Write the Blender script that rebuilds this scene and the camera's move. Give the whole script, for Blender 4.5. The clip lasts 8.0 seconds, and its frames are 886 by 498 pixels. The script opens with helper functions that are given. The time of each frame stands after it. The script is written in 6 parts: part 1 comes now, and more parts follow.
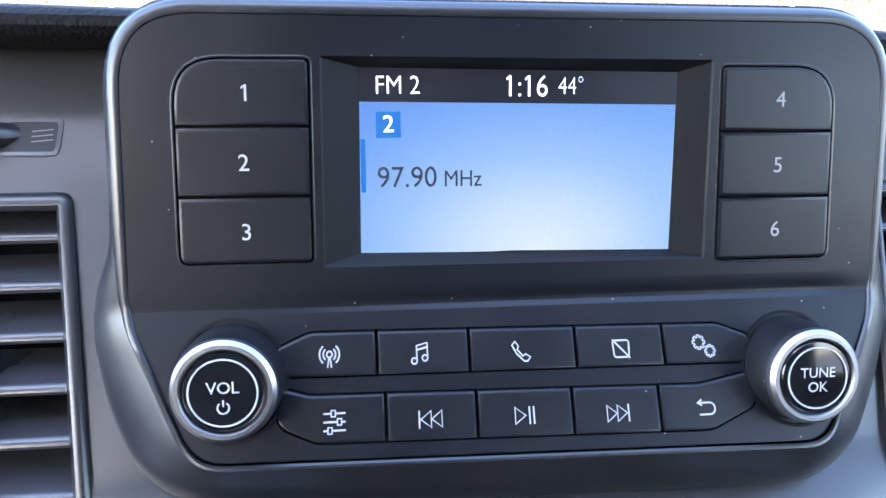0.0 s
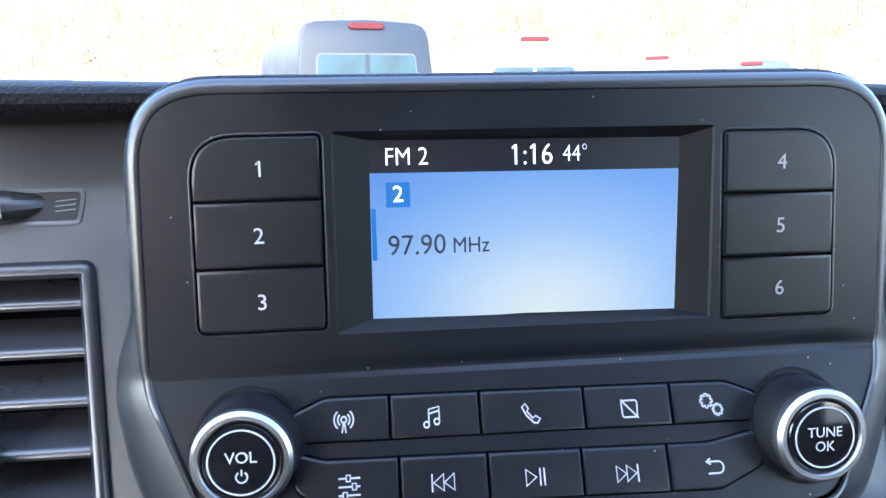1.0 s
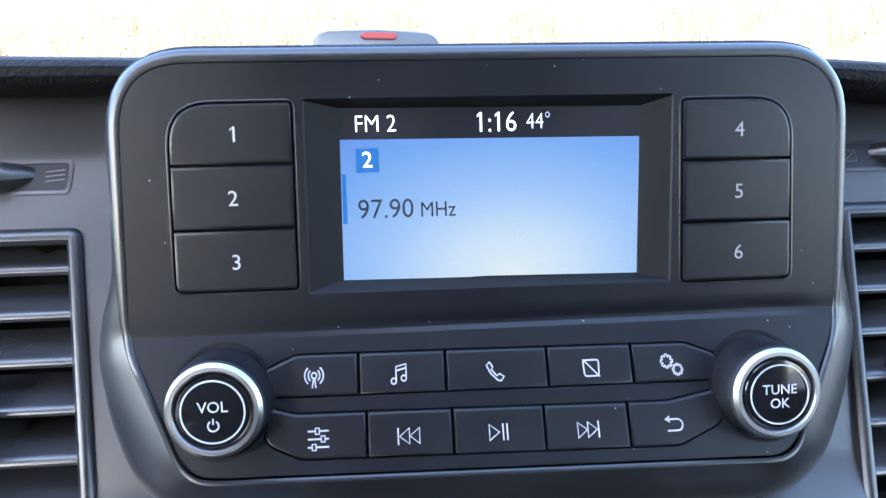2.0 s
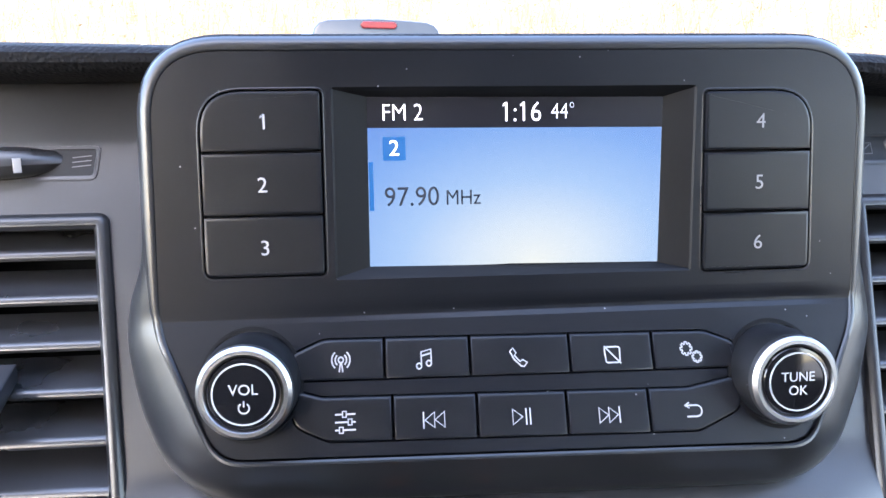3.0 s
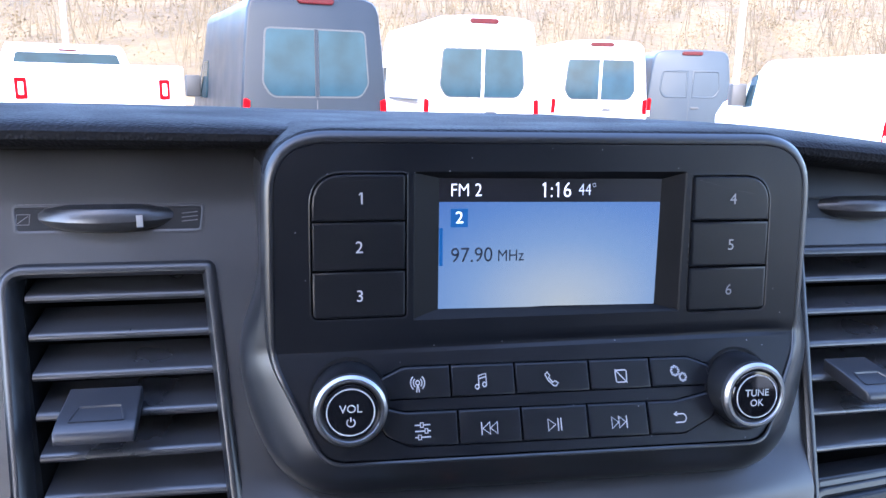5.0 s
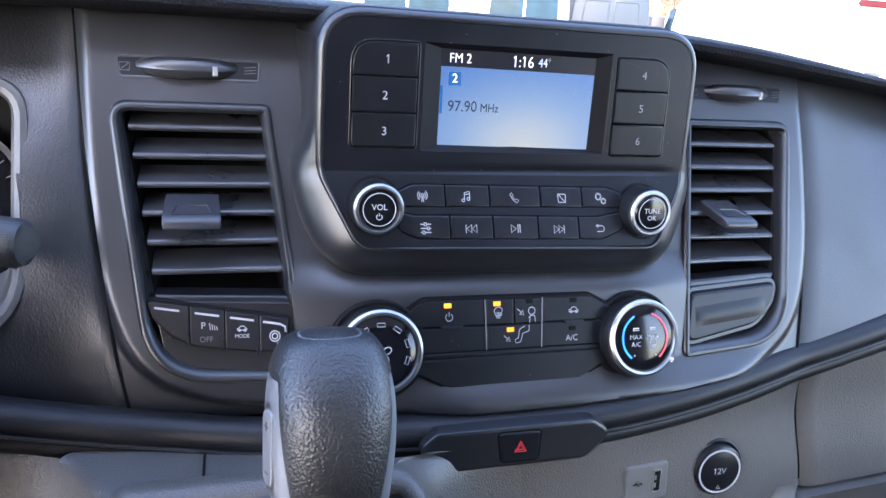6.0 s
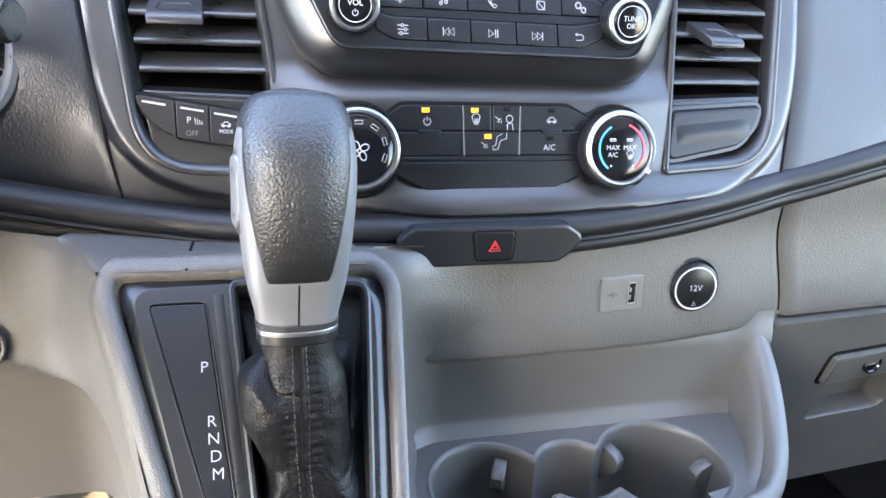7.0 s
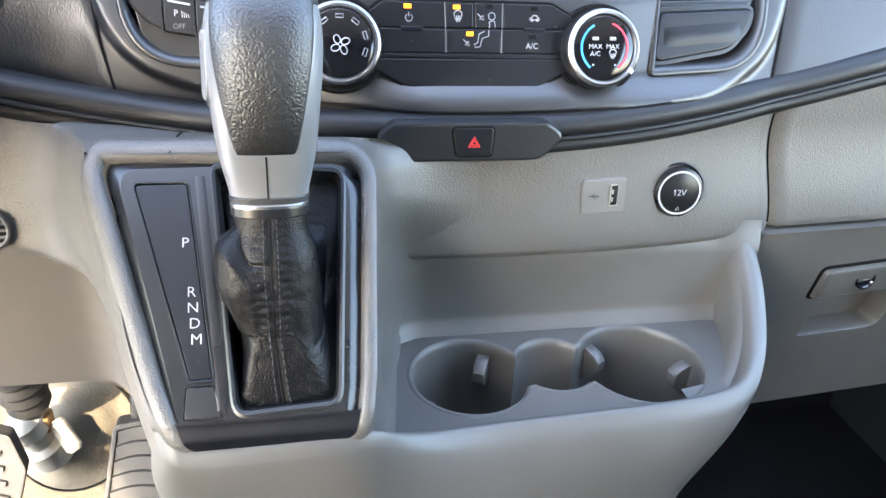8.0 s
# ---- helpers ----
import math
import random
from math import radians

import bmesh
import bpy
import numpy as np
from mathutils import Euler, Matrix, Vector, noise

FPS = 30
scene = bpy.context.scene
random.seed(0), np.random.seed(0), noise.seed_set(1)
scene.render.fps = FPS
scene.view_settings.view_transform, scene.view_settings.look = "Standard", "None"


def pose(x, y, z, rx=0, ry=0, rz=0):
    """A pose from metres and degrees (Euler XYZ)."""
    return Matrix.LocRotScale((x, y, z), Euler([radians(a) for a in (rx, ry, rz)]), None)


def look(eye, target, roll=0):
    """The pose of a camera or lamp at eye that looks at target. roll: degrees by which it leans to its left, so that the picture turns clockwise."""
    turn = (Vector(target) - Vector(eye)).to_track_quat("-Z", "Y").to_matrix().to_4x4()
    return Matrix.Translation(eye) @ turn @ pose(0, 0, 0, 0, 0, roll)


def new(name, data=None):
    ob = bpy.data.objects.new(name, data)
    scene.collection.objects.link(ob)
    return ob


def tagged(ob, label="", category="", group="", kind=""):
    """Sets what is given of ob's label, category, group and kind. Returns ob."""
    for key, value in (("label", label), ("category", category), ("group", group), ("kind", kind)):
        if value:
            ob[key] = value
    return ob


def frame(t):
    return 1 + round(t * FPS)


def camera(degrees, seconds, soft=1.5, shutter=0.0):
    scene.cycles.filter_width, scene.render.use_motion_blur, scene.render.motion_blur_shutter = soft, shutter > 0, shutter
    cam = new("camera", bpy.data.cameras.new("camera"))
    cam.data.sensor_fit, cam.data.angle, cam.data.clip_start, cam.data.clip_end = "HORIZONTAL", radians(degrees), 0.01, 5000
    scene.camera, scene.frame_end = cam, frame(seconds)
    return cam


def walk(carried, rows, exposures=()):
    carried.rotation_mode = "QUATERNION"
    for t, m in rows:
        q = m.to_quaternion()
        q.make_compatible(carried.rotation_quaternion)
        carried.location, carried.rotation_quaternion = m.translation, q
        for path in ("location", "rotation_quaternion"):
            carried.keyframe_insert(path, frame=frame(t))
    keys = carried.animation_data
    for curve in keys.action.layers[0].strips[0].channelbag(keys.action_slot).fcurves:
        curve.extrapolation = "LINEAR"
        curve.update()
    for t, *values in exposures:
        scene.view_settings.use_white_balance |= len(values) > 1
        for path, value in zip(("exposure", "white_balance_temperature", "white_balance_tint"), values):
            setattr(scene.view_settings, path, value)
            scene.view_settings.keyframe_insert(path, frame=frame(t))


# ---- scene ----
cam = camera(62.7, 8.0)
METRES, EYE, TILT, LEAN, TURN = 0.45, 1.55, -12.0, 0.0, -6.9
ROWS = [
    (0.0, 0.0, 0.0, 0.0, -0.0, -0.0, 0.0),
    (0.3, 0.0144, 0.0156, -0.0091, 1.04, 1.01, 0.24),
    (0.5, 0.0117, 0.0195, -0.001, 0.81, 0.47, 0.36),
    (0.7, 0.0127, 0.0013, 0.0046, 1.56, 1.39, 0.76),
    (1.0, 0.0039, -0.013, 0.0342, 1.18, 1.08, 0.87),
    (1.2, 0.0327, -0.0056, 0.0139, 1.86, 1.69, 1.03),
    (1.5, 0.0358, -0.0151, 0.0119, 1.41, 1.18, 0.95),
    (1.7, 0.0374, -0.0238, 0.0036, 2.09, 1.96, 1.03),
    (3.0, 0.0165, -0.039, -0.0005, 2.03, 1.12, 0.33),
    (3.5, 0.0205, -0.0414, -0.006, 2.02, 1.14, 0.38),
    (4.0, 0.0272, -0.038, -0.0123, 1.28, 0.83, 0.46),
    (4.2, 0.0229, -0.0460, -0.0062, 1.09, 0.29, 0.53),
    (5.3, -0.1268, -0.2754, 0.0545, -5.87, -1.46, -0.81),
    (5.5, -0.1476, -0.3445, 0.0392, -7.58, -2.61, -1.22),
    (5.8, -0.1969, -0.4149, 0.0209, -9.54, -5.07, -1.82),
    (6.0, -0.2016, -0.4426, -0.0306, -9.75, -6.42, -2.1),
    (6.2, -0.2009, -0.4510, -0.0747, -9.59, -8.05, -2.17),
    (6.5, -0.1942, -0.4638, -0.1485, -8.92, -9.6, -2.22),
    (7.0, -0.1329, -0.5101, -0.1853, -7.12, -12.04, -2.07),
    (7.5, -0.0824, -0.5434, -0.2154, -5.35, -13.69, -1.7),
    (8.0, -0.0598, -0.5639, -0.2519, -4.2, -15.86, -2.18),
]
EXPOSURES = [(0.0, 4.60, 5950, 14), (0.5, 4.58, 6000, 10), (1.7, 4.52, 5900, 10), (3.0, 4.70, 6650, 15), (4.2, 4.70, 6650, 15), (5.4, 3.62, 5300, 19), (6.0, 4.22, 6200, 18), (6.5, 4.9, 6980, 15), (7.0, 5.12, 7150, 12), (8.0, 5.25, 7300, 10)]
walk(cam, [(t, pose(0, 0, EYE, TILT, LEAN, TURN) @ pose(METRES * x, METRES * y, METRES * z, 90 + pitch, roll, yaw)) for t, x, y, z, yaw, pitch, roll in ROWS], EXPOSURES)

# ---- world and sun ----
SUN_EL, SUN_AZ = 35.0, 206.0        # azimuth clockwise from +y
world = bpy.data.worlds.new("sky")
world.use_nodes = True
scene.world = world
wn = world.node_tree.nodes
sky = wn.new("ShaderNodeTexSky")
sky.sky_type = "NISHITA"
sky.sun_disc = False
sky.sun_elevation = radians(SUN_EL)
sky.sun_rotation = radians(SUN_AZ)
sky.dust_density = 1.4
world.node_tree.links.new(sky.outputs[0], wn["Background"].inputs[0])
wn["Background"].inputs[1].default_value = 0.15
sun = new("sun", bpy.data.lights.new("sun", "SUN"))
sun.data.energy = 0.65
sun.data.angle = radians(0.6)
sun.data.color = (1.0, 0.88, 0.70)
_a, _e = radians(SUN_AZ), radians(SUN_EL)
sun.matrix_world = look((0, 0, 20), (-math.sin(_a) * math.cos(_e), -math.cos(_a) * math.cos(_e), 20 - math.sin(_e)))


# ---- materials ----
def material(name, color, rough=0.5, metal=0.0, grain=0.0, size=0.001, vary=0.12, spread=0.05, coat=0.0, emit=0.0, cells=False, dust=0.0, spec=0.5, stretch=1.0):
    """A surface with tone variation at two scales, uneven gloss and fine relief. size and spread in metres."""
    m = bpy.data.materials.new(name)
    m.use_nodes = True
    n, l = m.node_tree.nodes, m.node_tree.links
    b = n["Principled BSDF"]
    tc = n.new("ShaderNodeTexCoord")
    big = n.new("ShaderNodeTexNoise")
    big.inputs["Scale"].default_value = 1 / spread
    big.inputs["Detail"].default_value = 6
    l.new(tc.outputs["Object"], big.inputs["Vector"])
    hsv = n.new("ShaderNodeHueSaturation")
    hsv.inputs["Color"].default_value = (*color, 1)
    mr = n.new("ShaderNodeMapRange")
    mr.inputs["From Min"].default_value, mr.inputs["From Max"].default_value = 0.3, 0.7
    mr.inputs["To Min"].default_value, mr.inputs["To Max"].default_value = 1 - vary, 1 + vary
    l.new(big.outputs["Fac"], mr.inputs["Value"])
    l.new(mr.outputs[0], hsv.inputs["Value"])
    col = hsv.outputs["Color"]
    if dust > 0:
        sp = n.new("ShaderNodeTexVoronoi")
        sp.inputs["Scale"].default_value = 170
        l.new(tc.outputs["Object"], sp.inputs["Vector"])
        lt = n.new("ShaderNodeMath")
        lt.operation = "LESS_THAN"
        lt.inputs[1].default_value = 0.048
        l.new(sp.outputs["Distance"], lt.inputs[0])
        wh = n.new("ShaderNodeTexWhiteNoise")
        l.new(sp.outputs["Position"], wh.inputs["Vector"])
        g2 = n.new("ShaderNodeMath")
        g2.operation = "GREATER_THAN"
        g2.inputs[1].default_value = 1 - dust
        l.new(wh.outputs["Value"], g2.inputs[0])
        mu = n.new("ShaderNodeMath")
        mu.operation = "MULTIPLY"
        l.new(lt.outputs[0], mu.inputs[0])
        l.new(g2.outputs[0], mu.inputs[1])
        mx = n.new("ShaderNodeMix")
        mx.data_type = "RGBA"
        l.new(mu.outputs[0], mx.inputs["Factor"])
        l.new(col, mx.inputs["A"])
        mx.inputs["B"].default_value = (0.17, 0.17, 0.18, 1)
        col = mx.outputs["Result"]
    l.new(col, b.inputs["Base Color"])
    rr = n.new("ShaderNodeMapRange")
    rr.inputs["From Min"].default_value, rr.inputs["From Max"].default_value = 0.3, 0.7
    rr.inputs["To Min"].default_value, rr.inputs["To Max"].default_value = max(0.02, rough * 0.85), min(1, rough * 1.15)
    l.new(big.outputs["Fac"], rr.inputs["Value"])
    l.new(rr.outputs[0], b.inputs["Roughness"])
    b.inputs["Metallic"].default_value = metal
    b.inputs["Specular IOR Level"].default_value = spec
    b.inputs["Coat Weight"].default_value = coat
    b.inputs["Coat Roughness"].default_value = 0.08
    if grain > 0:
        fine = n.new("ShaderNodeTexVoronoi" if cells else "ShaderNodeTexNoise")
        fine.inputs["Scale"].default_value = 1 / size
        if not cells:
            fine.inputs["Detail"].default_value = 3
        else:
            fine.feature = "SMOOTH_F1"
        wob = n.new("ShaderNodeVectorMath")
        wob.operation = "MULTIPLY_ADD"
        wn_ = n.new("ShaderNodeTexNoise")
        wn_.inputs["Scale"].default_value = 0.4 / size
        l.new(tc.outputs["Object"], wn_.inputs["Vector"])
        l.new(wn_.outputs["Color"], wob.inputs[0])
        wob.inputs[1].default_value = (size, size, size)
        l.new(tc.outputs["Object"], wob.inputs[2])
        draw = n.new("ShaderNodeMapping")                # leather grain may run lengthways
        draw.inputs["Scale"].default_value = (1, 1, 1 / stretch)
        l.new(wob.outputs[0], draw.inputs["Vector"])
        l.new(draw.outputs[0], fine.inputs["Vector"])
        bump = n.new("ShaderNodeBump")
        bump.inputs["Strength"].default_value = grain
        bump.invert = cells                              # pebbles stand up between fine creases
        bump.inputs["Distance"].default_value = size * 0.4
        l.new(fine.outputs["Distance" if cells else "Fac"], bump.inputs["Height"])
        l.new(bump.outputs[0], b.inputs["Normal"])
    if emit > 0:
        b.inputs["Emission Color"].default_value = (*color, 1)
        b.inputs["Emission Strength"].default_value = emit
    return m


M_FACE = material("radio_satin_black", (0.0022, 0.0028, 0.0047), 0.38, grain=0.22, size=0.0004, dust=0.5, spec=0.25)
M_KEY = material("key_black", (0.0024, 0.0029, 0.0045), 0.39, grain=0.2, size=0.0004, dust=0.2, spec=0.27)
M_RECESS = material("screen_recess_black", (0.0020, 0.0022, 0.0030), 0.55, spec=0.16, grain=0.1, size=0.0004)
# Near-black for joints and backings; in hollows its colour stands in for the shade.
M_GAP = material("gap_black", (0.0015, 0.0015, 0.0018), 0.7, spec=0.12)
M_SHELL = material("radio_shell_grey", (0.0068, 0.0073, 0.0092), 0.36, grain=0.08, size=0.0005, spec=0.52)
M_FASCIA = material("fascia_satin_black", (0.0070, 0.0076, 0.0100), 0.38, grain=0.12, size=0.0005, dust=0.05, spec=0.66)
M_GRAIN = material("dash_grained_black", (0.0095, 0.0097, 0.0112), 0.37, spec=0.66, grain=0.45, size=0.0009, cells=True, stretch=2.0)
M_GRAINS = material("passenger_panel_black", (0.0098, 0.0102, 0.0120), 0.42, spec=0.5, grain=0.22, size=0.0009, cells=True)
M_PAD = material("pad_grained_black", (0.0050, 0.0051, 0.0064), 0.75, spec=0.12, grain=0.9, size=0.0014, cells=True, dust=0.03)
M_GREY = material("lower_dash_grey", (0.0510, 0.0482, 0.0450), 0.46, spec=0.45, grain=0.62, size=0.0010, cells=True, vary=0.06)
M_GREYS = material("smooth_grey", (0.050, 0.0482, 0.0455), 0.46, grain=0.3, size=0.0006, vary=0.06, dust=0.03, spec=0.42)
M_KNEE = material("knee_panel_grey", (0.042, 0.037, 0.032), 0.65, grain=0.5, size=0.0007, vary=0.05)
M_BEZEL = material("gear_bezel_black", (0.0052, 0.0055, 0.0066), 0.30, grain=0.12, size=0.0005, dust=0.02, spec=0.39)
M_FRAME = material("vent_frame_black", (0.011, 0.0114, 0.0130), 0.33, grain=0.05, size=0.0005, spec=0.48)
M_SLAT = material("vent_slat_black", (0.022, 0.0225, 0.025), 0.30, grain=0.08, size=0.0006, dust=0.05, spec=0.6)
M_CHROME = material("satin_chrome", (0.27, 0.27, 0.28), 0.34, metal=1.0, vary=0.05)
M_GLOSS = material("gloss_black", (0.004, 0.004, 0.005), 0.10, spec=0.4)
M_WHITE = material("legend_white", (0.27, 0.27, 0.285), 0.5, vary=0.03)
M_PALE = material("legend_pale", (0.17, 0.17, 0.18), 0.5, vary=0.03)
M_DIM = material("legend_grey", (0.075, 0.075, 0.08), 0.5)
M_SILVER = material("silver_paint", (0.185, 0.189, 0.198), 0.38, metal=0.5, grain=0.1, size=0.0004, vary=0.05)
M_LEATHER = material("leather_black", (0.0055, 0.0055, 0.0062), 0.44, spec=0.55, grain=0.80, size=0.0011, cells=True)
M_BOOT = material("boot_leather", (0.0022, 0.0023, 0.0029), 0.44, spec=0.17, grain=0.8, size=0.0009, cells=True)
M_TAB = material("tab_grey", (0.017, 0.018, 0.022), 0.34, grain=0.05, size=0.0005, spec=0.45)
M_THREAD = material("grey_thread", (0.022, 0.022, 0.024), 0.7)
M_SWITCH = material("switch_panel_black", (0.0062, 0.0066, 0.0080), 0.33, grain=0.1, size=0.0005, dust=0.04, spec=0.55)
M_RIM = material("rim_satin_black", (0.0065, 0.0068, 0.0078), 0.38, spec=0.42, grain=0.25, size=0.0006, cells=True)
M_STUB = material("stub_grained_black", (0.009, 0.0093, 0.0105), 0.5, grain=0.5, size=0.0008, cells=True)
M_RED = material("hazard_red", (0.62, 0.03, 0.04), 0.4)
M_BLUE = material("dial_blue", (0.02, 0.30, 0.75), 0.35, vary=0.02)
M_DIALRED = material("dial_red", (0.70, 0.03, 0.06), 0.35, vary=0.02)
M_AMBER = material("amber_led", (1.0, 0.24, 0.01), 0.4, emit=0.10)
M_STEEL = material("bare_steel", (0.45, 0.43, 0.40), 0.35, metal=0.9)
M_PIPE = material("piping_soft_black", (0.0055, 0.0057, 0.0066), 0.46, grain=0.3, size=0.0009, cells=True, spec=0.24)
M_RUBBER = material("pedal_rubber", (0.019, 0.019, 0.020), 0.6, grain=0.4, size=0.001)
M_CARPET = material("floor_mat_black", (0.0032, 0.0034, 0.0042), 0.9, spec=0.06, grain=0.8, size=0.002, vary=0.3)
M_BEIGE = material("footwell_board", (0.11, 0.092, 0.068), 0.7, grain=0.5, size=0.004, vary=0.2)


# ---- mesh helpers ----
def part(name, bm, mat, parent=None, label="", smooth=True):
    """Links a bmesh, whose vertices are in world metres, as one mesh object under parent."""
    bmesh.ops.remove_doubles(bm, verts=bm.verts, dist=1e-6)
    bmesh.ops.recalc_face_normals(bm, faces=bm.faces)
    base = Vector((0, 0, 0))
    if parent is not None:
        top = parent
        while top is not None:
            base += top.location
            top = top.parent
    bm.transform(Matrix.Translation(-base))
    me = bpy.data.meshes.new(name)
    bm.to_mesh(me)
    bm.free()
    if smooth:
        me.shade_smooth()
        me.set_sharp_from_angle(angle=radians(34))
    me.materials.append(mat)
    ob = new(name, me)
    ob.parent = parent
    if label:
        ob["label"] = label
    return ob


def thing(name, at, label, category, group="", kind=""):
    ob = new(name)
    ob.empty_display_size = 0.02
    ob.location = at
    return tagged(ob, label, category, group, kind)


def rounded(pts, radii, steps=7):
    """A closed outline with its corners rounded; radii: one number, or one for each corner."""
    n = len(pts)
    if not isinstance(radii, (list, tuple)):
        radii = [radii] * n
    out = []
    for i in range(n):
        p, a, b, r = Vector(pts[i]), Vector(pts[i - 1]), Vector(pts[(i + 1) % n]), radii[i]
        u, v = (a - p), (b - p)
        lu, lv = u.length, v.length
        u.normalize(), v.normalize()
        ang = u.angle(v)
        if r <= 1e-7 or ang > 3.1:
            out.append(tuple(p))
            continue
        k = min(r / math.tan(ang / 2), lu * 0.49, lv * 0.49)
        p0, p1 = p + u * k, p + v * k
        for j in range(steps + 1):
            t = j / steps
            q = p0 * (1 - t) ** 2 + p * 2 * t * (1 - t) + p1 * t * t
            out.append(tuple(q))
    return out


def offset(pts, d):
    """The closed outline moved outwards by d (inwards: minus)."""
    n = len(pts)
    area = sum(pts[i - 1][0] * pts[i][1] - pts[i][0] * pts[i - 1][1] for i in range(n))
    s = 1 if area > 0 else -1
    out = []
    for i in range(n):
        p, a, b = Vector(pts[i]), Vector(pts[i - 1]), Vector(pts[(i + 1) % n])
        e, f = (p - a), (b - p)
        if e.length < 1e-9 or f.length < 1e-9:
            out.append(tuple(p))
            continue
        e.normalize(), f.normalize()
        n1, n2 = Vector((e.y, -e.x)) * s, Vector((f.y, -f.x)) * s
        m = n1 + n2
        k = max(m.length_squared, 0.5)
        out.append(tuple(p + m * (2 * d / k)))
    return out


def beside(path, d):
    """An open path moved to its left by d."""
    out = []
    for i, p in enumerate(path):
        a, b = Vector(path[max(i - 1, 0)]), Vector(path[min(i + 1, len(path) - 1)])
        t = (b - a).normalized()
        out.append((p[0] - t.y * d, p[1] + t.x * d))
    return out


def clip(pts, x0, x1):
    """The outline between two uprights."""
    for lim, sg in ((x0, 1), (x1, -1)):
        res = []
        for i in range(len(pts)):
            a, b = pts[i - 1], pts[i]
            ina, inb = (a[0] - lim) * sg >= 0, (b[0] - lim) * sg >= 0
            if ina != inb:
                t = (lim - a[0]) / (b[0] - a[0])
                res.append((lim, a[1] + t * (b[1] - a[1])))
            if inb:
                res.append(b)
        pts = res
    return pts


def loft(bm, loops, close=True, cap0=False, cap1=False):
    rows = [[bm.verts.new(p) for p in lp] for lp in loops]
    n = len(rows[0])
    for r, s in zip(rows, rows[1:]):
        for i in range(n if close else n - 1):
            j = (i + 1) % n
            bm.faces.new((r[i], r[j], s[j], s[i]))
    if cap0:
        bm.faces.new(rows[0])
    if cap1:
        bm.faces.new(rows[-1])
    return bm


def plate(outline, surf, back, front, bevel=0.0006, bm=None):
    """A slab on a surface, from depth back to front (towards the eye), with a rounded front edge."""
    bm = bm or bmesh.new()
    rows = [(0, back), (0, front - bevel), (-bevel * 0.3, front - bevel * 0.3), (-bevel, front), (-bevel * 1.25 - 0.00008, front)]
    return loft(bm, [[surf(x, z, d) for x, z in offset(outline, o)] for o, d in rows], True, True, True)


def sweep(outline, surf, profile, bm=None):
    """A closed frame: the profile, rows of (outwards, towards the eye), carried round an outline."""
    bm = bm or bmesh.new()
    loops = [[surf(x, z, d) for x, z in offset(outline, o)] for o, d in profile]
    return loft(bm, loops + [loops[0]], True)


def holed(outer, holes, surf, back, front, bm=None):
    """A panel with holes through it."""
    from_mathutils = [[Vector((x, z, 0)) for x, z in lp] for lp in [outer] + holes]
    tris = tessellate(from_mathutils)
    flat = [p for lp in from_mathutils for p in lp]
    bm = bm or bmesh.new()
    f = [bm.verts.new(surf(p.x, p.y, front)) for p in flat]
    b = [bm.verts.new(surf(p.x, p.y, back)) for p in flat]
    for t in tris:
        try:
            bm.faces.new([f[i] for i in t])
        except ValueError:
            pass
    k = 0
    for lp in [outer] + holes:
        n = len(lp)
        for i in range(n):
            j = (i + 1) % n
            bm.faces.new((f[k + i], f[k + j], b[k + j], b[k + i]))
        k += n
    return bm


def stroke(lines, surf, width, d, bm=None, thick=0.00012):
    """Raised painted lines on a surface; each line is a list of (x, z)."""
    bm = bm or bmesh.new()
    for ln in lines:
        pts = [Vector(p) for p in ln]
        closed = (pts[0] - pts[-1]).length < 1e-7 and len(pts) > 3
        if closed:
            pts = pts[:-1]
        n = len(pts)
        left, right = [], []
        for i, p in enumerate(pts):
            a = pts[i - 1] if (i > 0 or closed) else p
            b = pts[(i + 1) % n] if (i < n - 1 or closed) else p
            t = (b - a)
            t = t.normalized() if t.length > 0 else Vector((1, 0))
            m = Vector((-t.y, t.x)) * width / 2
            left.append(p + m), right.append(p - m)
        loops = [[surf(*q, d) for q in left], [surf(*q, d + thick) for q in left], [surf(*q, d + thick) for q in right], [surf(*q, d) for q in right]]
        loft(bm, [list(r) for r in zip(*loops)] + ([[lp[0] for lp in loops]] if closed else []), True, not closed, not closed)
    return bm


def arc(cx, cz, r, a0, a1, steps=14, rz=None):
    rz = r if rz is None else rz
    return [(cx + r * math.cos(radians(a0 + (a1 - a0) * i / steps)), cz + rz * math.sin(radians(a0 + (a1 - a0) * i / steps))) for i in range(steps + 1)]


def circle(cx, cz, r, steps=32):
    return arc(cx, cz, r, 0, 360, steps)[:-1]


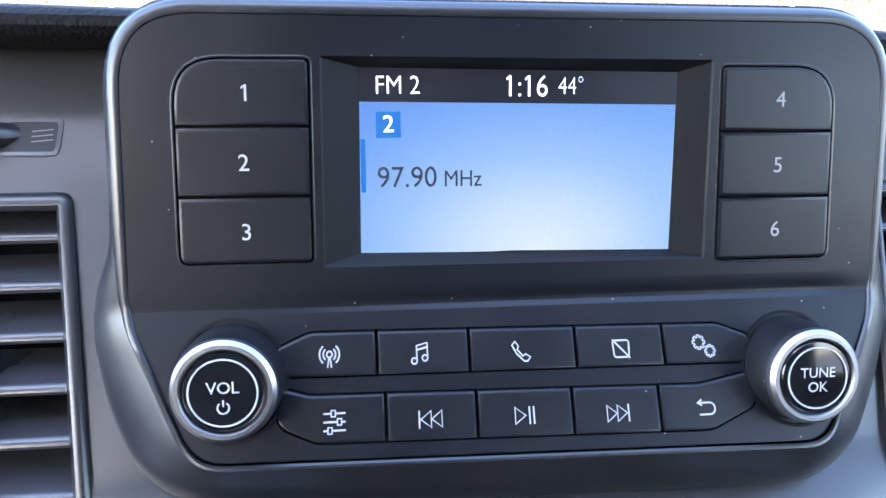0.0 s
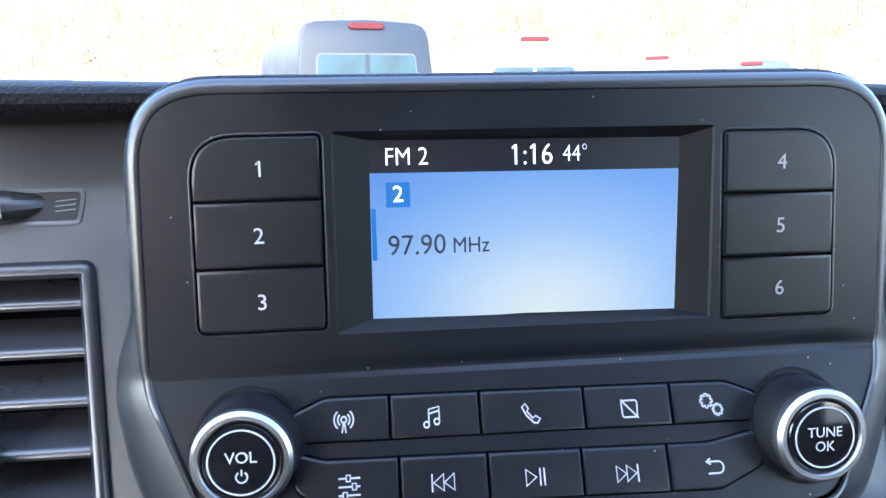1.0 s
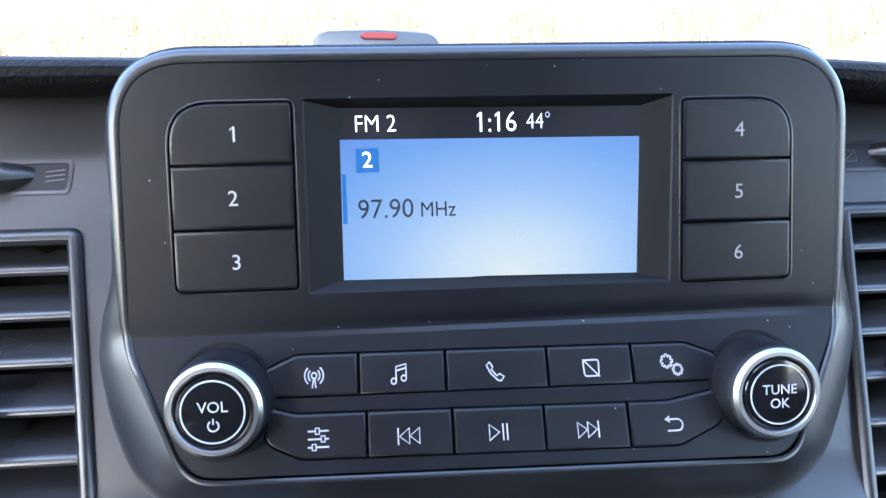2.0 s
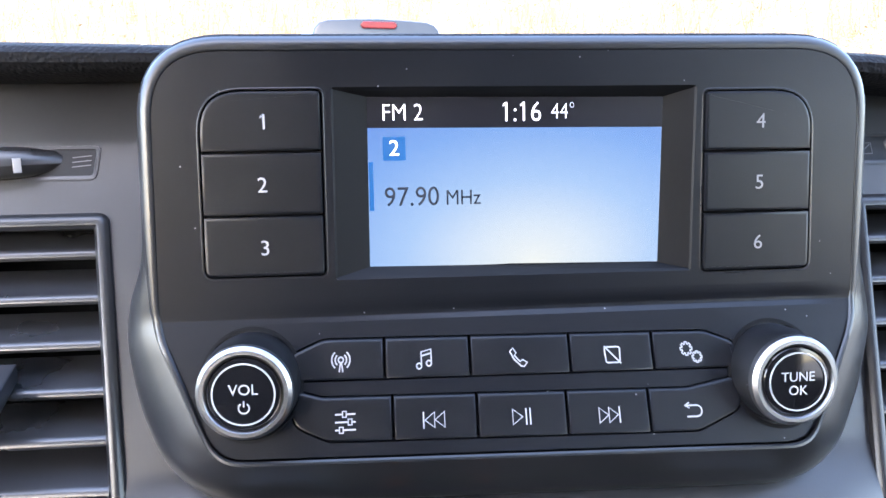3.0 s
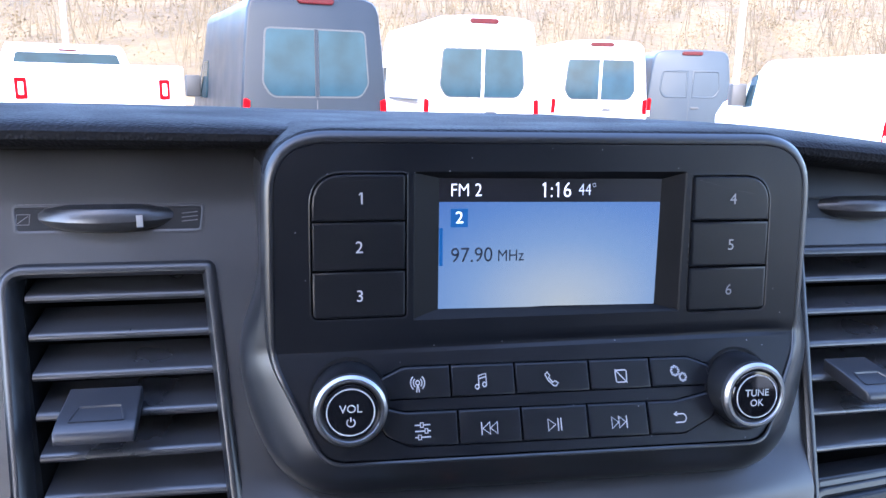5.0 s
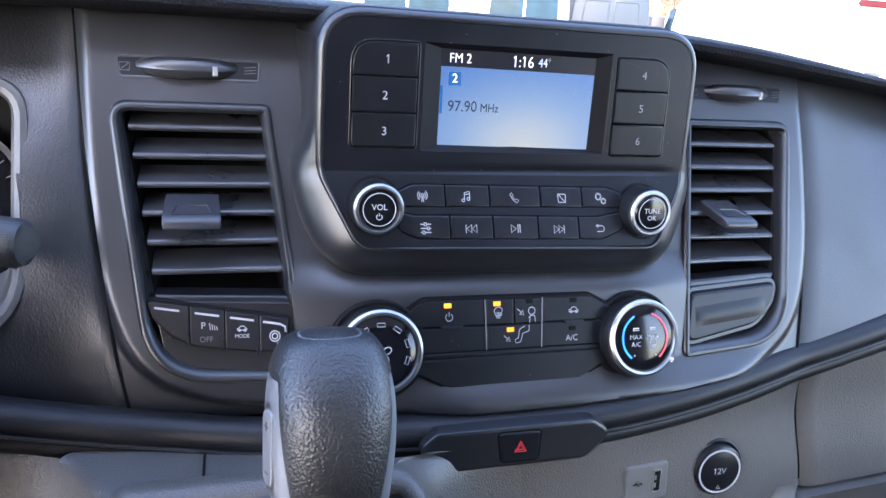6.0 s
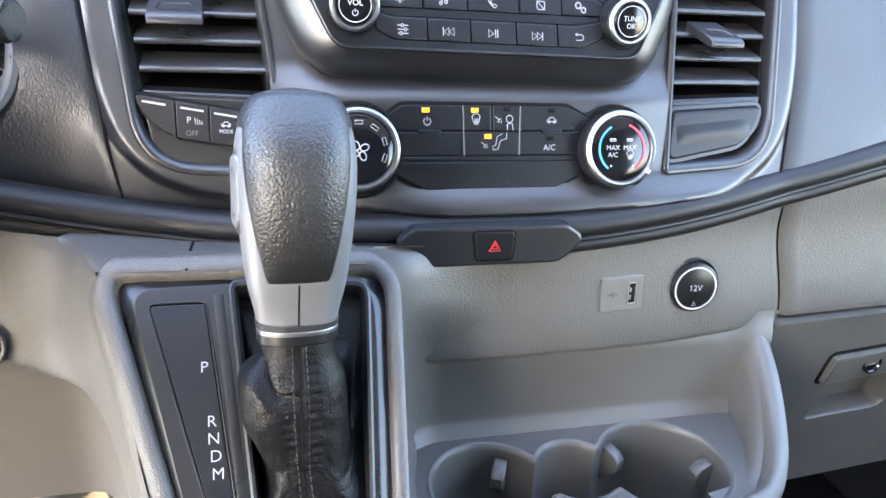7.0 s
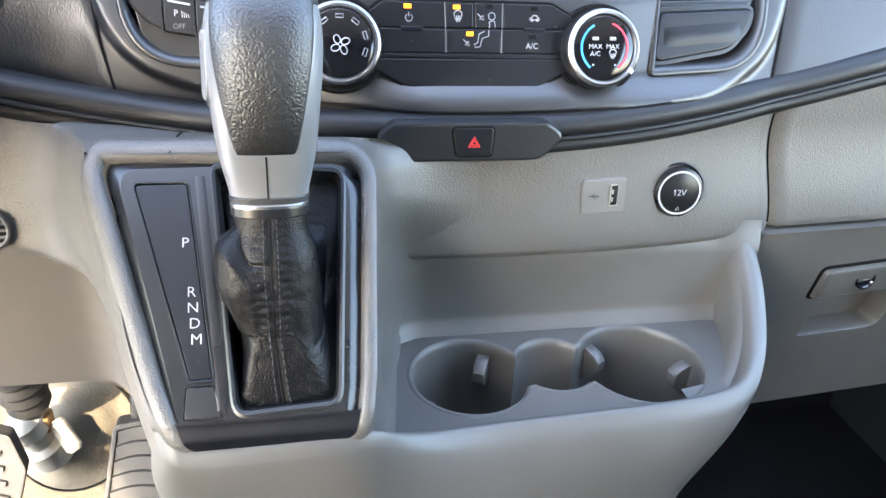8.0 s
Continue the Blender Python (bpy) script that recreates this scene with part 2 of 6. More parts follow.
def letters(text, size, surf, x, z, d, align="CENTER", squeeze=1.0, bm=None, thick=0.00012, bold=0.0):
    """Writing in the built-in font, laid on a surface about (x, z); size is the height of a capital."""
    cu = bpy.data.curves.new("text", "FONT")
    cu.body, cu.size, cu.align_x, cu.align_y, cu.offset, cu.resolution_u = text, size / 0.70, align, "CENTER", bold * size, 3
    ob = new("text", cu)
    bpy.context.view_layer.update()
    me = bpy.data.meshes.new_from_object(ob.evaluated_get(bpy.context.evaluated_depsgraph_get()))
    bm = bm or bmesh.new()
    vs = [bm.verts.new(surf(x + v.co.x * squeeze, z + v.co.y, d + thick)) for v in me.vertices]
    for p in me.polygons:
        try:
            bm.faces.new([vs[i] for i in p.vertices])
        except ValueError:
            pass
    if "1" in text:                      # the bar of a one gets its flag
        root = list(range(len(me.vertices)))
        for p in me.polygons:
            ids = {root[i] for i in p.vertices}
            root = [min(ids) if r in ids else r for r in root]
        for r in set(root):
            q = [me.vertices[i].co for i in range(len(root)) if root[i] == r]
            x0, x1, z0, z1 = min(c.x for c in q), max(c.x for c in q), min(c.y for c in q), max(c.y for c in q)
            if len(q) == 4 and z1 - z0 > 3 * (x1 - x0) and z1 - z0 > 0.55 * size:
                w = (x1 - x0) * 0.95
                flag = [(x0, z1), (x0, z1 - w * 1.15), (x0 - w * 1.35, z1 - w * 2.1), (x0 - w * 1.35, z1 - w * 1.05)]
                bm.faces.new([bm.verts.new(surf(x + a * squeeze, z + b, d + thick)) for a, b in flag])
    bpy.data.objects.remove(ob)
    bpy.data.curves.remove(cu)
    bpy.data.meshes.remove(me)
    return bm


def lathe(profile, origin, axis, steps=48, bm=None, up=(0, 0, 1), cap=True):
    """Rows of (radius, along) turned about an axis."""
    bm = bm or bmesh.new()
    a = Vector(axis).normalized()
    u = a.cross(Vector(up)).normalized()
    v = u.cross(a)
    o = Vector(origin)
    loops = [[o + a * h + (u * math.cos(2 * math.pi * i / steps) + v * math.sin(2 * math.pi * i / steps)) * r for i in range(steps)] for r, h in profile]
    return loft(bm, loops, True, cap, cap)


def face_of(origin, axis):
    """A flat surface facing along axis: (x, z, d) with z up the face."""
    a = Vector(axis).normalized()
    u = (Vector((1, 0, 0)) - a * a.x).normalized()
    v = u.cross(a)
    v = v if v.z > 0 else -v
    o = Vector(origin)
    return lambda x, z, d: o + u * x + v * z + a * d


def tube(path, radius, sides=10, bm=None, squash=1.0):
    """A round bar along a path of points."""
    bm = bm or bmesh.new()
    loops = []
    pts = [Vector(p) for p in path]
    for i, p in enumerate(pts):
        t = (pts[min(i + 1, len(pts) - 1)] - pts[max(i - 1, 0)]).normalized()
        u = t.cross(Vector((0, 0, 1)))
        u = u.normalized() if u.length > 1e-4 else Vector((1, 0, 0))
        v = u.cross(t)
        r = radius[i] if isinstance(radius, list) else radius
        loops.append([p + u * r * math.cos(2 * math.pi * k / sides) + v * r * squash * math.sin(2 * math.pi * k / sides) for k in range(sides)])
    return loft(bm, loops, True, True, True)


def grid(nu, nv, f, keep=None, bm=None):
    """A sheet f(u, v) with u, v from 0 to 1."""
    bm = bm or bmesh.new()
    vs = [[bm.verts.new(f(i / nu, j / nv)) for i in range(nu + 1)] for j in range(nv + 1)]
    for j in range(nv):
        for i in range(nu):
            if keep is None or keep((i + 0.5) / nu, (j + 0.5) / nv):
                bm.faces.new((vs[j][i], vs[j][i + 1], vs[j + 1][i + 1], vs[j + 1][i]))
    loose = [v for v in bm.verts if not v.link_faces]
    bmesh.ops.delete(bm, geom=loose, context="VERTS")
    return bm


def box(x0, x1, y0, y1, z0, z1, bevel=0.0, bm=None, seg=2):
    t = bmesh.new()
    bmesh.ops.create_cube(t, size=1, matrix=Matrix.Translation(((x0 + x1) / 2, (y0 + y1) / 2, (z0 + z1) / 2)) @ Matrix.Diagonal((x1 - x0, y1 - y0, z1 - z0, 1)))
    if bevel > 0:
        bmesh.ops.bevel(t, geom=t.edges[:], offset=bevel, segments=seg, affect="EDGES", profile=0.5)
    if bm is None:
        return t
    me = bpy.data.meshes.new("tmp")
    t.to_mesh(me)
    t.free()
    bm.from_mesh(me)
    bpy.data.meshes.remove(me)
    return bm


def smooth01(a, b, x):
    t = min(1, max(0, (x - a) / (b - a)))
    return t * t * (3 - 2 * t)


def curve(table, x):
    """A value read smoothly from rows of (x, value)."""
    if x <= table[0][0]:
        return table[0][1]
    for (a, p), (b, q) in zip(table, table[1:]):
        if x <= b:
            return p + (q - p) * (x - a) / (b - a)
    return table[-1][1]


def flow(table, x):
    """A value read from rows of (x, value) along a smooth curve."""
    n = len(table)
    i = 0
    while i < n - 2 and x > table[i + 1][0]:
        i += 1
    (xa, a), (xb, b) = table[i], table[i + 1]
    h = xb - xa
    ma = (b - table[i - 1][1]) / (xb - table[i - 1][0]) if i > 0 else (b - a) / h
    mb = (table[i + 2][1] - a) / (table[i + 2][0] - xa) if i < n - 2 else (b - a) / h
    t = min(1, max(0, (x - xa) / h))
    return a * (1 + 2 * t) * (1 - t) ** 2 + ma * h * t * (1 - t) ** 2 + b * t * t * (3 - 2 * t) + mb * h * t * t * (t - 1)


def inside(pts, x, z):
    c = False
    for i in range(len(pts)):
        (xa, za), (xb, zb) = pts[i - 1], pts[i]
        if (za > z) != (zb > z) and x < (xb - xa) * (z - za) / (zb - za) + xa:
            c = not c
    return c


def resample(pts, n):
    lens = [math.dist(pts[i], pts[(i + 1) % len(pts)]) for i in range(len(pts))]
    total, out, i, acc = sum(lens), [], 0, 0.0
    for k in range(n):
        w = total * k / n
        while acc + lens[i] < w:
            acc += lens[i]
            i += 1
        f = (w - acc) / max(lens[i], 1e-9)
        a, b = pts[i], pts[(i + 1) % len(pts)]
        out.append((a[0] + (b[0] - a[0]) * f, a[1] + (b[1] - a[1]) * f))
    return out


def mirrored(pts):
    return [(2 * C - x, z) for x, z in pts][::-1]


from mathutils.geometry import tessellate_polygon as tessellate
C = 0.047                       # the middle of the dashboard

# ---- surfaces ----
CREASE = 1.490


def radio(x, z, d):
    y = 0.2045 + (0.08 if z > CREASE else 0.47) * (z - CREASE)
    return Vector((x, y - d, z))


def fascia_y(x, z):
    u = abs(x - C)
    y = 0.183 + 0.46 * (z - 1.389)
    mid = 0.1855 + 0.34 * (z - 1.4163)
    k = 1 - smooth01(0.080, 0.165, u)
    w = k * (1 - smooth01(1.4185, 1.440, z))
    y += (mid + 0.0015 - y) * w
    tuck = max(0.0, min(0.055, 1.402 - z))           # the foot of the fascia turns under
    lip = 0.0080 * smooth01(1.380, 1.3605, z) * smooth01(-0.06, 0.02, x) * smooth01(0.26, 0.20, x)
    return y + 5.6 * smooth01(0.03, -0.09, x) * tuck * tuck - lip


def fascia(x, z, d):
    return Vector((x, fascia_y(x, z) - d, z))


def climate(x, z, d):
    return Vector((x, 0.1855 + 0.34 * (z - 1.4163) - d, z))


def dash_y(x):
    """The front of the lower dashboard, which swells in the middle."""
    u = x - C
    if u < -0.19:
        return 0.1651 + 0.02 * (-0.19 - u)
    return 0.147 + 0.5 * u * u if u < 0.215 else 0.1701 + 0.06 * (u - 0.215)


def lower_y(x, z):
    return dash_y(x) + 0.006 - 0.010 * smooth01(1.345, 1.262, z)


def lower(x, z, d):
    return Vector((x, lower_y(x, z) - d, z))


def pipe_z(x):
    """The height of the piping under the fascia."""
    u = x - C
    return 1.347 + 0.42 * u * u - 0.08 * max(0, abs(u) - 0.28) * abs(u) - 0.0095 * smooth01(0.06, 0.20, -u)


def gear_fold(x, s, d):
    """The gear console with its upright foot: below the slope the surface turns down."""
    if s >= 0.0165:
        return gear(x, s, d)
    t = smooth01(0, 0.006, 0.0165 - s)
    n = Vector((0, -0.70, 0.714)).lerp(Vector((0, -1, 0.05)), t).normalized()
    return gear(x, 0.0165, 0) + Vector((0, -0.0035 * t, -1.42 * (0.0165 - s))) + n * d


def gear(x, y, d):
    """The sloping gear console; y is the place on the slope."""
    k = 1 / math.hypot(1, 0.98)
    return Vector((x, y - 0.98 * k * d, 1.278 + 0.98 * (y - 0.046) + k * d))

# ---- dashboard ----
dash = thing("dashboard", (C, 0.25, 1.20), "black and grey moulded plastic van dashboard with grained panels", "dashboard")

BROW = [(-0.85, 1.562), (-0.3, 1.566), (0.10, 1.566), (0.174, 1.561), (0.229, 1.555), (0.297, 1.548), (0.45, 1.532), (0.95, 1.49)]


CREST = [(-0.85, 1.578), (-0.22, 1.582), (-0.14, 1.581), (-0.04, 1.578), (0.11, 1.5770), (0.18, 1.576), (0.22, 1.573), (0.28, 1.566), (0.37, 1.552), (0.45, 1.542), (0.95, 1.50)]


def brow_z(x):
    return sum(curve(BROW, x + o) for o in (-0.04, -0.02, 0, 0.02, 0.04)) / 5


def brow_sheet(u, v):
    x = -0.85 + 1.8 * u
    z = brow_z(x)
    rows = [(0.310, -0.004), (0.262, -0.002), (0.246, 0.0), (0.239, 0.002), (0.2355, 0.006), (0.235, 0.0105), (0.2375, 0.0135), (0.243, 0.0155), (0.252, 0.0168), (0.275, 0.0185), (0.32, 0.020), (0.45, 0.016), (0.62, 0.004), (0.80, -0.02), (0.98, -0.05)]
    k = v * (len(rows) - 1)
    i = min(int(k), len(rows) - 2)
    y = rows[i][0] + (rows[i + 1][0] - rows[i][0]) * (k - i)
    h = rows[i][1] + (rows[i + 1][1] - rows[i][1]) * (k - i)
    swell = sum(curve(CREST, x + o) for o in (-0.04, -0.02, 0, 0.02, 0.04)) / 5 - z
    return Vector((x, y, z + h * swell / 0.020))


part("top_pad", grid(120, 28, brow_sheet), M_PAD, dash, "grained soft black dashboard top")

SEAM_L = [(1.34, -0.162), (1.366, -0.166), (1.397, -0.172), (1.429, -0.176), (1.497, -0.186), (1.518, -0.188), (1.57, -0.192)]
SEAM_R = [(1.34, 0.252), (1.362, 0.257), (1.40, 0.267), (1.452, 0.277), (1.50, 0.280), (1.57, 0.280)]
VENT_R = rounded([(0.184, 1.519), (0.268, 1.519), (0.2590, 1.452), (0.2490, 1.3805), (0.166, 1.377)], [0.004, 0.010, 0.05, 0.040, 0.004], 16)
RIDGE = [(-0.186, 1.60), (-0.181, 1.47), (-0.172, 1.415), (-0.155, 1.385), (-0.125, 1.370), (-0.08, 1.363), (-0.02, 1.3595), (C, 1.359)]
RIDGE = RIDGE + [(2 * C - x, z) for x, z in RIDGE[-2::-1]]
for _ in range(3):                 # rounded by cutting corners
    RIDGE = [RIDGE[0]] + [q for a, b in zip(RIDGE, RIDGE[1:]) for q in ((a[0] * 0.75 + b[0] * 0.25, a[1] * 0.75 + b[1] * 0.25), (a[0] * 0.25 + b[0] * 0.75, a[1] * 0.25 + b[1] * 0.75))] + [RIDGE[-1]]


def beyond_ridge(x, z):
    if inside(RIDGE, x, z):
        return 0.0
    best = 1.0
    for (xa, za), (xb, zb) in zip(RIDGE, RIDGE[1:]):
        t = max(0, min(1, ((x - xa) * (xb - xa) + (z - za) * (zb - za)) / ((xb - xa) ** 2 + (zb - za) ** 2)))
        best = min(best, math.hypot(x - xa - t * (xb - xa), z - za - t * (zb - za)))
    return best


def fascia_sheet(u, v):
    z0 = 1.566
    for _ in range(2):
        xl, xr = curve(SEAM_L, z0), curve(SEAM_R, z0)
        x = xl + (xr - xl) * u
        top, low = brow_z(x) + 0.001, pipe_z(x) + 0.003
        z0 = top + (low - top) * v
    d = beyond_ridge(x, z0)
    p = fascia(x, z0, 0.0)
    p.y += (0.008 - 0.003 * smooth01(0.10, 0.20, x)) * smooth01(0, 0.009, d)
    return p


def in_vent(u, v):
    p = fascia_sheet(u, v)
    return not (inside(HOLE_L, p.x, p.z) or inside(HOLE_R, p.x, p.z))


HOLE_R = offset(VENT_R, -0.003)
HOLE_L = mirrored(HOLE_R)
part("fascia", grid(220, 110, fascia_sheet, in_vent), M_FASCIA, dash, "satin black centre fascia with a raised rim")


def side_panel(sign):
    def sheet(u, v):
        z = 1.45
        for _ in range(2):
            seam = curve(SEAM_L if sign < 0 else SEAM_R, z)
            x = seam + sign * (0.0012 + 0.50 * u)
            top, low = brow_z(x) + 0.003, pipe_z(x) + 0.001
            z = top + (low - top) * v
        w = abs(x - seam)
        edge = (0.003 if sign > 0 else 0.0025) * (1 - smooth01(0, 0.003, w))
        join = max(0.0, 1 - w / 0.030) ** 2
        lean = 0.10 * (z - 1.389) * smooth01(0.0, 0.10, w) if sign > 0 else 0.0
        bulge = 0.012 * smooth01(0, 0.2, w) * (1 if sign > 0 else 0.15)
        w = z - 1.345
        face = 0.183 + 0.46 * (z - 1.389) if sign > 0 else 0.191 + 2.3 * (w - 0.02) ** 2
        face += 0.0048 if sign > 0 else 0.006
        if sign < 0:
            face += (fascia_y(seam, z) + 0.0075 - face) * join
        p = Vector((x, face + edge + lean - bulge * math.sin(math.pi * min(1, v)), z))
        return p
    return sheet


CLUSTER = rounded([(-0.46, 1.525), (-0.2165, 1.525), (-0.2165, 1.405), (-0.46, 1.405)], [0.03, 0.018, 0.035, 0.03])
left_sheet = side_panel(-1)


def off_cluster(u, v):
    p = left_sheet(u, v)
    return not inside(CLUSTER, p.x, p.z)


part("cluster_panel", grid(150, 60, left_sheet, off_cluster), M_GRAIN, dash, "leather-grained black panel round the instruments")
part("passenger_panel", grid(60, 40, side_panel(1)), M_GRAINS, dash, "leather-grained black passenger panel")

for seam_, sheet_ in (("left", left_sheet), ("right", side_panel(1))):
    part("panel_joint", tube([sheet_(0.0, k / 24) + Vector((-0.0006 if seam_ == "right" else 0.0006, -0.0022, 0)) for k in range(25)], 0.0009, 6), M_GAP, dash, "dark joint beside the fascia")

# the piping under the fascia
def piping(u, v):
    x = -0.62 + 1.32 * u
    a = radians(-110 + 250 * v)
    y0, z0 = dash_y(x) + 0.0145, pipe_z(x) - 0.001
    rz = 0.0098
    return Vector((x, y0 - 0.011 * math.cos(a), z0 + rz * math.sin(a)))


part("piping", grid(160, 16, piping), M_PIPE, dash, "rounded black trim strip across the dashboard")
part("piping_lower", tube([(x / 100, dash_y(x / 100) + 0.0105, pipe_z(x / 100) - 0.0125) for x in range(-60, 66, 2)], 0.0062, 14), M_PIPE, dash, "lower black roll of the trim strip")
part("piping_groove", tube([(x / 100, dash_y(x / 100) + 0.0045, pipe_z(x / 100) - 0.0065) for x in range(-60, 66, 3)], 0.0016, 8), M_PIPE, dash)


def lower_sheet(u, v):
    x = -0.035 + 0.3045 * u
    top, low = pipe_z(x) - 0.006, 1.2675 - 0.003 * smooth01(0.02, 0.27, x)
    if v < 0.75:
        z = top + (low - top) * v / 0.75
        y = lower_y(x, z)
    else:
        w = (v - 0.75) / 0.25
        z = low - 0.009 * math.sin(w * math.pi / 2)
        y = lower_y(x, low) + 0.014 * (1 - math.cos(w * math.pi / 2))
    edge = 0.004 * (1 - smooth01(0, 0.004, 0.2695 - x))
    return Vector((x + 0.012 * smooth01(1.34, 1.26, z) * u, y + edge, z))


part("lower_panel", grid(110, 40, lower_sheet), M_GREY, dash, "leather-grained dark grey lower centre panel")


def lower_right(u, v):
    x = 0.271 + 0.45 * u
    top, low = pipe_z(x) - 0.006, 1.2665
    if v < 0.8:
        z = top + (low - top) * v / 0.8
        y = lower_y(x, z)
    else:
        w = (v - 0.8) / 0.2
        z = low - 0.004 * w
        y = lower_y(x, low) + 0.012 * w * w
    edge = 0.004 * (1 - smooth01(0, 0.004, x - 0.271))
    return Vector((x + 0.012 * smooth01(1.34, 1.26, z) * (1 - u), y + edge, z))


part("lower_passenger_panel", grid(60, 30, lower_right), M_GREY, dash, "leather-grained dark grey strip over the glove box")

# the panel from the piping round the gear console down to the knee cut-out
TOP_EDGE = [(-0.62, None, None), (-0.45, None, None), (-0.34, None, None), (-0.28, None, None), (-0.235, None, None), (-0.212, 0.1725, 1.3500), (-0.197, 0.1650, 1.3500), (-0.1850, 0.1490, 1.3510), (-0.1730, 0.1250, 1.3515), (-0.1650, 0.105, 1.3325), (-0.1550, 0.075, 1.3035), (-0.1455, 0.045, 1.2745), (-0.1340, 0.022, 1.2510), (-0.1255, 0.0135, 1.232)]
LOW_EDGE = [(-0.62, 0.185, 1.25), (-0.45, 0.180, 1.263), (-0.34, 0.175, 1.269), (-0.29, 0.172, 1.268), (-0.25, 0.170, 1.266), (-0.225, 0.168, 1.263), (-0.212, 0.165, 1.259), (-0.202, 0.160, 1.2575), (-0.192, 0.153, 1.254), (-0.184, 0.143, 1.247), (-0.177, 0.130, 1.235), (-0.168, 0.108, 1.215), (-0.157, 0.082, 1.195), (-0.142, 0.050, 1.175)]


def along(rows, u):
    k = u * (len(rows) - 1)
    i = min(int(k), len(rows) - 2)
    pts = []
    for j in (i - 1, i, i + 1, i + 2):
        x, y, z = rows[max(0, min(len(rows) - 1, j))]
        pts.append(Vector((x, dash_y(x) + 0.008, pipe_z(x) - 0.006) if y is None else (x, y, z)))
    t = k - i
    a, b, c, d = pts
    return 0.5 * (2 * b + (c - a) * t + (2 * a - 5 * b + 4 * c - d) * t * t + (3 * b - a - 3 * c + d) * t ** 3)


def flank(u, v):
    a, b = along(TOP_EDGE, u), along(LOW_EDGE, u)
    p = a.lerp(b, v)
    s = math.sin(math.pi * v)
    left = 1 - smooth01(0.42, 0.62, u)
    p.y += 0.004 * s * left + 0.010 * s * smooth01(0.62, 0.85, u) - 0.011 * (0.4 * s + 1.2 * math.sqrt(max(0, v * (1 - v)))) * math.exp(-((p.x + 0.190) / 0.030) ** 2)
    if v > 0.94:
        p.y += 0.05 * (v - 0.94)
    return p


def shelf(x, v):
    back, y0 = pipe_z(x) - 0.010, dash_y(x) + 0.016
    return Vector((x + 0.004 * v, y0 + (0.1165 - y0) * v, back + (1.3490 - back) * smooth01(-0.25, 1.0, v) + 0.0015 * math.sin(math.pi * v)))


def shelf_sheet(u, v):
    a = along(TOP_EDGE, (6 + 2.2 * v) / 13)
    b = shelf(a.x + (-0.040 - a.x) * u, v)
    return a.lerp(b, smooth01(0, 0.25, u) if u < 0.25 else 1) if u > 0 else a


panel = grid(60, 22, shelf_sheet, None, grid(130, 40, flank))
bmesh.ops.remove_doubles(panel, verts=panel.verts, dist=2e-4)
ridge = [along(TOP_EDGE, (6 + 2.2 * k / 22) / 13) for k in range(23)]
near_ridge = [(p, min((p.co - q).length for q in ridge)) for p in panel.verts if not p.is_boundary]
for step in range(44):                                 # rounds the moulding where the two meet
    bmesh.ops.smooth_vert(panel, verts=[p for p, d in near_ridge if d < 0.030 - 0.0004 * step], factor=0.5, use_axis_x=True, use_axis_y=True, use_axis_z=True)
moulding = part("driver_panel", panel, M_GREY, dash, "leather-grained grey panel that curves into the gear console")
moulding.data.set_sharp_from_angle(angle=radians(120))
part("seam_line", tube([shelf(-0.128 - 0.004 * v, v) + Vector((0, 0, 0.0002)) for v in (0.08, 0.2, 0.3, 0.45, 0.6, 0.75, 0.9, 0.98)], 0.0007, 6), M_GAP, dash)


def knee(u, v):
    x = -0.62 + 0.48 * u
    z = 1.275 - 0.145 * v
    return Vector((x, 0.196 + 0.02 * v - 0.11 * smooth01(-0.215, -0.13, x) * (0.5 + 0.5 * v), z))


knee_bm = grid(50, 12, knee)
loft(knee_bm, [[knee(i / 50, 1) for i in range(51)], [knee(i / 50, 1) + Vector((0, 0.012, -0.003)) for i in range(51)], [knee(i / 50, 1) + Vector((0, 0.2, 0.02)) for i in range(51)]], False)
part("knee_panel", knee_bm, M_KNEE, dash, "smooth warm grey knee panel")

core = grid(40, 12, lambda u, v: Vector((-0.62 + 1.32 * u, 0.300 - 0.06 * v, (brow_z(-0.62 + 1.32 * u) - 0.006) * (1 - v) + 1.298 * v)))
part("core", core, M_GAP, dash)

# small round grille in the driver panel
gr = thing("speaker_grille", (-0.2445, 0.178, 1.283), "small round slotted grille in the driver panel", "grille")
GF = face_of((-0.2465, 0.1665, 1.283), (0.1, -1, 0.25))
part("rim", sweep(circle(0, 0, 0.0125), GF, [(0, -0.003), (0, 0.0015), (-0.001, 0.002), (-0.002, 0.0015), (-0.002, -0.003)]), M_GREY, gr)
part("backing", plate(circle(0, 0, 0.0112), GF, -0.002, -0.0008, 0.0002), M_GAP, gr)
for k in range(5):
    z = -0.0084 + 0.0042 * k
    h = math.sqrt(max(0.0112 ** 2 - z * z, 1e-8))
    part("bar", plate([(-h, z - 0.0008), (h, z - 0.0008), (h, z + 0.0008), (-h, z + 0.0008)], GF, -0.001, 0.0006, 0.0003), M_GREY, gr)

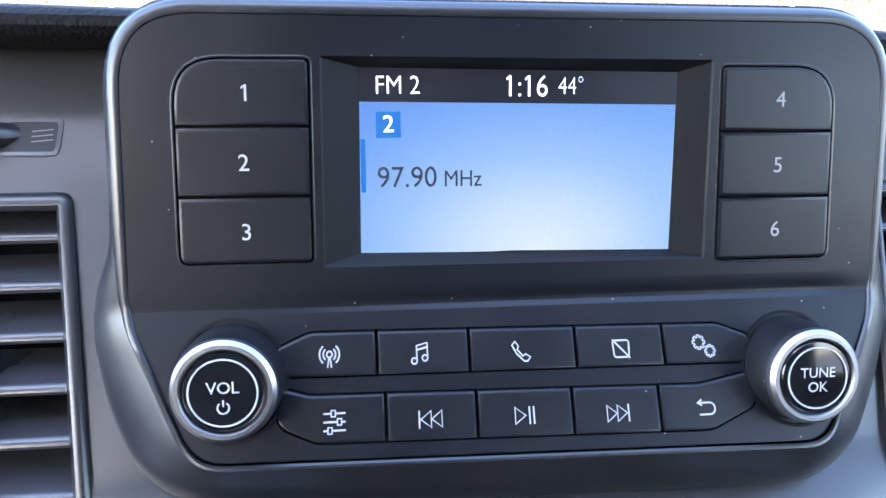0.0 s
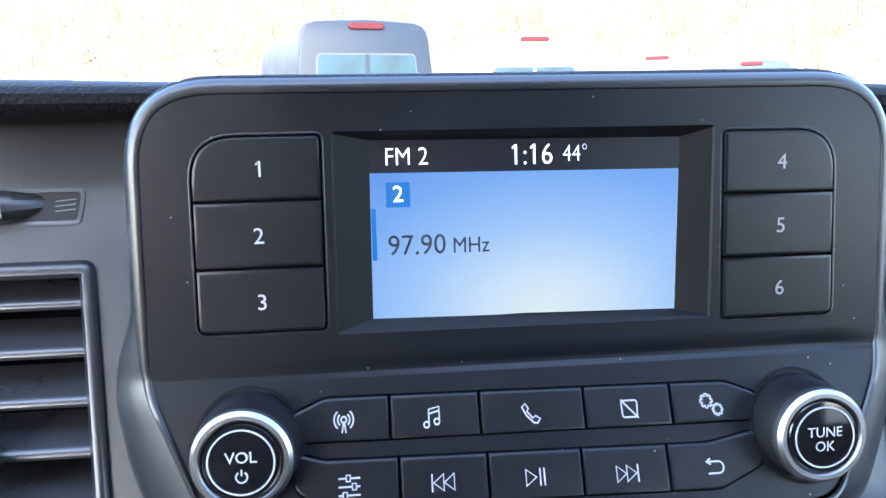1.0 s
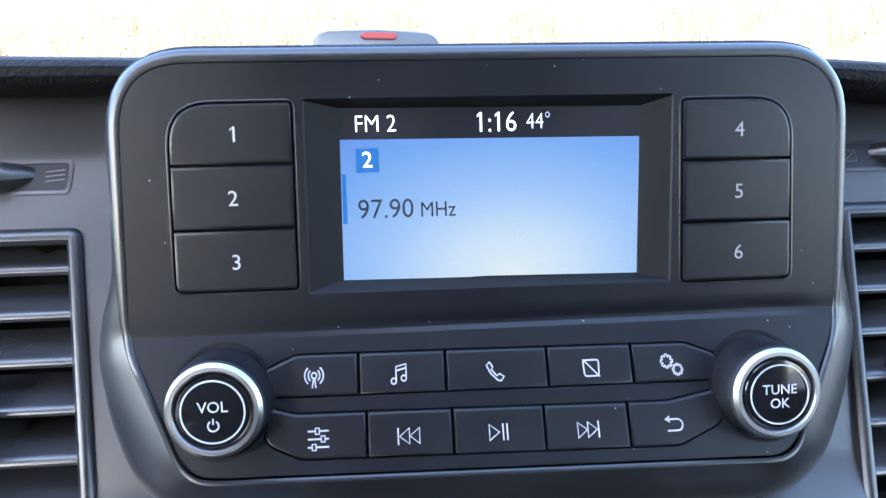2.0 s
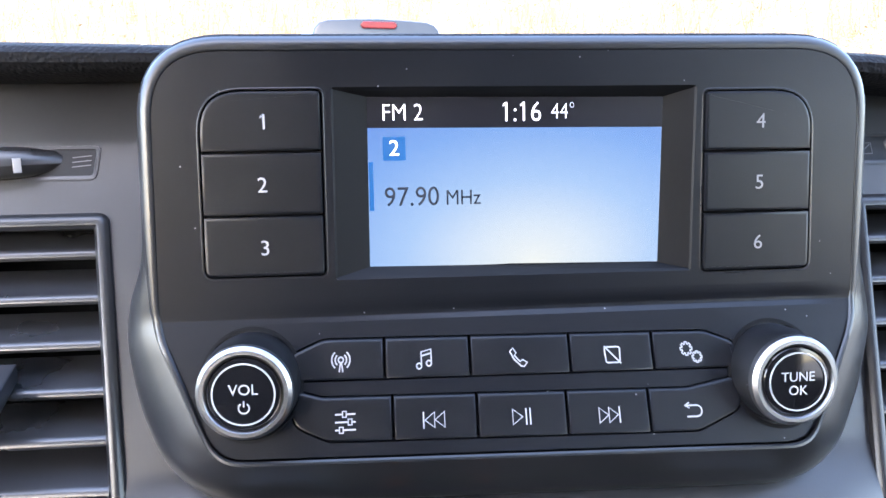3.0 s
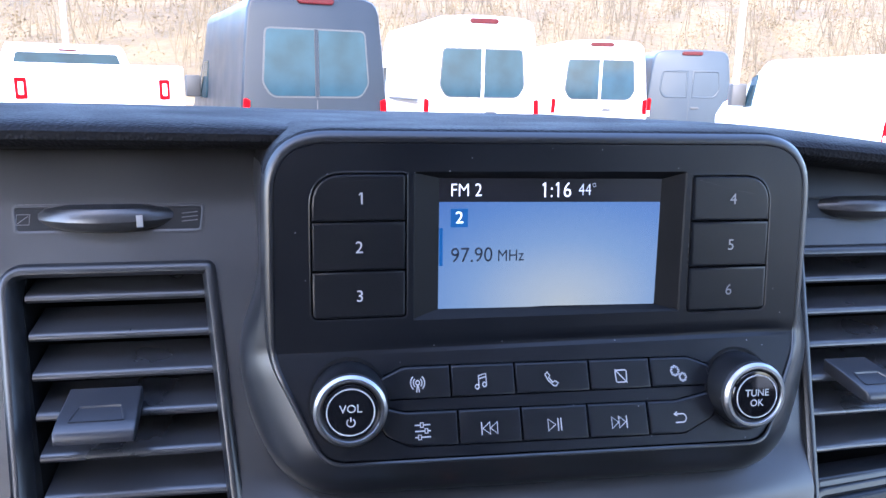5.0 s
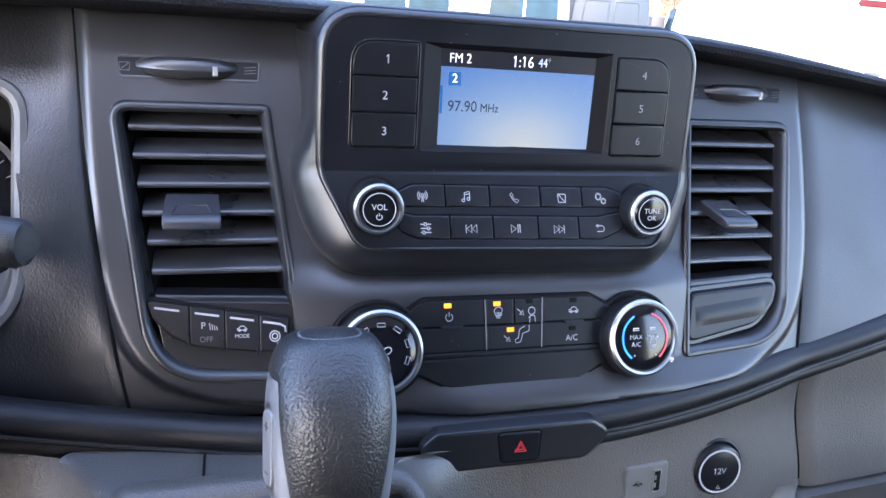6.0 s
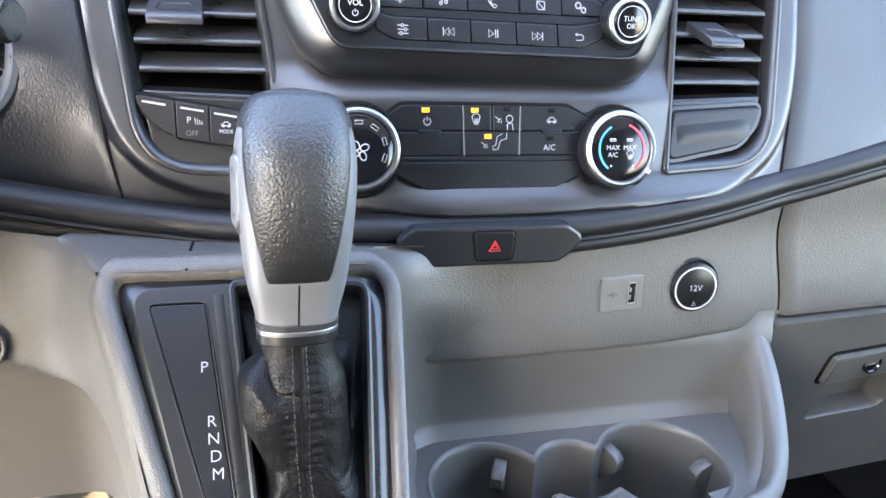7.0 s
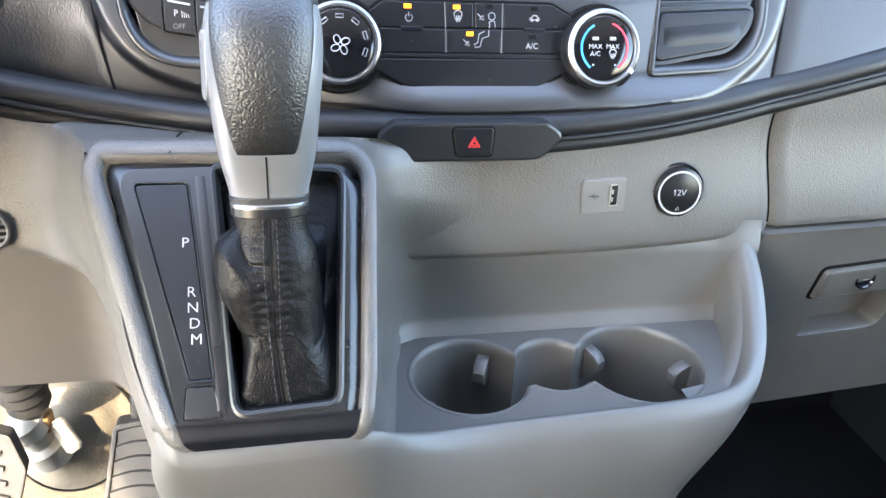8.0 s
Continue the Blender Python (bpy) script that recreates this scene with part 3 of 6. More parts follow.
# ---- instrument cluster and stalk ----
cluster = thing("instrument_cluster", (-0.34, 0.26, 1.40), "dark instrument cluster with a white-marked round dial", "instrument cluster")
flat_left = lambda x, z, d: Vector((x, 0.183 + 0.46 * (z - 1.389) + 0.006 - d, z))
part("surround", sweep(CLUSTER, flat_left, [(0.003, -0.002), (0.003, 0.0015), (0.0, 0.0025), (-0.003, 0.0012), (-0.006, -0.006), (-0.012, -0.06), (-0.008, -0.06)]), M_GREYS, cluster, "grey surround")
part("backplate", plate(offset(CLUSTER, -0.006), flat_left, -0.065, -0.058, 0.001), M_GAP, cluster)
DIAL = lambda x, z, d: Vector((x - 0.272, 0.262 + 0.3 * z - d, 1.452 + z))
part("dial", plate(circle(0, 0, 0.052), DIAL, -0.003, 0.0, 0.001), M_GLOSS, cluster)
part("dial_ring", sweep(circle(0, 0, 0.052, 48), DIAL, [(0, -0.002), (0.002, 0.004), (-0.001, 0.005), (-0.002, 0.0)]), M_GREYS, cluster, "grey dial ring")
ticks = bmesh.new()
for k in range(25):
    a = radians(-130 + 260 * k / 24)
    r0 = 0.0445 if k % 2 else 0.043
    stroke([[(r0 * math.sin(a), r0 * math.cos(a)), (0.047 * math.sin(a), 0.047 * math.cos(a))]], DIAL, 0.0006, 0.0002, ticks)
letters("100", 0.006, DIAL, 0.030, -0.008, 0.0002, bm=ticks)
part("markings", ticks, M_DIM, cluster)
stalk = thing("column_stalk", (-0.30, 0.185, 1.46), "black plastic steering column stalk with a rounded end", "stalk")
part("arm", tube([(-0.34, 0.20, 1.470), (-0.28, 0.19, 1.468), (-0.245, 0.180, 1.465)], [0.008, 0.009, 0.0115], 16), M_STUB, stalk)
part("grip", tube([(-0.246, 0.180, 1.465), (-0.245, 0.180, 1.465), (-0.225, 0.176, 1.4635), (-0.206, 0.172, 1.462), (-0.203, 0.1715, 1.462), (-0.2022, 0.171, 1.462)], [0.009, 0.0112, 0.0118, 0.0116, 0.0102, 0.0078], 20), M_STUB, stalk)

# Added out of view: a block that keeps light from the left off the cluster panel.
shade_block_loops = []
for y, w, h in ((-0.110, 0.060, 0.055), (-0.102, 0.068, 0.063), (-0.060, 0.075, 0.070), (0.100, 0.075, 0.070), (0.215, 0.070, 0.064)):
    shade_block_loops.append([Vector((-0.412 + a, y, 1.414 + b - 0.10 * (y - 0.1))) for a, b in rounded([(-w, h), (w, h), (w, -h), (-w, -h)], 0.022, 5)])
part("column_shade_block", loft(bmesh.new(), shade_block_loops, True, True, True), M_STUB, stalk, "unseen black block at the steering column that shades the cluster panel")

# ---- radio ----
unit = thing("car_radio", (0.048, 0.205, 1.446), "satin black car radio with lit screen and two chrome knobs", "radio")
POD = rounded([(-0.0668, 1.5762), (0.1643, 1.5755), (0.1645, 1.4850), (0.1405, 1.4445), (-0.0480, 1.4475), (-0.0685, 1.4875)], [0.026, 0.026, 0.034, 0.018, 0.018, 0.034], 10)
PODF = resample(POD, 300)
# rows of (outwards above, outwards below, depth): the lower half flares out to the fascia
SHELL = [(-0.0048, -0.0048, -0.0004), (-0.0044, -0.0044, 0.0003), (-0.0034, -0.0037, 0.0005), (-0.0022, -0.0031, 0.0002), (-0.0011, -0.0027, -0.0007), (-0.0003, -0.0022, -0.0022), (0.0005, 0.0030, -0.0036), (0.0007, 0.0064, -0.0052), (0.0009, 0.0102, -0.0072), (0.0012, 0.0136, -0.0100), (0.0015, 0.0162, -0.0138), (0.0018, 0.0178, -0.0190), (0.0022, 0.0186, -0.0260), (0.004, 0.0190, -0.040), (0.009, 0.0194, -0.060)]
shell_loops = []
for up_, low_, dep_ in SHELL:
    lp = []
    for (xa, za), (xb, zb), (xp, zp) in zip(offset(PODF, up_), offset(PODF, low_), PODF):
        k = 1 - smooth01(1.462, 1.522, za)
        z = min(za + (zb - za) * k, 1.5762 + min(up_, 0.0008))
        lp.append(Vector((xa + (xb - xa) * k, radio(0, zp, 0.0).y - dep_, z)))
    shell_loops.append(lp)
part("rim", loft(bmesh.new(), shell_loops[:6], True), M_SHELL, unit, "satin dark grey rounded rim")
shell = loft(bmesh.new(), shell_loops[5:], True)
shell.normal_update()
# Upward faces take a darker, duller material in place of the shell's sky sheen.
roof = shell.copy()
high = lambda f: f.calc_center_median().z > 1.545 and abs(f.normal.z) > 0.25 and f.calc_center_median().y > 0.2125
bmesh.ops.delete(shell, geom=[f for f in shell.faces if high(f)], context="FACES")
bmesh.ops.delete(roof, geom=[f for f in roof.faces if not high(f)], context="FACES")
part("shell", shell, M_SHELL, unit, "dark grey radio housing that flares out below")
part("shell_roof", roof, M_PAD, unit, "grained top of the radio housing, darkened against the sky's sheen")

KEY_LIP = [(0.0004, -0.0008), (0.0003, 0.0002), (0.0001, 0.0003), (0.0000, 0.0002), (-0.0001, -0.0010)]
FACE = offset(POD, -0.0048)
KEYS_L = rounded([(-0.0488, 1.5600), (-0.0118, 1.5600), (-0.0122, 1.5030), (-0.0494, 1.5030)], [0.013, 0.002, 0.002, 0.003])
KEYS_R = rounded([(0.1083, 1.5585), (0.1443, 1.5585), (0.1450, 1.5003), (0.1083, 1.5003)], [0.002, 0.013, 0.003, 0.002])
RECESS = rounded([(-0.0090, 1.5605), (0.1060, 1.5600), (0.1050, 1.5010), (-0.0095, 1.5015)], 0.0012, 3)
ROW1 = rounded([(-0.0245, 1.4745), (-0.0240, 1.4800), (-0.0140, 1.4840), (0.1080, 1.4824), (0.1180, 1.4788), (0.1185, 1.4706), (-0.0225, 1.4718)], [0.001, 0.003, 0.010, 0.010, 0.003, 0.001, 0.001], 5)
ROW2 = rounded([(-0.0225, 1.4702), (-0.0140, 1.4680), (0.1000, 1.4662), (0.1180, 1.4692), (0.1180, 1.4592), (0.1025, 1.4532), (-0.0125, 1.4552), (-0.0245, 1.4602)], [0.002, 0.008, 0.010, 0.002, 0.006, 0.010, 0.010, 0.006], 5)


def split_z(pts, up):
    sw = [(z, x) for x, z in pts]
    sw = clip(sw, CREASE + 0.0060, 9) if up else clip(sw, -9, CREASE - 0.0015)
    return [(x, z) for z, x in sw]


part("face", holed(split_z(FACE, True), [KEYS_L, KEYS_R, RECESS], radio, -0.003, 0.0002), M_FACE, unit, "satin black face with fine dust", smooth=False)
part("lower_face", holed(split_z(FACE, False), [ROW1, ROW2], radio, -0.003, 0.0002), M_FACE, unit, "satin black lower face", smooth=False)


def crease_sheet(u, v):
    rows = [(0.0060, 0.0002), (0.0046, 0.0001), (0.0033, -0.0001), (0.0021, -0.0004), (0.0010, -0.0006), (0.0, -0.0005), (-0.0008, -0.0001), (-0.0015, 0.0002)]
    k = v * (len(rows) - 1)
    i = min(int(k), len(rows) - 2)
    dz = rows[i][0] + (rows[i + 1][0] - rows[i][0]) * (k - i)
    d = rows[i][1] + (rows[i + 1][1] - rows[i][1]) * (k - i)
    ends = smooth01(0.05, 0.6, u) * (1 - smooth01(0.92, 1.0, u))
    side = [x for z, x in clip([(z, x) for x, z in FACE], CREASE + dz - 0.0001, CREASE + dz + 0.0001)]
    x = min(side) + (max(side) - min(side)) * u
    return radio(x, CREASE + dz, 0.0002 + (d - 0.0002) * (0.1 + 0.9 * ends))


part("face_crease", grid(60, 21, crease_sheet), M_FACE, unit, "soft step across the face")
part("face_backing", plate(offset(POD, -0.006), radio, -0.011, -0.0105, 0.0002), M_GAP, unit)
for grp in (KEYS_L, KEYS_R, ROW1, ROW2):
    part("key_well", plate(offset(grp, 0.001), radio, -0.0032, -0.0026, 0.0001), M_GAP, unit)

for grp, txt, zs, xt in ((KEYS_L, "123", (1.5600, 1.5414, 1.5221, 1.5030), -0.0305), (KEYS_R, "456", (1.5585, 1.5392, 1.5197, 1.5005), 0.1270)):
    for k in range(3):
        sw = clip([(z, x) for x, z in offset(grp, -0.0005)], zs[k + 1] + 0.00028, zs[k] - 0.00028)
        key = part("preset_button", plate([(x, z) for z, x in sw], radio, -0.0026, 0.0009, 0.0008), M_KEY, unit)
        part("legend", letters(txt[k], 0.0046, radio, xt + (0.0012 if txt[k] == '1' else 0.0), (zs[k] + zs[k + 1]) / 2 - 0.0005, 0.0010), M_WHITE if grp is KEYS_L else M_PALE, key)


def ico(kind, x, z, s):
    """Line drawings for the buttons, in strokes of (x, z); s is half the height."""
    q = lambda pts: [(x + a * s, z + b * s) for a, b in pts]
    if kind == "radio":
        out = [q(arc(0, 0.2, 0.28, 0, 360, 12)), q([(-0.05, -0.1), (-0.2, -1.0)]), q([(0.05, -0.1), (0.2, -1.0)])]
        for r in (0.62, 1.0):
            out += [q(arc(0, 0.2, r, -50, 50, 8)), q(arc(0, 0.2, r, 130, 230, 8))]
        return out
    if kind == "note":
        return [q([(-0.35, -0.6), (-0.35, 0.75), (0.75, 1.0), (0.75, -0.35)]), q([(-0.35, 0.35), (0.75, 0.6)]), q(arc(-0.62, -0.65, 0.28, 0, 360, 12)), q(arc(0.48, -0.4, 0.28, 0, 360, 12))]
    if kind == "phone":
        return [q([(-0.95, 0.6), (-0.6, 0.95), (-0.25, 0.45), (-0.45, 0.2), (0.15, -0.45), (0.45, -0.25), (0.95, -0.55), (0.6, -0.95), (0.25, -0.9), (-0.5, -0.2), (-0.95, 0.6)])]
    if kind == "screen":
        return [q(rounded([(-0.9, 0.8), (0.9, 0.8), (0.8, -0.8), (-0.8, -0.8)], 0.3, 3) + [rounded([(-0.9, 0.8), (0.9, 0.8), (0.8, -0.8), (-0.8, -0.8)], 0.3, 3)[0]]), q([(-0.9, 0.9), (0.9, -0.9)])]
    if kind == "gears":
        out = []
        for gx, gz, r in ((-0.55, 0.38, 0.62), (0.62, -0.50, 0.52)):
            ring = []
            for k in range(8):
                for da, f in ((-16, 0.78), (-11, 1.12), (11, 1.12), (16, 0.78)):
                    t = radians(45 * k + da)
                    ring.append((gx + r * f * math.cos(t), gz + r * f * math.sin(t)))
            out.append(q(ring + ring[:1]))
        return out
    if kind == "sliders":
        out = []
        for zz, xx in ((0.75, -0.1), (0.0, 0.5), (-0.75, -0.45)):
            out += [q([(-1.1, zz), (xx - 0.2, zz)]), q([(xx + 0.2, zz), (1.1, zz)]), q([(xx - 0.2, zz + 0.28), (xx + 0.2, zz + 0.28), (xx + 0.2, zz - 0.28), (xx - 0.2, zz - 0.28), (xx - 0.2, zz + 0.28)])]
        return out
    if kind in ("next", "prev"):
        f = 1 if kind == "next" else -1
        tri = lambda o: q([((o - 0.55) * f, 0.75), ((o + 0.5) * f, 0), ((o - 0.55) * f, -0.75), ((o - 0.55) * f, 0.75)])
        return [tri(-0.6), tri(0.5), q([(1.15 * f, 0.8), (1.15 * f, -0.8)])]
    if kind == "play":
        return [q([(-1.0, 0.75), (0.1, 0), (-1.0, -0.75), (-1.0, 0.75)]), q([(0.5, 0.8), (0.5, -0.8)]), q([(0.95, 0.8), (0.95, -0.8)])]
    if kind == "back":
        return [q([(-1.0, 0.55), (0.3, 0.55)] + arc(0.3, 0, 0.55, 90, -90, 8) + [(-0.9, -0.55)]), q([(-0.55, 0.85), (-1.05, 0.55), (-0.55, 0.3)])]
    if kind == "power":
        return [q(arc(0, -0.1, 0.8, 125, 415, 16)), q([(0, 1.0), (0, 0.1)])]
    if kind == "fan":
        out = []
        for a in range(4):
            r = radians(90 * a + 20)
            pts = []
            for k in range(13):
                t = 2 * math.pi * k / 12
                u, v = 0.55 + 0.42 * math.cos(t), 0.12 + 0.30 * math.sin(t)
                pts.append((u * math.cos(r) - v * math.sin(r), u * math.sin(r) + v * math.cos(r)))
            out.append(q(pts))
        return out
    if kind == "defrost":
        return [q([(-1.0, 0.75)] + arc(0, 0.35, 1.0, 155, 25, 8) + [(0.6, -0.45), (-0.6, -0.45), (-1.0, 0.75)])] + [q([(a, 0.3), (a + 0.08, -0.1), (a - 0.08, -0.6), (a, -1.0)]) for a in (-0.35, 0, 0.35)]
    if kind == "car":
        return [q([(-1.2, -0.35), (-1.2, 0.05), (-0.75, 0.1), (-0.35, 0.6), (0.5, 0.6), (0.9, 0.1), (1.2, 0.0), (1.2, -0.35), (-1.2, -0.35)]), q(arc(-0.65, -0.4, 0.25, 0, 360, 10)), q(arc(0.7, -0.4, 0.25, 0, 360, 10))]
    if kind == "seat":
        return [q(arc(0.45, 1.15, 0.32, 0, 360, 12)), q([(0.1, 0.75), (0.7, 0.75), (0.75, 0.0), (0.5, -0.35), (0.1, -0.9), (-0.6, -1.2), (-0.75, -0.95), (-0.3, -0.65), (0.05, -0.2), (0.1, 0.75)])]
    if kind == "arrow":
        return [q([(-0.9, 0.7), (0.1, -0.1)]), q([(-0.45, -0.35), (0.45, -0.45), (0.3, 0.4), (-0.45, -0.35)])]
    return []


def row_of_keys(outline, cuts, kinds, zmid, name, offs):
    outline = offset(outline, -0.0005)
    edges = [-1] + cuts + [1]
    for k in range(5):
        x0, x1 = edges[k], edges[k + 1]
        pts = clip(outline, x0 + 0.00038, x1 - 0.00038)
        key = part(name, plate(pts, radio, -0.0026, 0.0008, 0.0007), M_KEY, unit)
        part("legend", stroke(ico(kinds[k], offs[k], zmid[k], 0.0028), radio, 0.00042, 0.0008), M_WHITE, key)


row_of_keys(ROW1, [0.0049, 0.0316, 0.0634, 0.0904], ["radio", "note", "phone", "screen", "gears"], [1.4773, 1.4771, 1.4766, 1.4762, 1.4760], "source_button", [-0.0085, 0.0173, 0.0469, 0.0771, 0.1029])
row_of_keys(ROW2, [0.0070, 0.0329, 0.0610, 0.0872], ["sliders", "prev", "play", "next", "back"], [1.4609, 1.4604, 1.4601, 1.4594, 1.4594], "transport_button", [-0.0074, 0.0195, 0.0466, 0.0742, 0.1015])

# screen, set back in its sloping recess
SX0, SX1, SZ0, SZ1 = 0.0015, 0.0957, 1.5040, 1.5570
screen_s = lambda x, z, d: Vector((x, 0.2052 + 0.004 + 0.08 * (z - 1.504) - d, z))
inner = [(0.0018, 1.5575), (0.0963, 1.5565), (0.0952, 1.5032), (0.0012, 1.5046)]
outer4 = [(-0.0090, 1.5605), (0.1060, 1.5600), (0.1050, 1.5010), (-0.0095, 1.5015)]
part("screen_recess", loft(bmesh.new(), [[radio(x, z, 0.0002) for x, z in outer4], [radio(x, z, -0.0004) for x, z in offset(outer4, -0.0006)], [screen_s(x, z, 0) for x, z in inner]], True), M_RECESS, unit, "sloping black recess round the screen", smooth=False)


for lip in (KEYS_L, KEYS_R):
    part("key_surround", sweep(offset(lip, 0.0003), radio, KEY_LIP), M_BEZEL, unit)


def display_material():
    m = bpy.data.materials.new("lit_display")
    m.use_nodes = True
    n, l = m.node_tree.nodes, m.node_tree.links
    b = n["Principled BSDF"]
    tc = n.new("ShaderNodeTexCoord")
    mp = n.new("ShaderNodeMapping")
    mp.inputs["Location"].default_value = (-0.56, 0, -0.02)
    mp.inputs["Scale"].default_value = (1.0, 0, 0.9)
    l.new(tc.outputs["Generated"], mp.inputs["Vector"])
    le = n.new("ShaderNodeVectorMath")
    le.operation = "LENGTH"
    l.new(mp.outputs[0], le.inputs[0])
    ra = n.new("ShaderNodeValToRGB")
    e = ra.color_ramp.elements
    e[0].position, e[0].color = 0.0, (0.80, 0.87, 0.84, 1)
    e[1].position, e[1].color = 1.0, (0.10, 0.26, 0.74, 1)
    for p, c in ((0.22, (0.62, 0.76, 0.88, 1)), (0.45, (0.36, 0.57, 0.88, 1)), (0.72, (0.19, 0.40, 0.83, 1))):
        k = e.new(p)
        k.color = c
    l.new(le.outputs["Value"], ra.inputs[0])
    b.inputs["Base Color"].default_value = (0.01, 0.01, 0.012, 1)
    b.inputs["Roughness"].default_value = 0.25
    l.new(ra.outputs[0], b.inputs["Emission Color"])
    b.inputs["Emission Strength"].default_value = SCREEN_GLOW
    return m


SCREEN_GLOW = 0.040
M_DISPLAY = display_material()
M_HEAD = material("display_black", (0.006, 0.006, 0.009), 0.35, spec=0.3)
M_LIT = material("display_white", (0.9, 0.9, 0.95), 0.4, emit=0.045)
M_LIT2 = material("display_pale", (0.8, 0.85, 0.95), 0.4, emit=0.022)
M_INK = material("display_ink", (0.01, 0.012, 0.02), 0.4)
M_CHIP = material("display_blue", (0.0002, 0.0095, 0.032), 0.4, emit=0.7)
screen = part("screen", plate(inner, screen_s, -0.001, 0.0, 0.0001), M_DISPLAY, unit, "lit blue radio display")
part("header_bar", plate([(0.0018, 1.5575), (0.0963, 1.5565), (0.0961, 1.5470), (0.0016, 1.5480)], screen_s, 0.0, 0.00012, 0.00002), M_HEAD, screen)
part("band_text", letters("FM 2", 0.0052, screen_s, 0.0060, 1.5524, 0.0002, "LEFT", 0.88, bold=-0.018), M_LIT, screen)
part("clock_text", letters("1:16", 0.0062, screen_s, 0.0435, 1.5521, 0.0002, "LEFT", 0.88, bold=-0.012), M_LIT, screen)
part("temperature_text", letters("44\u00b0", 0.0050, screen_s, 0.0597, 1.5522, 0.0002, "LEFT", 0.80, bold=-0.022), M_LIT2, screen)
part("preset_chip", plate([(0.0063, 1.5452), (0.0134, 1.5452), (0.0134, 1.5378), (0.0063, 1.5378)], screen_s, 0.0, 0.00015, 0.00002), M_CHIP, screen)
part("preset_text", letters("2", 0.0048, screen_s, 0.00985, 1.5415, 0.0003), M_LIT, screen)
part("scroll_bar", plate([(SX0 + 0.0002, 1.5375), (SX0 + 0.0016, 1.5375), (SX0 + 0.0016, 1.5222), (SX0 + 0.0002, 1.5222)], screen_s, 0.0, 0.00015, 0.00002), M_CHIP, screen)
part("station_text", letters("97.90", 0.0060, screen_s, 0.0062, 1.5262, 0.0002, "LEFT", 0.93), M_INK, screen)
part("unit_text", letters("MHz", 0.0047, screen_s, 0.0256, 1.5257, 0.0002, "LEFT", 0.88), M_INK, screen)


def radio_knob(name, x, z, lines, sizes, power):
    ax = Vector((0, -0.99, 0.12)).normalized()
    o = radio(x, z, 0.0)
    body = part(name, lathe([(0.0150, -0.008), (0.0150, 0.0012), (0.0147, 0.004), (0.0143, 0.0085), (0.0138, 0.0098)], o, ax, 56), M_BEZEL, unit, "ribbed black knob with a chrome ring")
    part("well", sweep(circle(x, z, 0.0150, 48), radio, [(0.0009, -0.003), (0.0009, 0.0005), (0.0, 0.0006), (-0.0009, -0.003)]), M_GAP, body)
    part("ring", lathe([(0.0138, 0.0088), (0.0141, 0.0100), (0.0138, 0.0116), (0.0127, 0.0127), (0.0116, 0.0127), (0.0109, 0.0117), (0.0106, 0.0100)], o, ax, 64), M_CHROME, body, "satin chrome ring")
    part("cap", lathe([(0.0107, 0.008), (0.0107, 0.0118), (0.0102, 0.0123), (0.008, 0.0126), (0.0001, 0.0128)], o, ax, 56), M_GLOSS, body, "gloss black cap")
    f = face_of(o + ax * 0.0129, ax)
    leg = stroke([arc(0, 0, 0.0089, 0, 360, 48)], f, 0.0005, 0.0)
    for (t, s, zz) in zip(lines, sizes[0], sizes[1]):
        letters(t, s, f, 0, zz, 0.0, bm=leg, bold=0.012)
    if power:
        stroke(ico("power", 0, -0.0038, 0.0019), f, 0.00045, 0.0, leg)
    part("legend", leg, M_WHITE, body)


radio_knob("volume_knob", -0.0357, 1.4722, ["VOL"], ((0.0031,), (0.0012,)), True)
radio_knob("tune_knob", 0.1302, 1.4690, ["TUNE", "OK"], ((0.0029, 0.0029), (0.0014, -0.0028)), False)


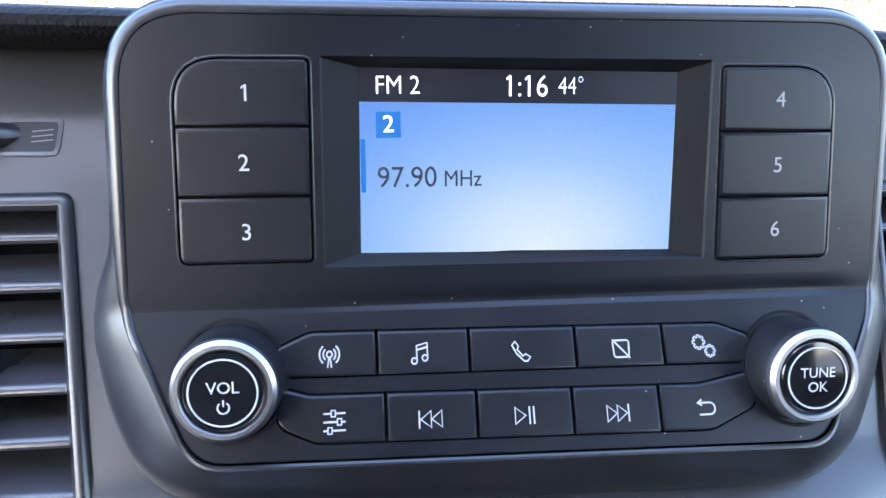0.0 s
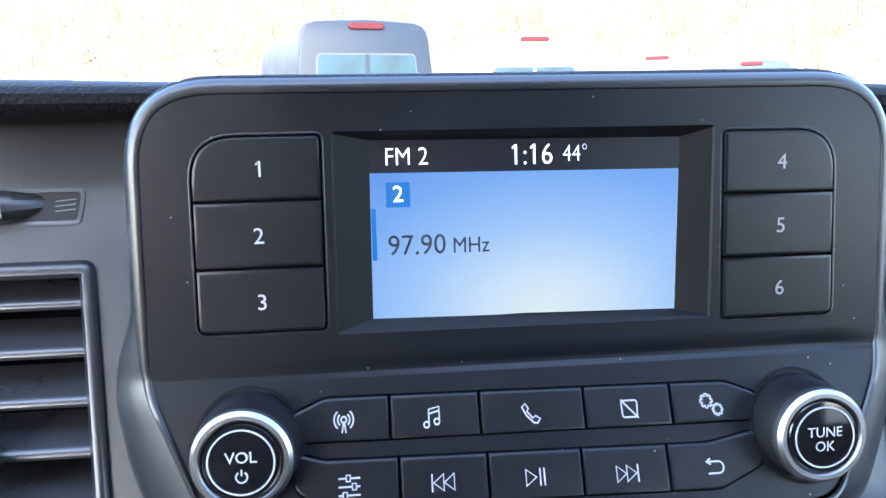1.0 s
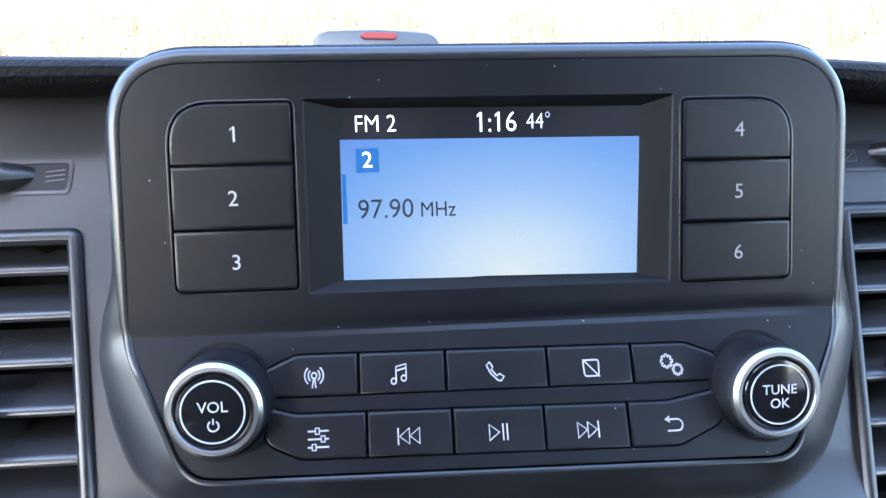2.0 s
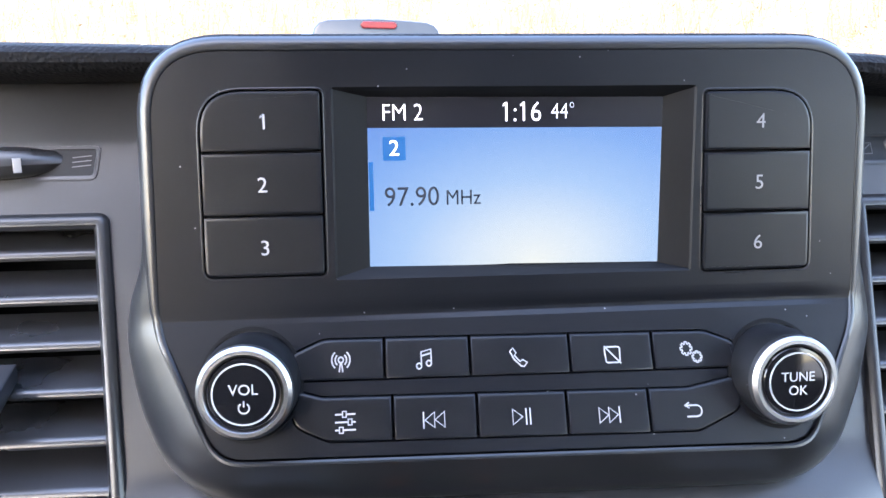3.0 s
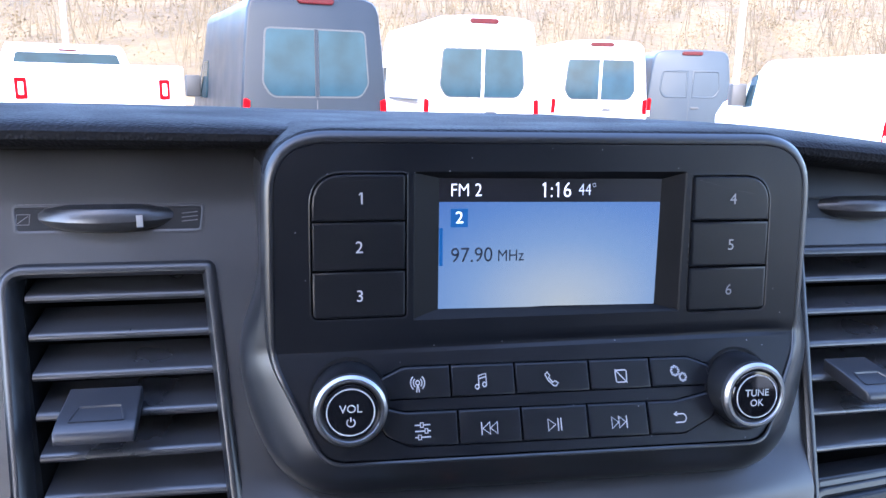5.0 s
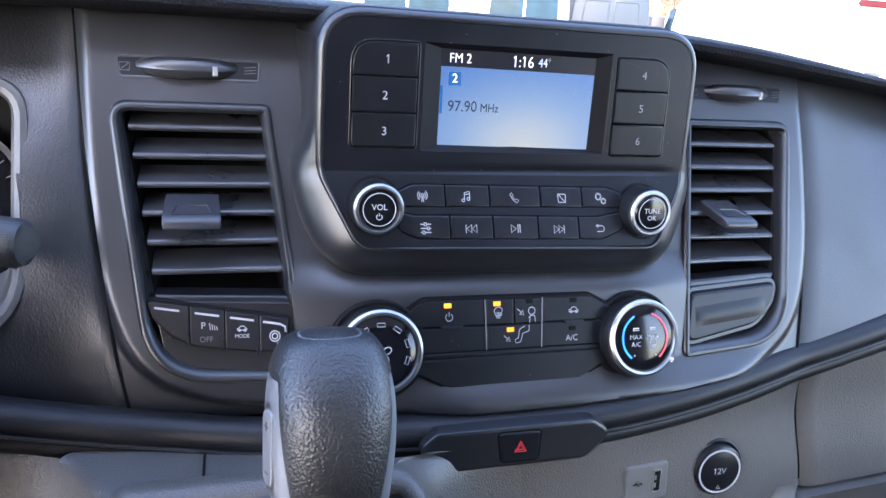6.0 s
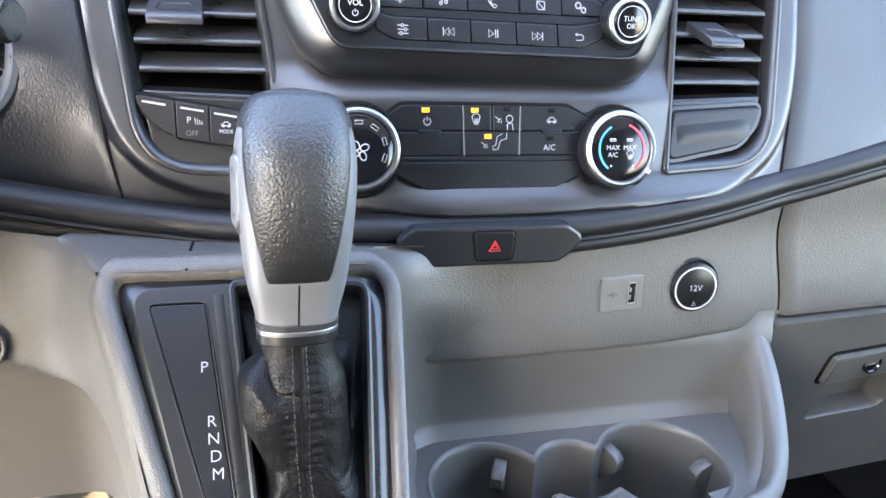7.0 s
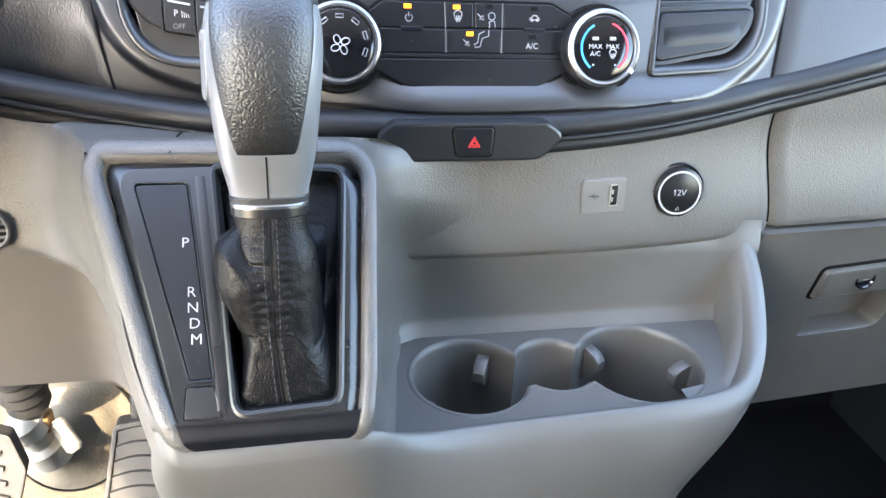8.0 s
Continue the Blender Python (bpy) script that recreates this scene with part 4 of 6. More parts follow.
# ---- air vents ----
def air_vent(flip, label):
    mir = (lambda p: mirrored(p)) if flip else (lambda p: p)
    sx = (lambda x: 2 * C - x) if flip else (lambda x: x)
    v = thing("air_vent", (sx(0.216), 0.21, 1.377), label, "air vent", "vents beside the radio")
    out = mir(VENT_R)
    part("frame", sweep(out, fascia, [(0.0006, -0.004), (0.0006, 0.0010), (-0.0003, 0.0022), (-0.0016, 0.0027), (-0.0030, 0.0024), (-0.0046, 0.0004), (-0.0055, -0.003), (-0.0057, -0.012), (-0.0059, -0.012), (-0.0012, -0.006)]), M_FRAME, v, "satin black rounded frame")
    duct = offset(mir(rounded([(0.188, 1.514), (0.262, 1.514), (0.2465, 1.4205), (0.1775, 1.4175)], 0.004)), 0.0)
    # The shade deep behind the slats is put into the duct's near-black colour.
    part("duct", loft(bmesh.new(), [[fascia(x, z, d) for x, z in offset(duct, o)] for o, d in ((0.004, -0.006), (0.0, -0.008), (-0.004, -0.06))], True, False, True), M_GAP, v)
    for k in range(6):
        z = (1.5045 if flip else 1.5020) - 0.0145 * k
        xl, xr = 0.1765 + (z - 1.4175) * 0.12, 0.2455 + (z - 1.4205) * 0.155
        xa, xb = sorted((sx(xl), sx(xr)))
        bm = bmesh.new()
        loops = []
        for x in [xa + (xb - xa) * j / 8 for j in range(9)]:
            y = fascia_y(x, z) + 0.0045
            prof = [(0, 0.0002), (0.0002, 0.0011), (0.0010, 0.0020), (0.0024, 0.0026), (0.006, 0.0033), (0.022, 0.0070), (0.022, 0.0050), (0.005, -0.0010), (0.0020, -0.0014), (0.0006, -0.0009)]
            loops.append([Vector((x, y + a, z + b)) for a, b in prof])
        part("slat", loft(bm, loops, True, True, True), M_SLAT, v)
    xm, zt, wide = (-0.1320, 1.4605, 1.0) if flip else (0.2085, 1.4565, 0.80)
    y = fascia_y(xm, zt)
    bm = bmesh.new()
    rows = []
    for yy, zz, w, h in ((0.010, 0.0078, 0.0138, 0.0030), (0.0, 0.0042, 0.0143, 0.0032), (-0.008, 0.0014, 0.0148, 0.0029), (-0.0112, 0.0002, 0.0148, 0.0025), (-0.0126, -0.0006, 0.0146, 0.0018), (-0.0131, -0.0014, 0.0140, 0.0008)):
        sk = 0.0 if flip else -0.35 * yy
        rows.append([Vector((xm + sk + a, y + yy, zt + zz + b)) for a, b in rounded([(-w * wide, h), (w * wide, h), (w * wide, -h), (-w * wide, -h)], 0.0007, 3)])
    tab = part("adjuster_tab", loft(bm, rows, True, True, True), M_TAB, v, "grey-black adjuster tab")
    top = lambda x, q, d: Vector((x + (0.0 if flip else 0.003 - 0.35 * q), y - 0.0085 + q * 0.92, zt + 0.0043 + q * 0.37 + d))
    part("scoop", sweep(rounded([(xm - 0.0105 * wide, 0.0008), (xm + 0.0105 * wide, 0.0008), (xm + 0.0080 * wide, 0.0090), (xm - 0.0080 * wide, 0.0090)], 0.0008, 3), top, [(0, -0.0004), (0.0003, 0.0003), (-0.0004, 0.0003), (-0.0007, -0.0004)]), M_TAB, tab)
    sill = mir([(0.1765, 1.4205), (0.2460, 1.4225), (0.2440, 1.4185), (0.1755, 1.4160)])
    part("sill", plate(sill, fascia, -0.014, -0.0025, 0.0012), M_BEZEL, v)
    return v, mir


vent_r, _ = air_vent(False, "black air vent with six slats and an adjuster tab")
vent_l, _ = air_vent(True, "black air vent with six slats above a row of switches")

def mount_plane(p, q, r):
    """A flat face through three places on the fascia."""
    a, b, c = (fascia(*t, 0.0) for t in (p, q, r))
    n = (b - a).cross(c - a)
    return lambda x, z, d: Vector((x, a.y - (n.x * (x - a.x) + n.z * (z - a.z)) / n.y - d, z))


mount = mount_plane((0.175, 1.412), (0.236, 1.412), (0.205, 1.389))
# blank pad under the passenger-side vent
PAD = rounded([(0.1745, 1.4135), (0.2440, 1.4165), (0.2400, 1.4060), (0.2270, 1.3930), (0.1695, 1.3845)], [0.006, 0.006, 0.012, 0.022, 0.006], 10)
pad = thing("blank_switch_cover", (0.206, 0.19, 1.386), "black blank switch cover with a moulded finger scoop", "switch cover")
part("bed", plate(offset(PAD, 0.0035), mount, -0.012, -0.0012, 0.0005), M_BEZEL, pad)
part("cover", plate(PAD, mount, -0.006, 0.0012, 0.0012), M_KEY, pad)
part("gap", sweep(offset(PAD, 0.0005), mount, [(0.0004, -0.004), (0.0004, -0.0008), (-0.0004, -0.0008), (-0.0004, -0.004)]), M_GAP, pad)
scoop = grid(24, 8, lambda u, v: mount(0.177 + 0.057 * u, 1.3935 + 0.004 * u + 0.0120 * v, 0.0012 + 0.0010 * (4 * v * (1 - v)) ** 1.4 * (1 - (2 * u - 1) ** 6)))
part("scoop", scoop, M_KEY, pad)

mount = mount_plane((-0.150, 1.418), (-0.085, 1.409), (-0.115, 1.397))
# switches under the driver-side vent
SW = rounded([(-0.1570, 1.4215), (-0.0825, 1.4105), (-0.0840, 1.3935), (-0.1010, 1.3938), (-0.1320, 1.3975), (-0.1440, 1.4030), (-0.1525, 1.4115)], [0.003, 0.002, 0.002, 0.004, 0.010, 0.010, 0.008], 6)
sw = thing("switch_bank", (-0.12, 0.19, 1.39), "bank of four black switches with white printed symbols", "switches")
BED = mirrored(offset(rounded([(0.1755, 1.4160), (0.2455, 1.4185), (0.2400, 1.3950), (0.2300, 1.3870), (0.1695, 1.3820)], [0.003, 0.003, 0.004, 0.012, 0.003]), 0.0015))
part("bed", plate(BED, mount, -0.012, -0.0015, 0.0005), M_BEZEL, sw)
part("well", plate(offset(SW, 0.0008), mount, -0.008, -0.0009, 0.0002), M_GAP, sw)
cuts = [-0.157, -0.1345, -0.1165, -0.0985, -0.0820]
for k in range(4):
    pts = clip(offset(SW, -0.0003), cuts[k] + 0.0003, cuts[k + 1] - 0.0003)
    key = part("switch", plate(pts, mount, -0.006, 0.0012, 0.0006), M_KEY, sw, smooth=False)
    xm = (cuts[k] + cuts[k + 1]) / 2
    zt = 1.4215 - 0.0110 * (xm + 0.156) / 0.0735 - 0.0035
    w = 0.0062
    leg = stroke([[(xm - w, zt + 0.001), (xm + w, zt - 0.0008)] if k < 3 else [(xm - w, zt + 0.001), (xm + 0.003, zt - 0.0004), (xm + 0.0055, zt - 0.0018), (xm + 0.0058, zt - 0.0045)]], mount, 0.0010, 0.0013)
    if k == 1:
        letters("P", 0.0034, mount, xm - 0.002, zt - 0.0056, 0.0013, bm=leg)
        stroke([[(xm + 0.0012 + 0.0012 * j, zt - 0.0042 - 0.0006 * j), (xm + 0.0016 + 0.0012 * j, zt - 0.0078)] for j in range(4)], mount, 0.0004, 0.0013, leg)
    if k == 2:
        stroke(ico("car", xm, zt - 0.0048, 0.0021), mount, 0.0004, 0.0013, leg)
        letters("MODE", 0.0019, mount, xm, zt - 0.0086, 0.0013, bm=leg)
    if k == 3:
        stroke([arc(xm, zt - 0.0065, 0.0027, 0, 360, 18), arc(xm, zt - 0.0065, 0.0015, 0, 360, 12), [(xm + 0.001, zt - 0.0102), (xm + 0.0042, zt - 0.0102)]], mount, 0.0005, 0.0013, leg)
    part("legend", leg, M_WHITE, key)
    if k == 1:
        part("off_text", letters("OFF", 0.0028, mount, xm - 0.0005, zt - 0.0125, 0.0013), M_DIM, key)
    if k < 3:
        part("rib", stroke([[(cuts[k + 1] - 0.0008, zt - 0.0125), (cuts[k + 1] - 0.0010, zt - 0.0185)]], mount, 0.0012, 0.0008, thick=0.0012), M_KEY, key)


# thumb wheels above the vents
def thumb_wheel(flip):
    sx = (lambda x: 2 * C - x) if flip else (lambda x: x)
    w = thing("vent_thumbwheel", (sx(0.2265), 0.25, 1.533), "black ribbed vent thumbwheel with a white mark", "thumbwheel", "thumbwheels above the vents")
    z0 = 1.5365
    pocket = rounded([(sx(0.188), z0 + 0.0052), (sx(0.264), z0 + 0.0052), (sx(0.262), z0 - 0.0052), (sx(0.189), z0 - 0.0052)], 0.002, 3)
    part("pocket", sweep(pocket, fascia, [(0.0006, -0.002), (0.0006, 0.0004), (-0.0004, 0.0005), (-0.0012, -0.0001), (-0.0012, -0.002)]), M_FASCIA, w)
    part("floor", plate(offset(pocket, -0.0005), fascia, -0.003, 0.0002, 0.0001), M_KEY, w)
    xm = sx(0.2272)
    yf = fascia_y(xm, z0)
    R = 0.042
    yc = yf + R - 0.0092
    bm = bmesh.new()
    loops = []
    for r, h in ((R - 0.010, -0.0062), (R - 0.0036, -0.0056), (R - 0.0010, -0.0038), (R + 0.0003, -0.0008), (R - 0.0004, 0.0022), (R - 0.0024, 0.0044), (R - 0.008, 0.0056)):
        loops.append([Vector((xm + r * math.sin(radians(-62 + 124 * t / 160)), yc - (r + (0.00015 if t % 2 else 0)) * math.cos(radians(-62 + 124 * t / 160)), z0 + 0.0006 + h * math.sqrt(max(0.0, 1 - 0.94 * ((t - 80) / 80) ** 2)))) for t in range(161)])
    part("wheel", loft(bm, loops, False), M_SLAT, w, "finely ribbed edge")
    wheel = lambda x, z, d: Vector((xm + (R + d) * math.sin(x / R), yc - (R + d) * math.cos(x / R), z0 + z))
    part("mark", plate([(0.0135, 0.0024), (0.0160, 0.0024), (0.0160, -0.0026), (0.0135, -0.0026)], wheel, 0.0, 0.0010, 0.0002), M_WHITE, w)
    xs, xq = (-0.0995, -0.1655) if flip else (0.2595, 0.1925)
    leg = stroke([[(xs - 0.0035, z0 + 0.0018 - 0.0016 * j), (xs + 0.003, z0 + 0.0024 - 0.0016 * j)] for j in range(3)], fascia, 0.00035, 0.0003)
    shut = stroke([[(xq - 0.0025, z0 + 0.002), (xq + 0.0025, z0 + 0.002), (xq + 0.0025, z0 - 0.002), (xq - 0.0025, z0 - 0.002), (xq - 0.0025, z0 + 0.002)], [(xq - 0.002, z0 - 0.0015), (xq + 0.002, z0 + 0.0015)]], fascia, 0.0003, 0.0003)
    part("open_symbol", leg, M_DIM, w)
    part("closed_symbol", shut, M_DIM, w)


thumb_wheel(False)
thumb_wheel(True)

# ---- climate controls ----
clim = thing("climate_control", (0.046, 0.18, 1.37), "black climate control panel with two chrome-ringed dials and amber lights", "climate control")
COUT = rounded([(-0.0200, 1.4110), (-0.0080, 1.4192), (0.0980, 1.4186), (0.1140, 1.4105), (0.1140, 1.3815), (0.0860, 1.3690), (0.0060, 1.3705), (-0.0200, 1.3830)], [0.004, 0.010, 0.010, 0.004, 0.006, 0.012, 0.012, 0.006], 6)
part("well", plate(offset(COUT, 0.0009), climate, -0.016, 0.0007, 0.0002), M_GAP, clim)


def strip(z0, z1):
    return [(x, z) for z, x in clip([(z, x) for x, z in offset(COUT, -0.0006)], z0, z1)]


ROWA, ROWB, ROWC = strip(1.4044, 1.43), strip(1.3902, 1.4036), strip(1.30, 1.3868)
part("ledge", plate(strip(1.3874, 1.3896), climate, -0.002, 0.0016, 0.0004), M_KEY, clim)
led = lambda x, z: plate([(x - 0.0022, z + 0.0012), (x + 0.0022, z + 0.0012), (x + 0.0022, z - 0.0012), (x - 0.0022, z - 0.0012)], climate, 0.0, 0.0024, 0.0002)
for rows, x0, x1, name in ((ROWA, -1, 0.0295, "power_button"), (ROWA, 0.0297, 0.0478, "defrost_button"), (ROWA, 0.0480, 0.0660, "face_button"), (ROWA, 0.0662, 1, "recirculation_button"), (ROWB, -1, 0.0300, "blank_button"), (ROWB, 0.0302, 0.0650, "feet_button"), (ROWB, 0.0652, 1, "cooling_button"), (ROWC, -1, 1, "blank_cover")):
    pts = clip(rows, x0 + 0.0004, x1 - 0.0004)
    mid = name in ("defrost_button", "face_button", "feet_button")
    key = part(name, plate(pts, climate, -0.002, 0.0021 if mid else 0.0018, 0.0006), M_KEY, clim, smooth=False)
    leg = None
    if name == "power_button":
        part("light", led(0.0068, 1.4160), M_AMBER, key, "lit amber light")
        leg = stroke(ico("power", 0.0075, 1.4100, 0.0026), climate, 0.00045, 0.0022)
    if name == "defrost_button":
        part("light", led(0.0370, 1.4160), M_AMBER, key, "lit amber light")
        leg = stroke(ico("defrost", 0.0378, 1.4105, 0.0027), climate, 0.00042, 0.0022)
    if name == "face_button":
        leg = stroke(ico("arrow", 0.0525, 1.4105, 0.0030) + [arc(0.0590, 1.4112, 0.0021, 0, 360, 14), [(0.0570, 1.4072), (0.0580, 1.4085), (0.0608, 1.4085), (0.0612, 1.4050), (0.0612, 1.4048)], [(0.0575, 1.4046), (0.0578, 1.4078)]], climate, 0.00042, 0.0022)
        part("light", led(0.0575, 1.4166), M_GAP, key)
    if name == "feet_button":
        part("light", led(0.0452, 1.4012), M_AMBER, key, "lit amber light")
        leg = stroke(ico("arrow", 0.0435, 1.3960, 0.0028) + [[(0.0572, 1.4034), (0.0570, 1.4000), (0.0530, 1.3988), (0.0515, 1.3940), (0.0485, 1.3935), (0.0480, 1.3955), (0.0500, 1.3962), (0.0510, 1.4012), (0.0545, 1.4028)]], climate, 0.00042, 0.0022)
    if name == "recirculation_button":
        leg = stroke(ico("car", 0.0865, 1.4105, 0.0026), climate, 0.00042, 0.0020)
        part("light", led(0.0865, 1.4160), M_GAP, key)
    if name == "cooling_button":
        leg = letters("A/C", 0.0034, climate, 0.0850, 1.3945, 0.0020)
        part("light", led(0.0855, 1.4000), M_GAP, key)
    if leg is not None:
        part("legend", leg, M_WHITE, key)
# Silver strips drawn for the light caught on the middle buttons' edges.
for xa, xb in ((0.0296, 0.0301), (0.0661, 0.0650)):
    part("edge_glint", stroke([[(xa, 1.4185), (xb, 1.3905)]], climate, 0.0004, 0.0016, thick=0.0008), M_SILVER, clim)
for xm in (0.0090, 0.0865):
    part("finger_tab", plate([(xm - 0.007, 1.4050), (xm + 0.007, 1.4050), (xm + 0.006, 1.4028), (xm - 0.006, 1.4028)], climate, 0.0, 0.0027, 0.0004), M_KEY, clim)


def climate_dial(name, x, z, temperature):
    ax = Vector((0, -1, 0.34)).normalized()
    o = climate(x, z, 0)
    body = part(name, lathe([(0.0252, -0.004), (0.0252, 0.004), (0.0242, 0.009), (0.0236, 0.0100)], o, ax, 64), M_BEZEL, clim, "round dial with a chrome ring")
    part("well", lathe([(0.0285, -0.004), (0.0285, 0.0008), (0.0272, 0.0016), (0.0255, 0.0012)], o, ax, 64), M_GAP, body)
    part("ring", lathe([(0.0238, 0.008), (0.0240, 0.0100), (0.0236, 0.0118), (0.0222, 0.0128), (0.0208, 0.0126), (0.0200, 0.0114), (0.0198, 0.0095)], o, ax, 72), M_CHROME, body, "satin chrome ring")
    part("glass", lathe([(0.0199, 0.009), (0.0199, 0.0112), (0.0190, 0.0117), (0.012, 0.0122), (0.0001, 0.0124)], o, ax, 64), M_GLOSS, body, "gloss black face")
    f0 = face_of(o, ax)
    f = lambda a, b, d: f0(a, b, 0.0126 - 0.9 * (a * a + b * b) + d)
    leg = bmesh.new()
    if temperature:
        part("cold_arc", stroke([arc(0, 0, 0.0152, 232, 118, 22)], f, 0.0012, 0.0), M_BLUE, body)
        part("hot_arc", stroke([arc(0, 0, 0.0152, 72, -52, 22)], f, 0.0012, 0.0), M_DIALRED, body)
        for xx in (-0.0062, 0.0052):
            letters("MAX", 0.0029, f, xx, 0.0006, 0.0, bm=leg)
            stroke([[(xx - 0.002, 0.0062), (xx + 0.002, 0.0062)], [(xx - 0.002, 0.0048), (xx + 0.002, 0.0048), (xx + 0.002, 0.0058), (xx - 0.002, 0.0058), (xx - 0.002, 0.0048)]], f, 0.0005, 0.0, leg)
        letters("A/C", 0.0029, f, -0.0062, -0.0038, 0.0, bm=leg)
        stroke(ico("defrost", 0.0055, -0.0042, 0.0024), f, 0.0004, 0.0, leg)
        stroke([arc(-0.0075, -0.0105, 0.0004, 0, 360, 8), arc(0.0072, -0.0105, 0.0004, 0, 360, 8)], f, 0.0005, 0.0, leg)
        a = radians(-38)
        mk = face_of(o + ax * 0.0122, ax)
        part("pointer", stroke([[(0.0205 * math.cos(a), 0.0205 * math.sin(a)), (0.0242 * math.cos(a), 0.0242 * math.sin(a))]], mk, 0.003, 0.0, thick=0.0006), M_WHITE, body)
    else:
        stroke(ico("fan", 0, -0.001, 0.0062), f, 0.0006, 0.0, leg)
        for k in range(7):
            a = 200 - 220 * k / 6
            r = 0.0152
            cx, cz = r * math.cos(radians(a)), r * math.sin(radians(a))
            t = radians(a - 90)
            hw, hh = 0.0022, 0.0010
            pts = [(cx + u * math.cos(t) - v * math.sin(t), cz + u * math.sin(t) + v * math.cos(t)) for u, v in ((-hw, -hh), (hw, -hh), (hw, hh), (-hw, hh), (-hw, -hh))]
            part("speed_mark", stroke([pts], f, 0.0004, 0.0), M_WHITE, body)
    part("legend", leg, M_WHITE, body)


climate_dial("fan_dial", -0.0345, 1.3935, False)
climate_dial("temperature_dial", 0.1290, 1.3925, True)

# ---- hazard switch panel ----
haz = thing("hazard_switch_panel", (0.044, 0.15, 1.330), "black panel with a square hazard switch and red triangle", "switch panel")
hz_s = lambda x, z, d: Vector((x, 0.1452 + 0.15 * (z - 1.343) - d, z))
HOUT = rounded([(-0.0165, 1.3455), (-0.0055, 1.3547), (0.0915, 1.3547), (0.1045, 1.3460), (0.0875, 1.3308), (-0.0010, 1.3308)], [0.010, 0.008, 0.008, 0.010, 0.012, 0.012])
part("body", plate(HOUT, hz_s, -0.016, 0.0, 0.0018), M_SWITCH, haz)
HB = rounded([(0.0312, 1.3518), (0.0570, 1.3518), (0.0558, 1.3348), (0.0338, 1.3348)], 0.0025, 4)
part("well", plate(offset(HB, 0.0011), hz_s, -0.002, 0.0003, 0.0001), M_GAP, haz)
hb = part("hazard_button", plate(HB, hz_s, -0.002, 0.0012, 0.0009), M_KEY, haz)
tri = lambda s: [(0.0445 + s * a, 1.3432 + s * b) for a, b in ((-1, -0.75), (1, -0.75), (0, 1.0), (-1, -0.75))]
part("triangle", stroke([tri(0.0035), tri(0.0018)], hz_s, 0.0006, 0.0013), M_RED, hb, "red warning triangle")

# ---- usb port and power socket ----
M_PLATE = material("plate_grey", (0.075, 0.073, 0.071), 0.5, grain=0.2, size=0.0005)
usb = thing("usb_port", (0.138, 0.152, 1.290), "grey plate with a metal charging port", "charging port")
UP = rounded([(0.1215, 1.3140), (0.1540, 1.3140), (0.1545, 1.2900), (0.1220, 1.2900)], 0.0035)
u_s = lambda x, z, d: Vector((x, 0.1512 + 0.5 * (x - 0.138) * 0.2 + 0.12 * (z - 1.302) - d, z))
part("plate", plate(UP, u_s, -0.008, 0.0008, 0.0008), M_PLATE, usb)
slot = rounded([(0.1423, 1.3098), (0.1482, 1.3098), (0.1482, 1.2952), (0.1423, 1.2952)], 0.0006, 3)
part("port_rim", sweep(slot, u_s, [(0.0, 0.0), (0.0, 0.0018), (-0.0006, 0.0018), (-0.0007, 0.0)]), M_STEEL, usb, "bright metal rim")
part("port_hole", plate(offset(slot, -0.0005), u_s, 0.0, 0.0015, 0.0001), M_GAP, usb)
part("tongue", plate([(0.1455, 1.3080), (0.1474, 1.3080), (0.1474, 1.2970), (0.1455, 1.2970)], u_s, 0.001, 0.0018, 0.0001), M_KEY, usb)
for k in range(2):
    part("contact", plate([(0.1434, 1.3064 - 0.0052 * k), (0.1446, 1.3064 - 0.0052 * k), (0.1446, 1.3034 - 0.0052 * k), (0.1434, 1.3034 - 0.0052 * k)], u_s, 0.001, 0.0019, 0.0001), M_STEEL, usb)
part("symbol", stroke([[(0.1265, 1.3025), (0.1335, 1.3025)], [(0.1285, 1.3025), (0.1302, 1.3042), (0.1315, 1.3042)], [(0.1295, 1.3025), (0.1310, 1.3010), (0.1322, 1.3010)], [(0.1330, 1.3032), (0.1342, 1.3025), (0.1330, 1.3018)]], u_s, 0.0004, 0.0013), M_BEZEL, usb)
sock = thing("power_socket", (0.1945, 0.150, 1.283), "round black power socket cap with a white ring", "power socket")
so = Vector((0.1942, 0.1588, 1.3012))
sax = Vector((-0.06, -1, 0.12)).normalized()
part("collar", lathe([(0.0200, -0.006), (0.0200, 0.0008), (0.0194, 0.0015), (0.0184, 0.0013), (0.0180, -0.001)], so, sax, 56), M_KEY, sock)
part("cap", lathe([(0.0176, -0.004), (0.0175, 0.0046), (0.0169, 0.0060), (0.0158, 0.0066), (0.0001, 0.0066)], so, sax, 56), M_BEZEL, sock)
sf = face_of(so + sax * 0.0067, sax)
leg = stroke([arc(0, 0, 0.0148, 0, 360, 56)], sf, 0.0013, 0.0)
letters("12V", 0.0042, sf, 0, 0.0, 0.0, bm=leg)
stroke([[(-0.0013, -0.0122), (0, -0.0098), (0.0013, -0.0122), (-0.0013, -0.0122)]], sf, 0.0004, 0.0, leg)
part("legend", leg, M_WHITE, sock)

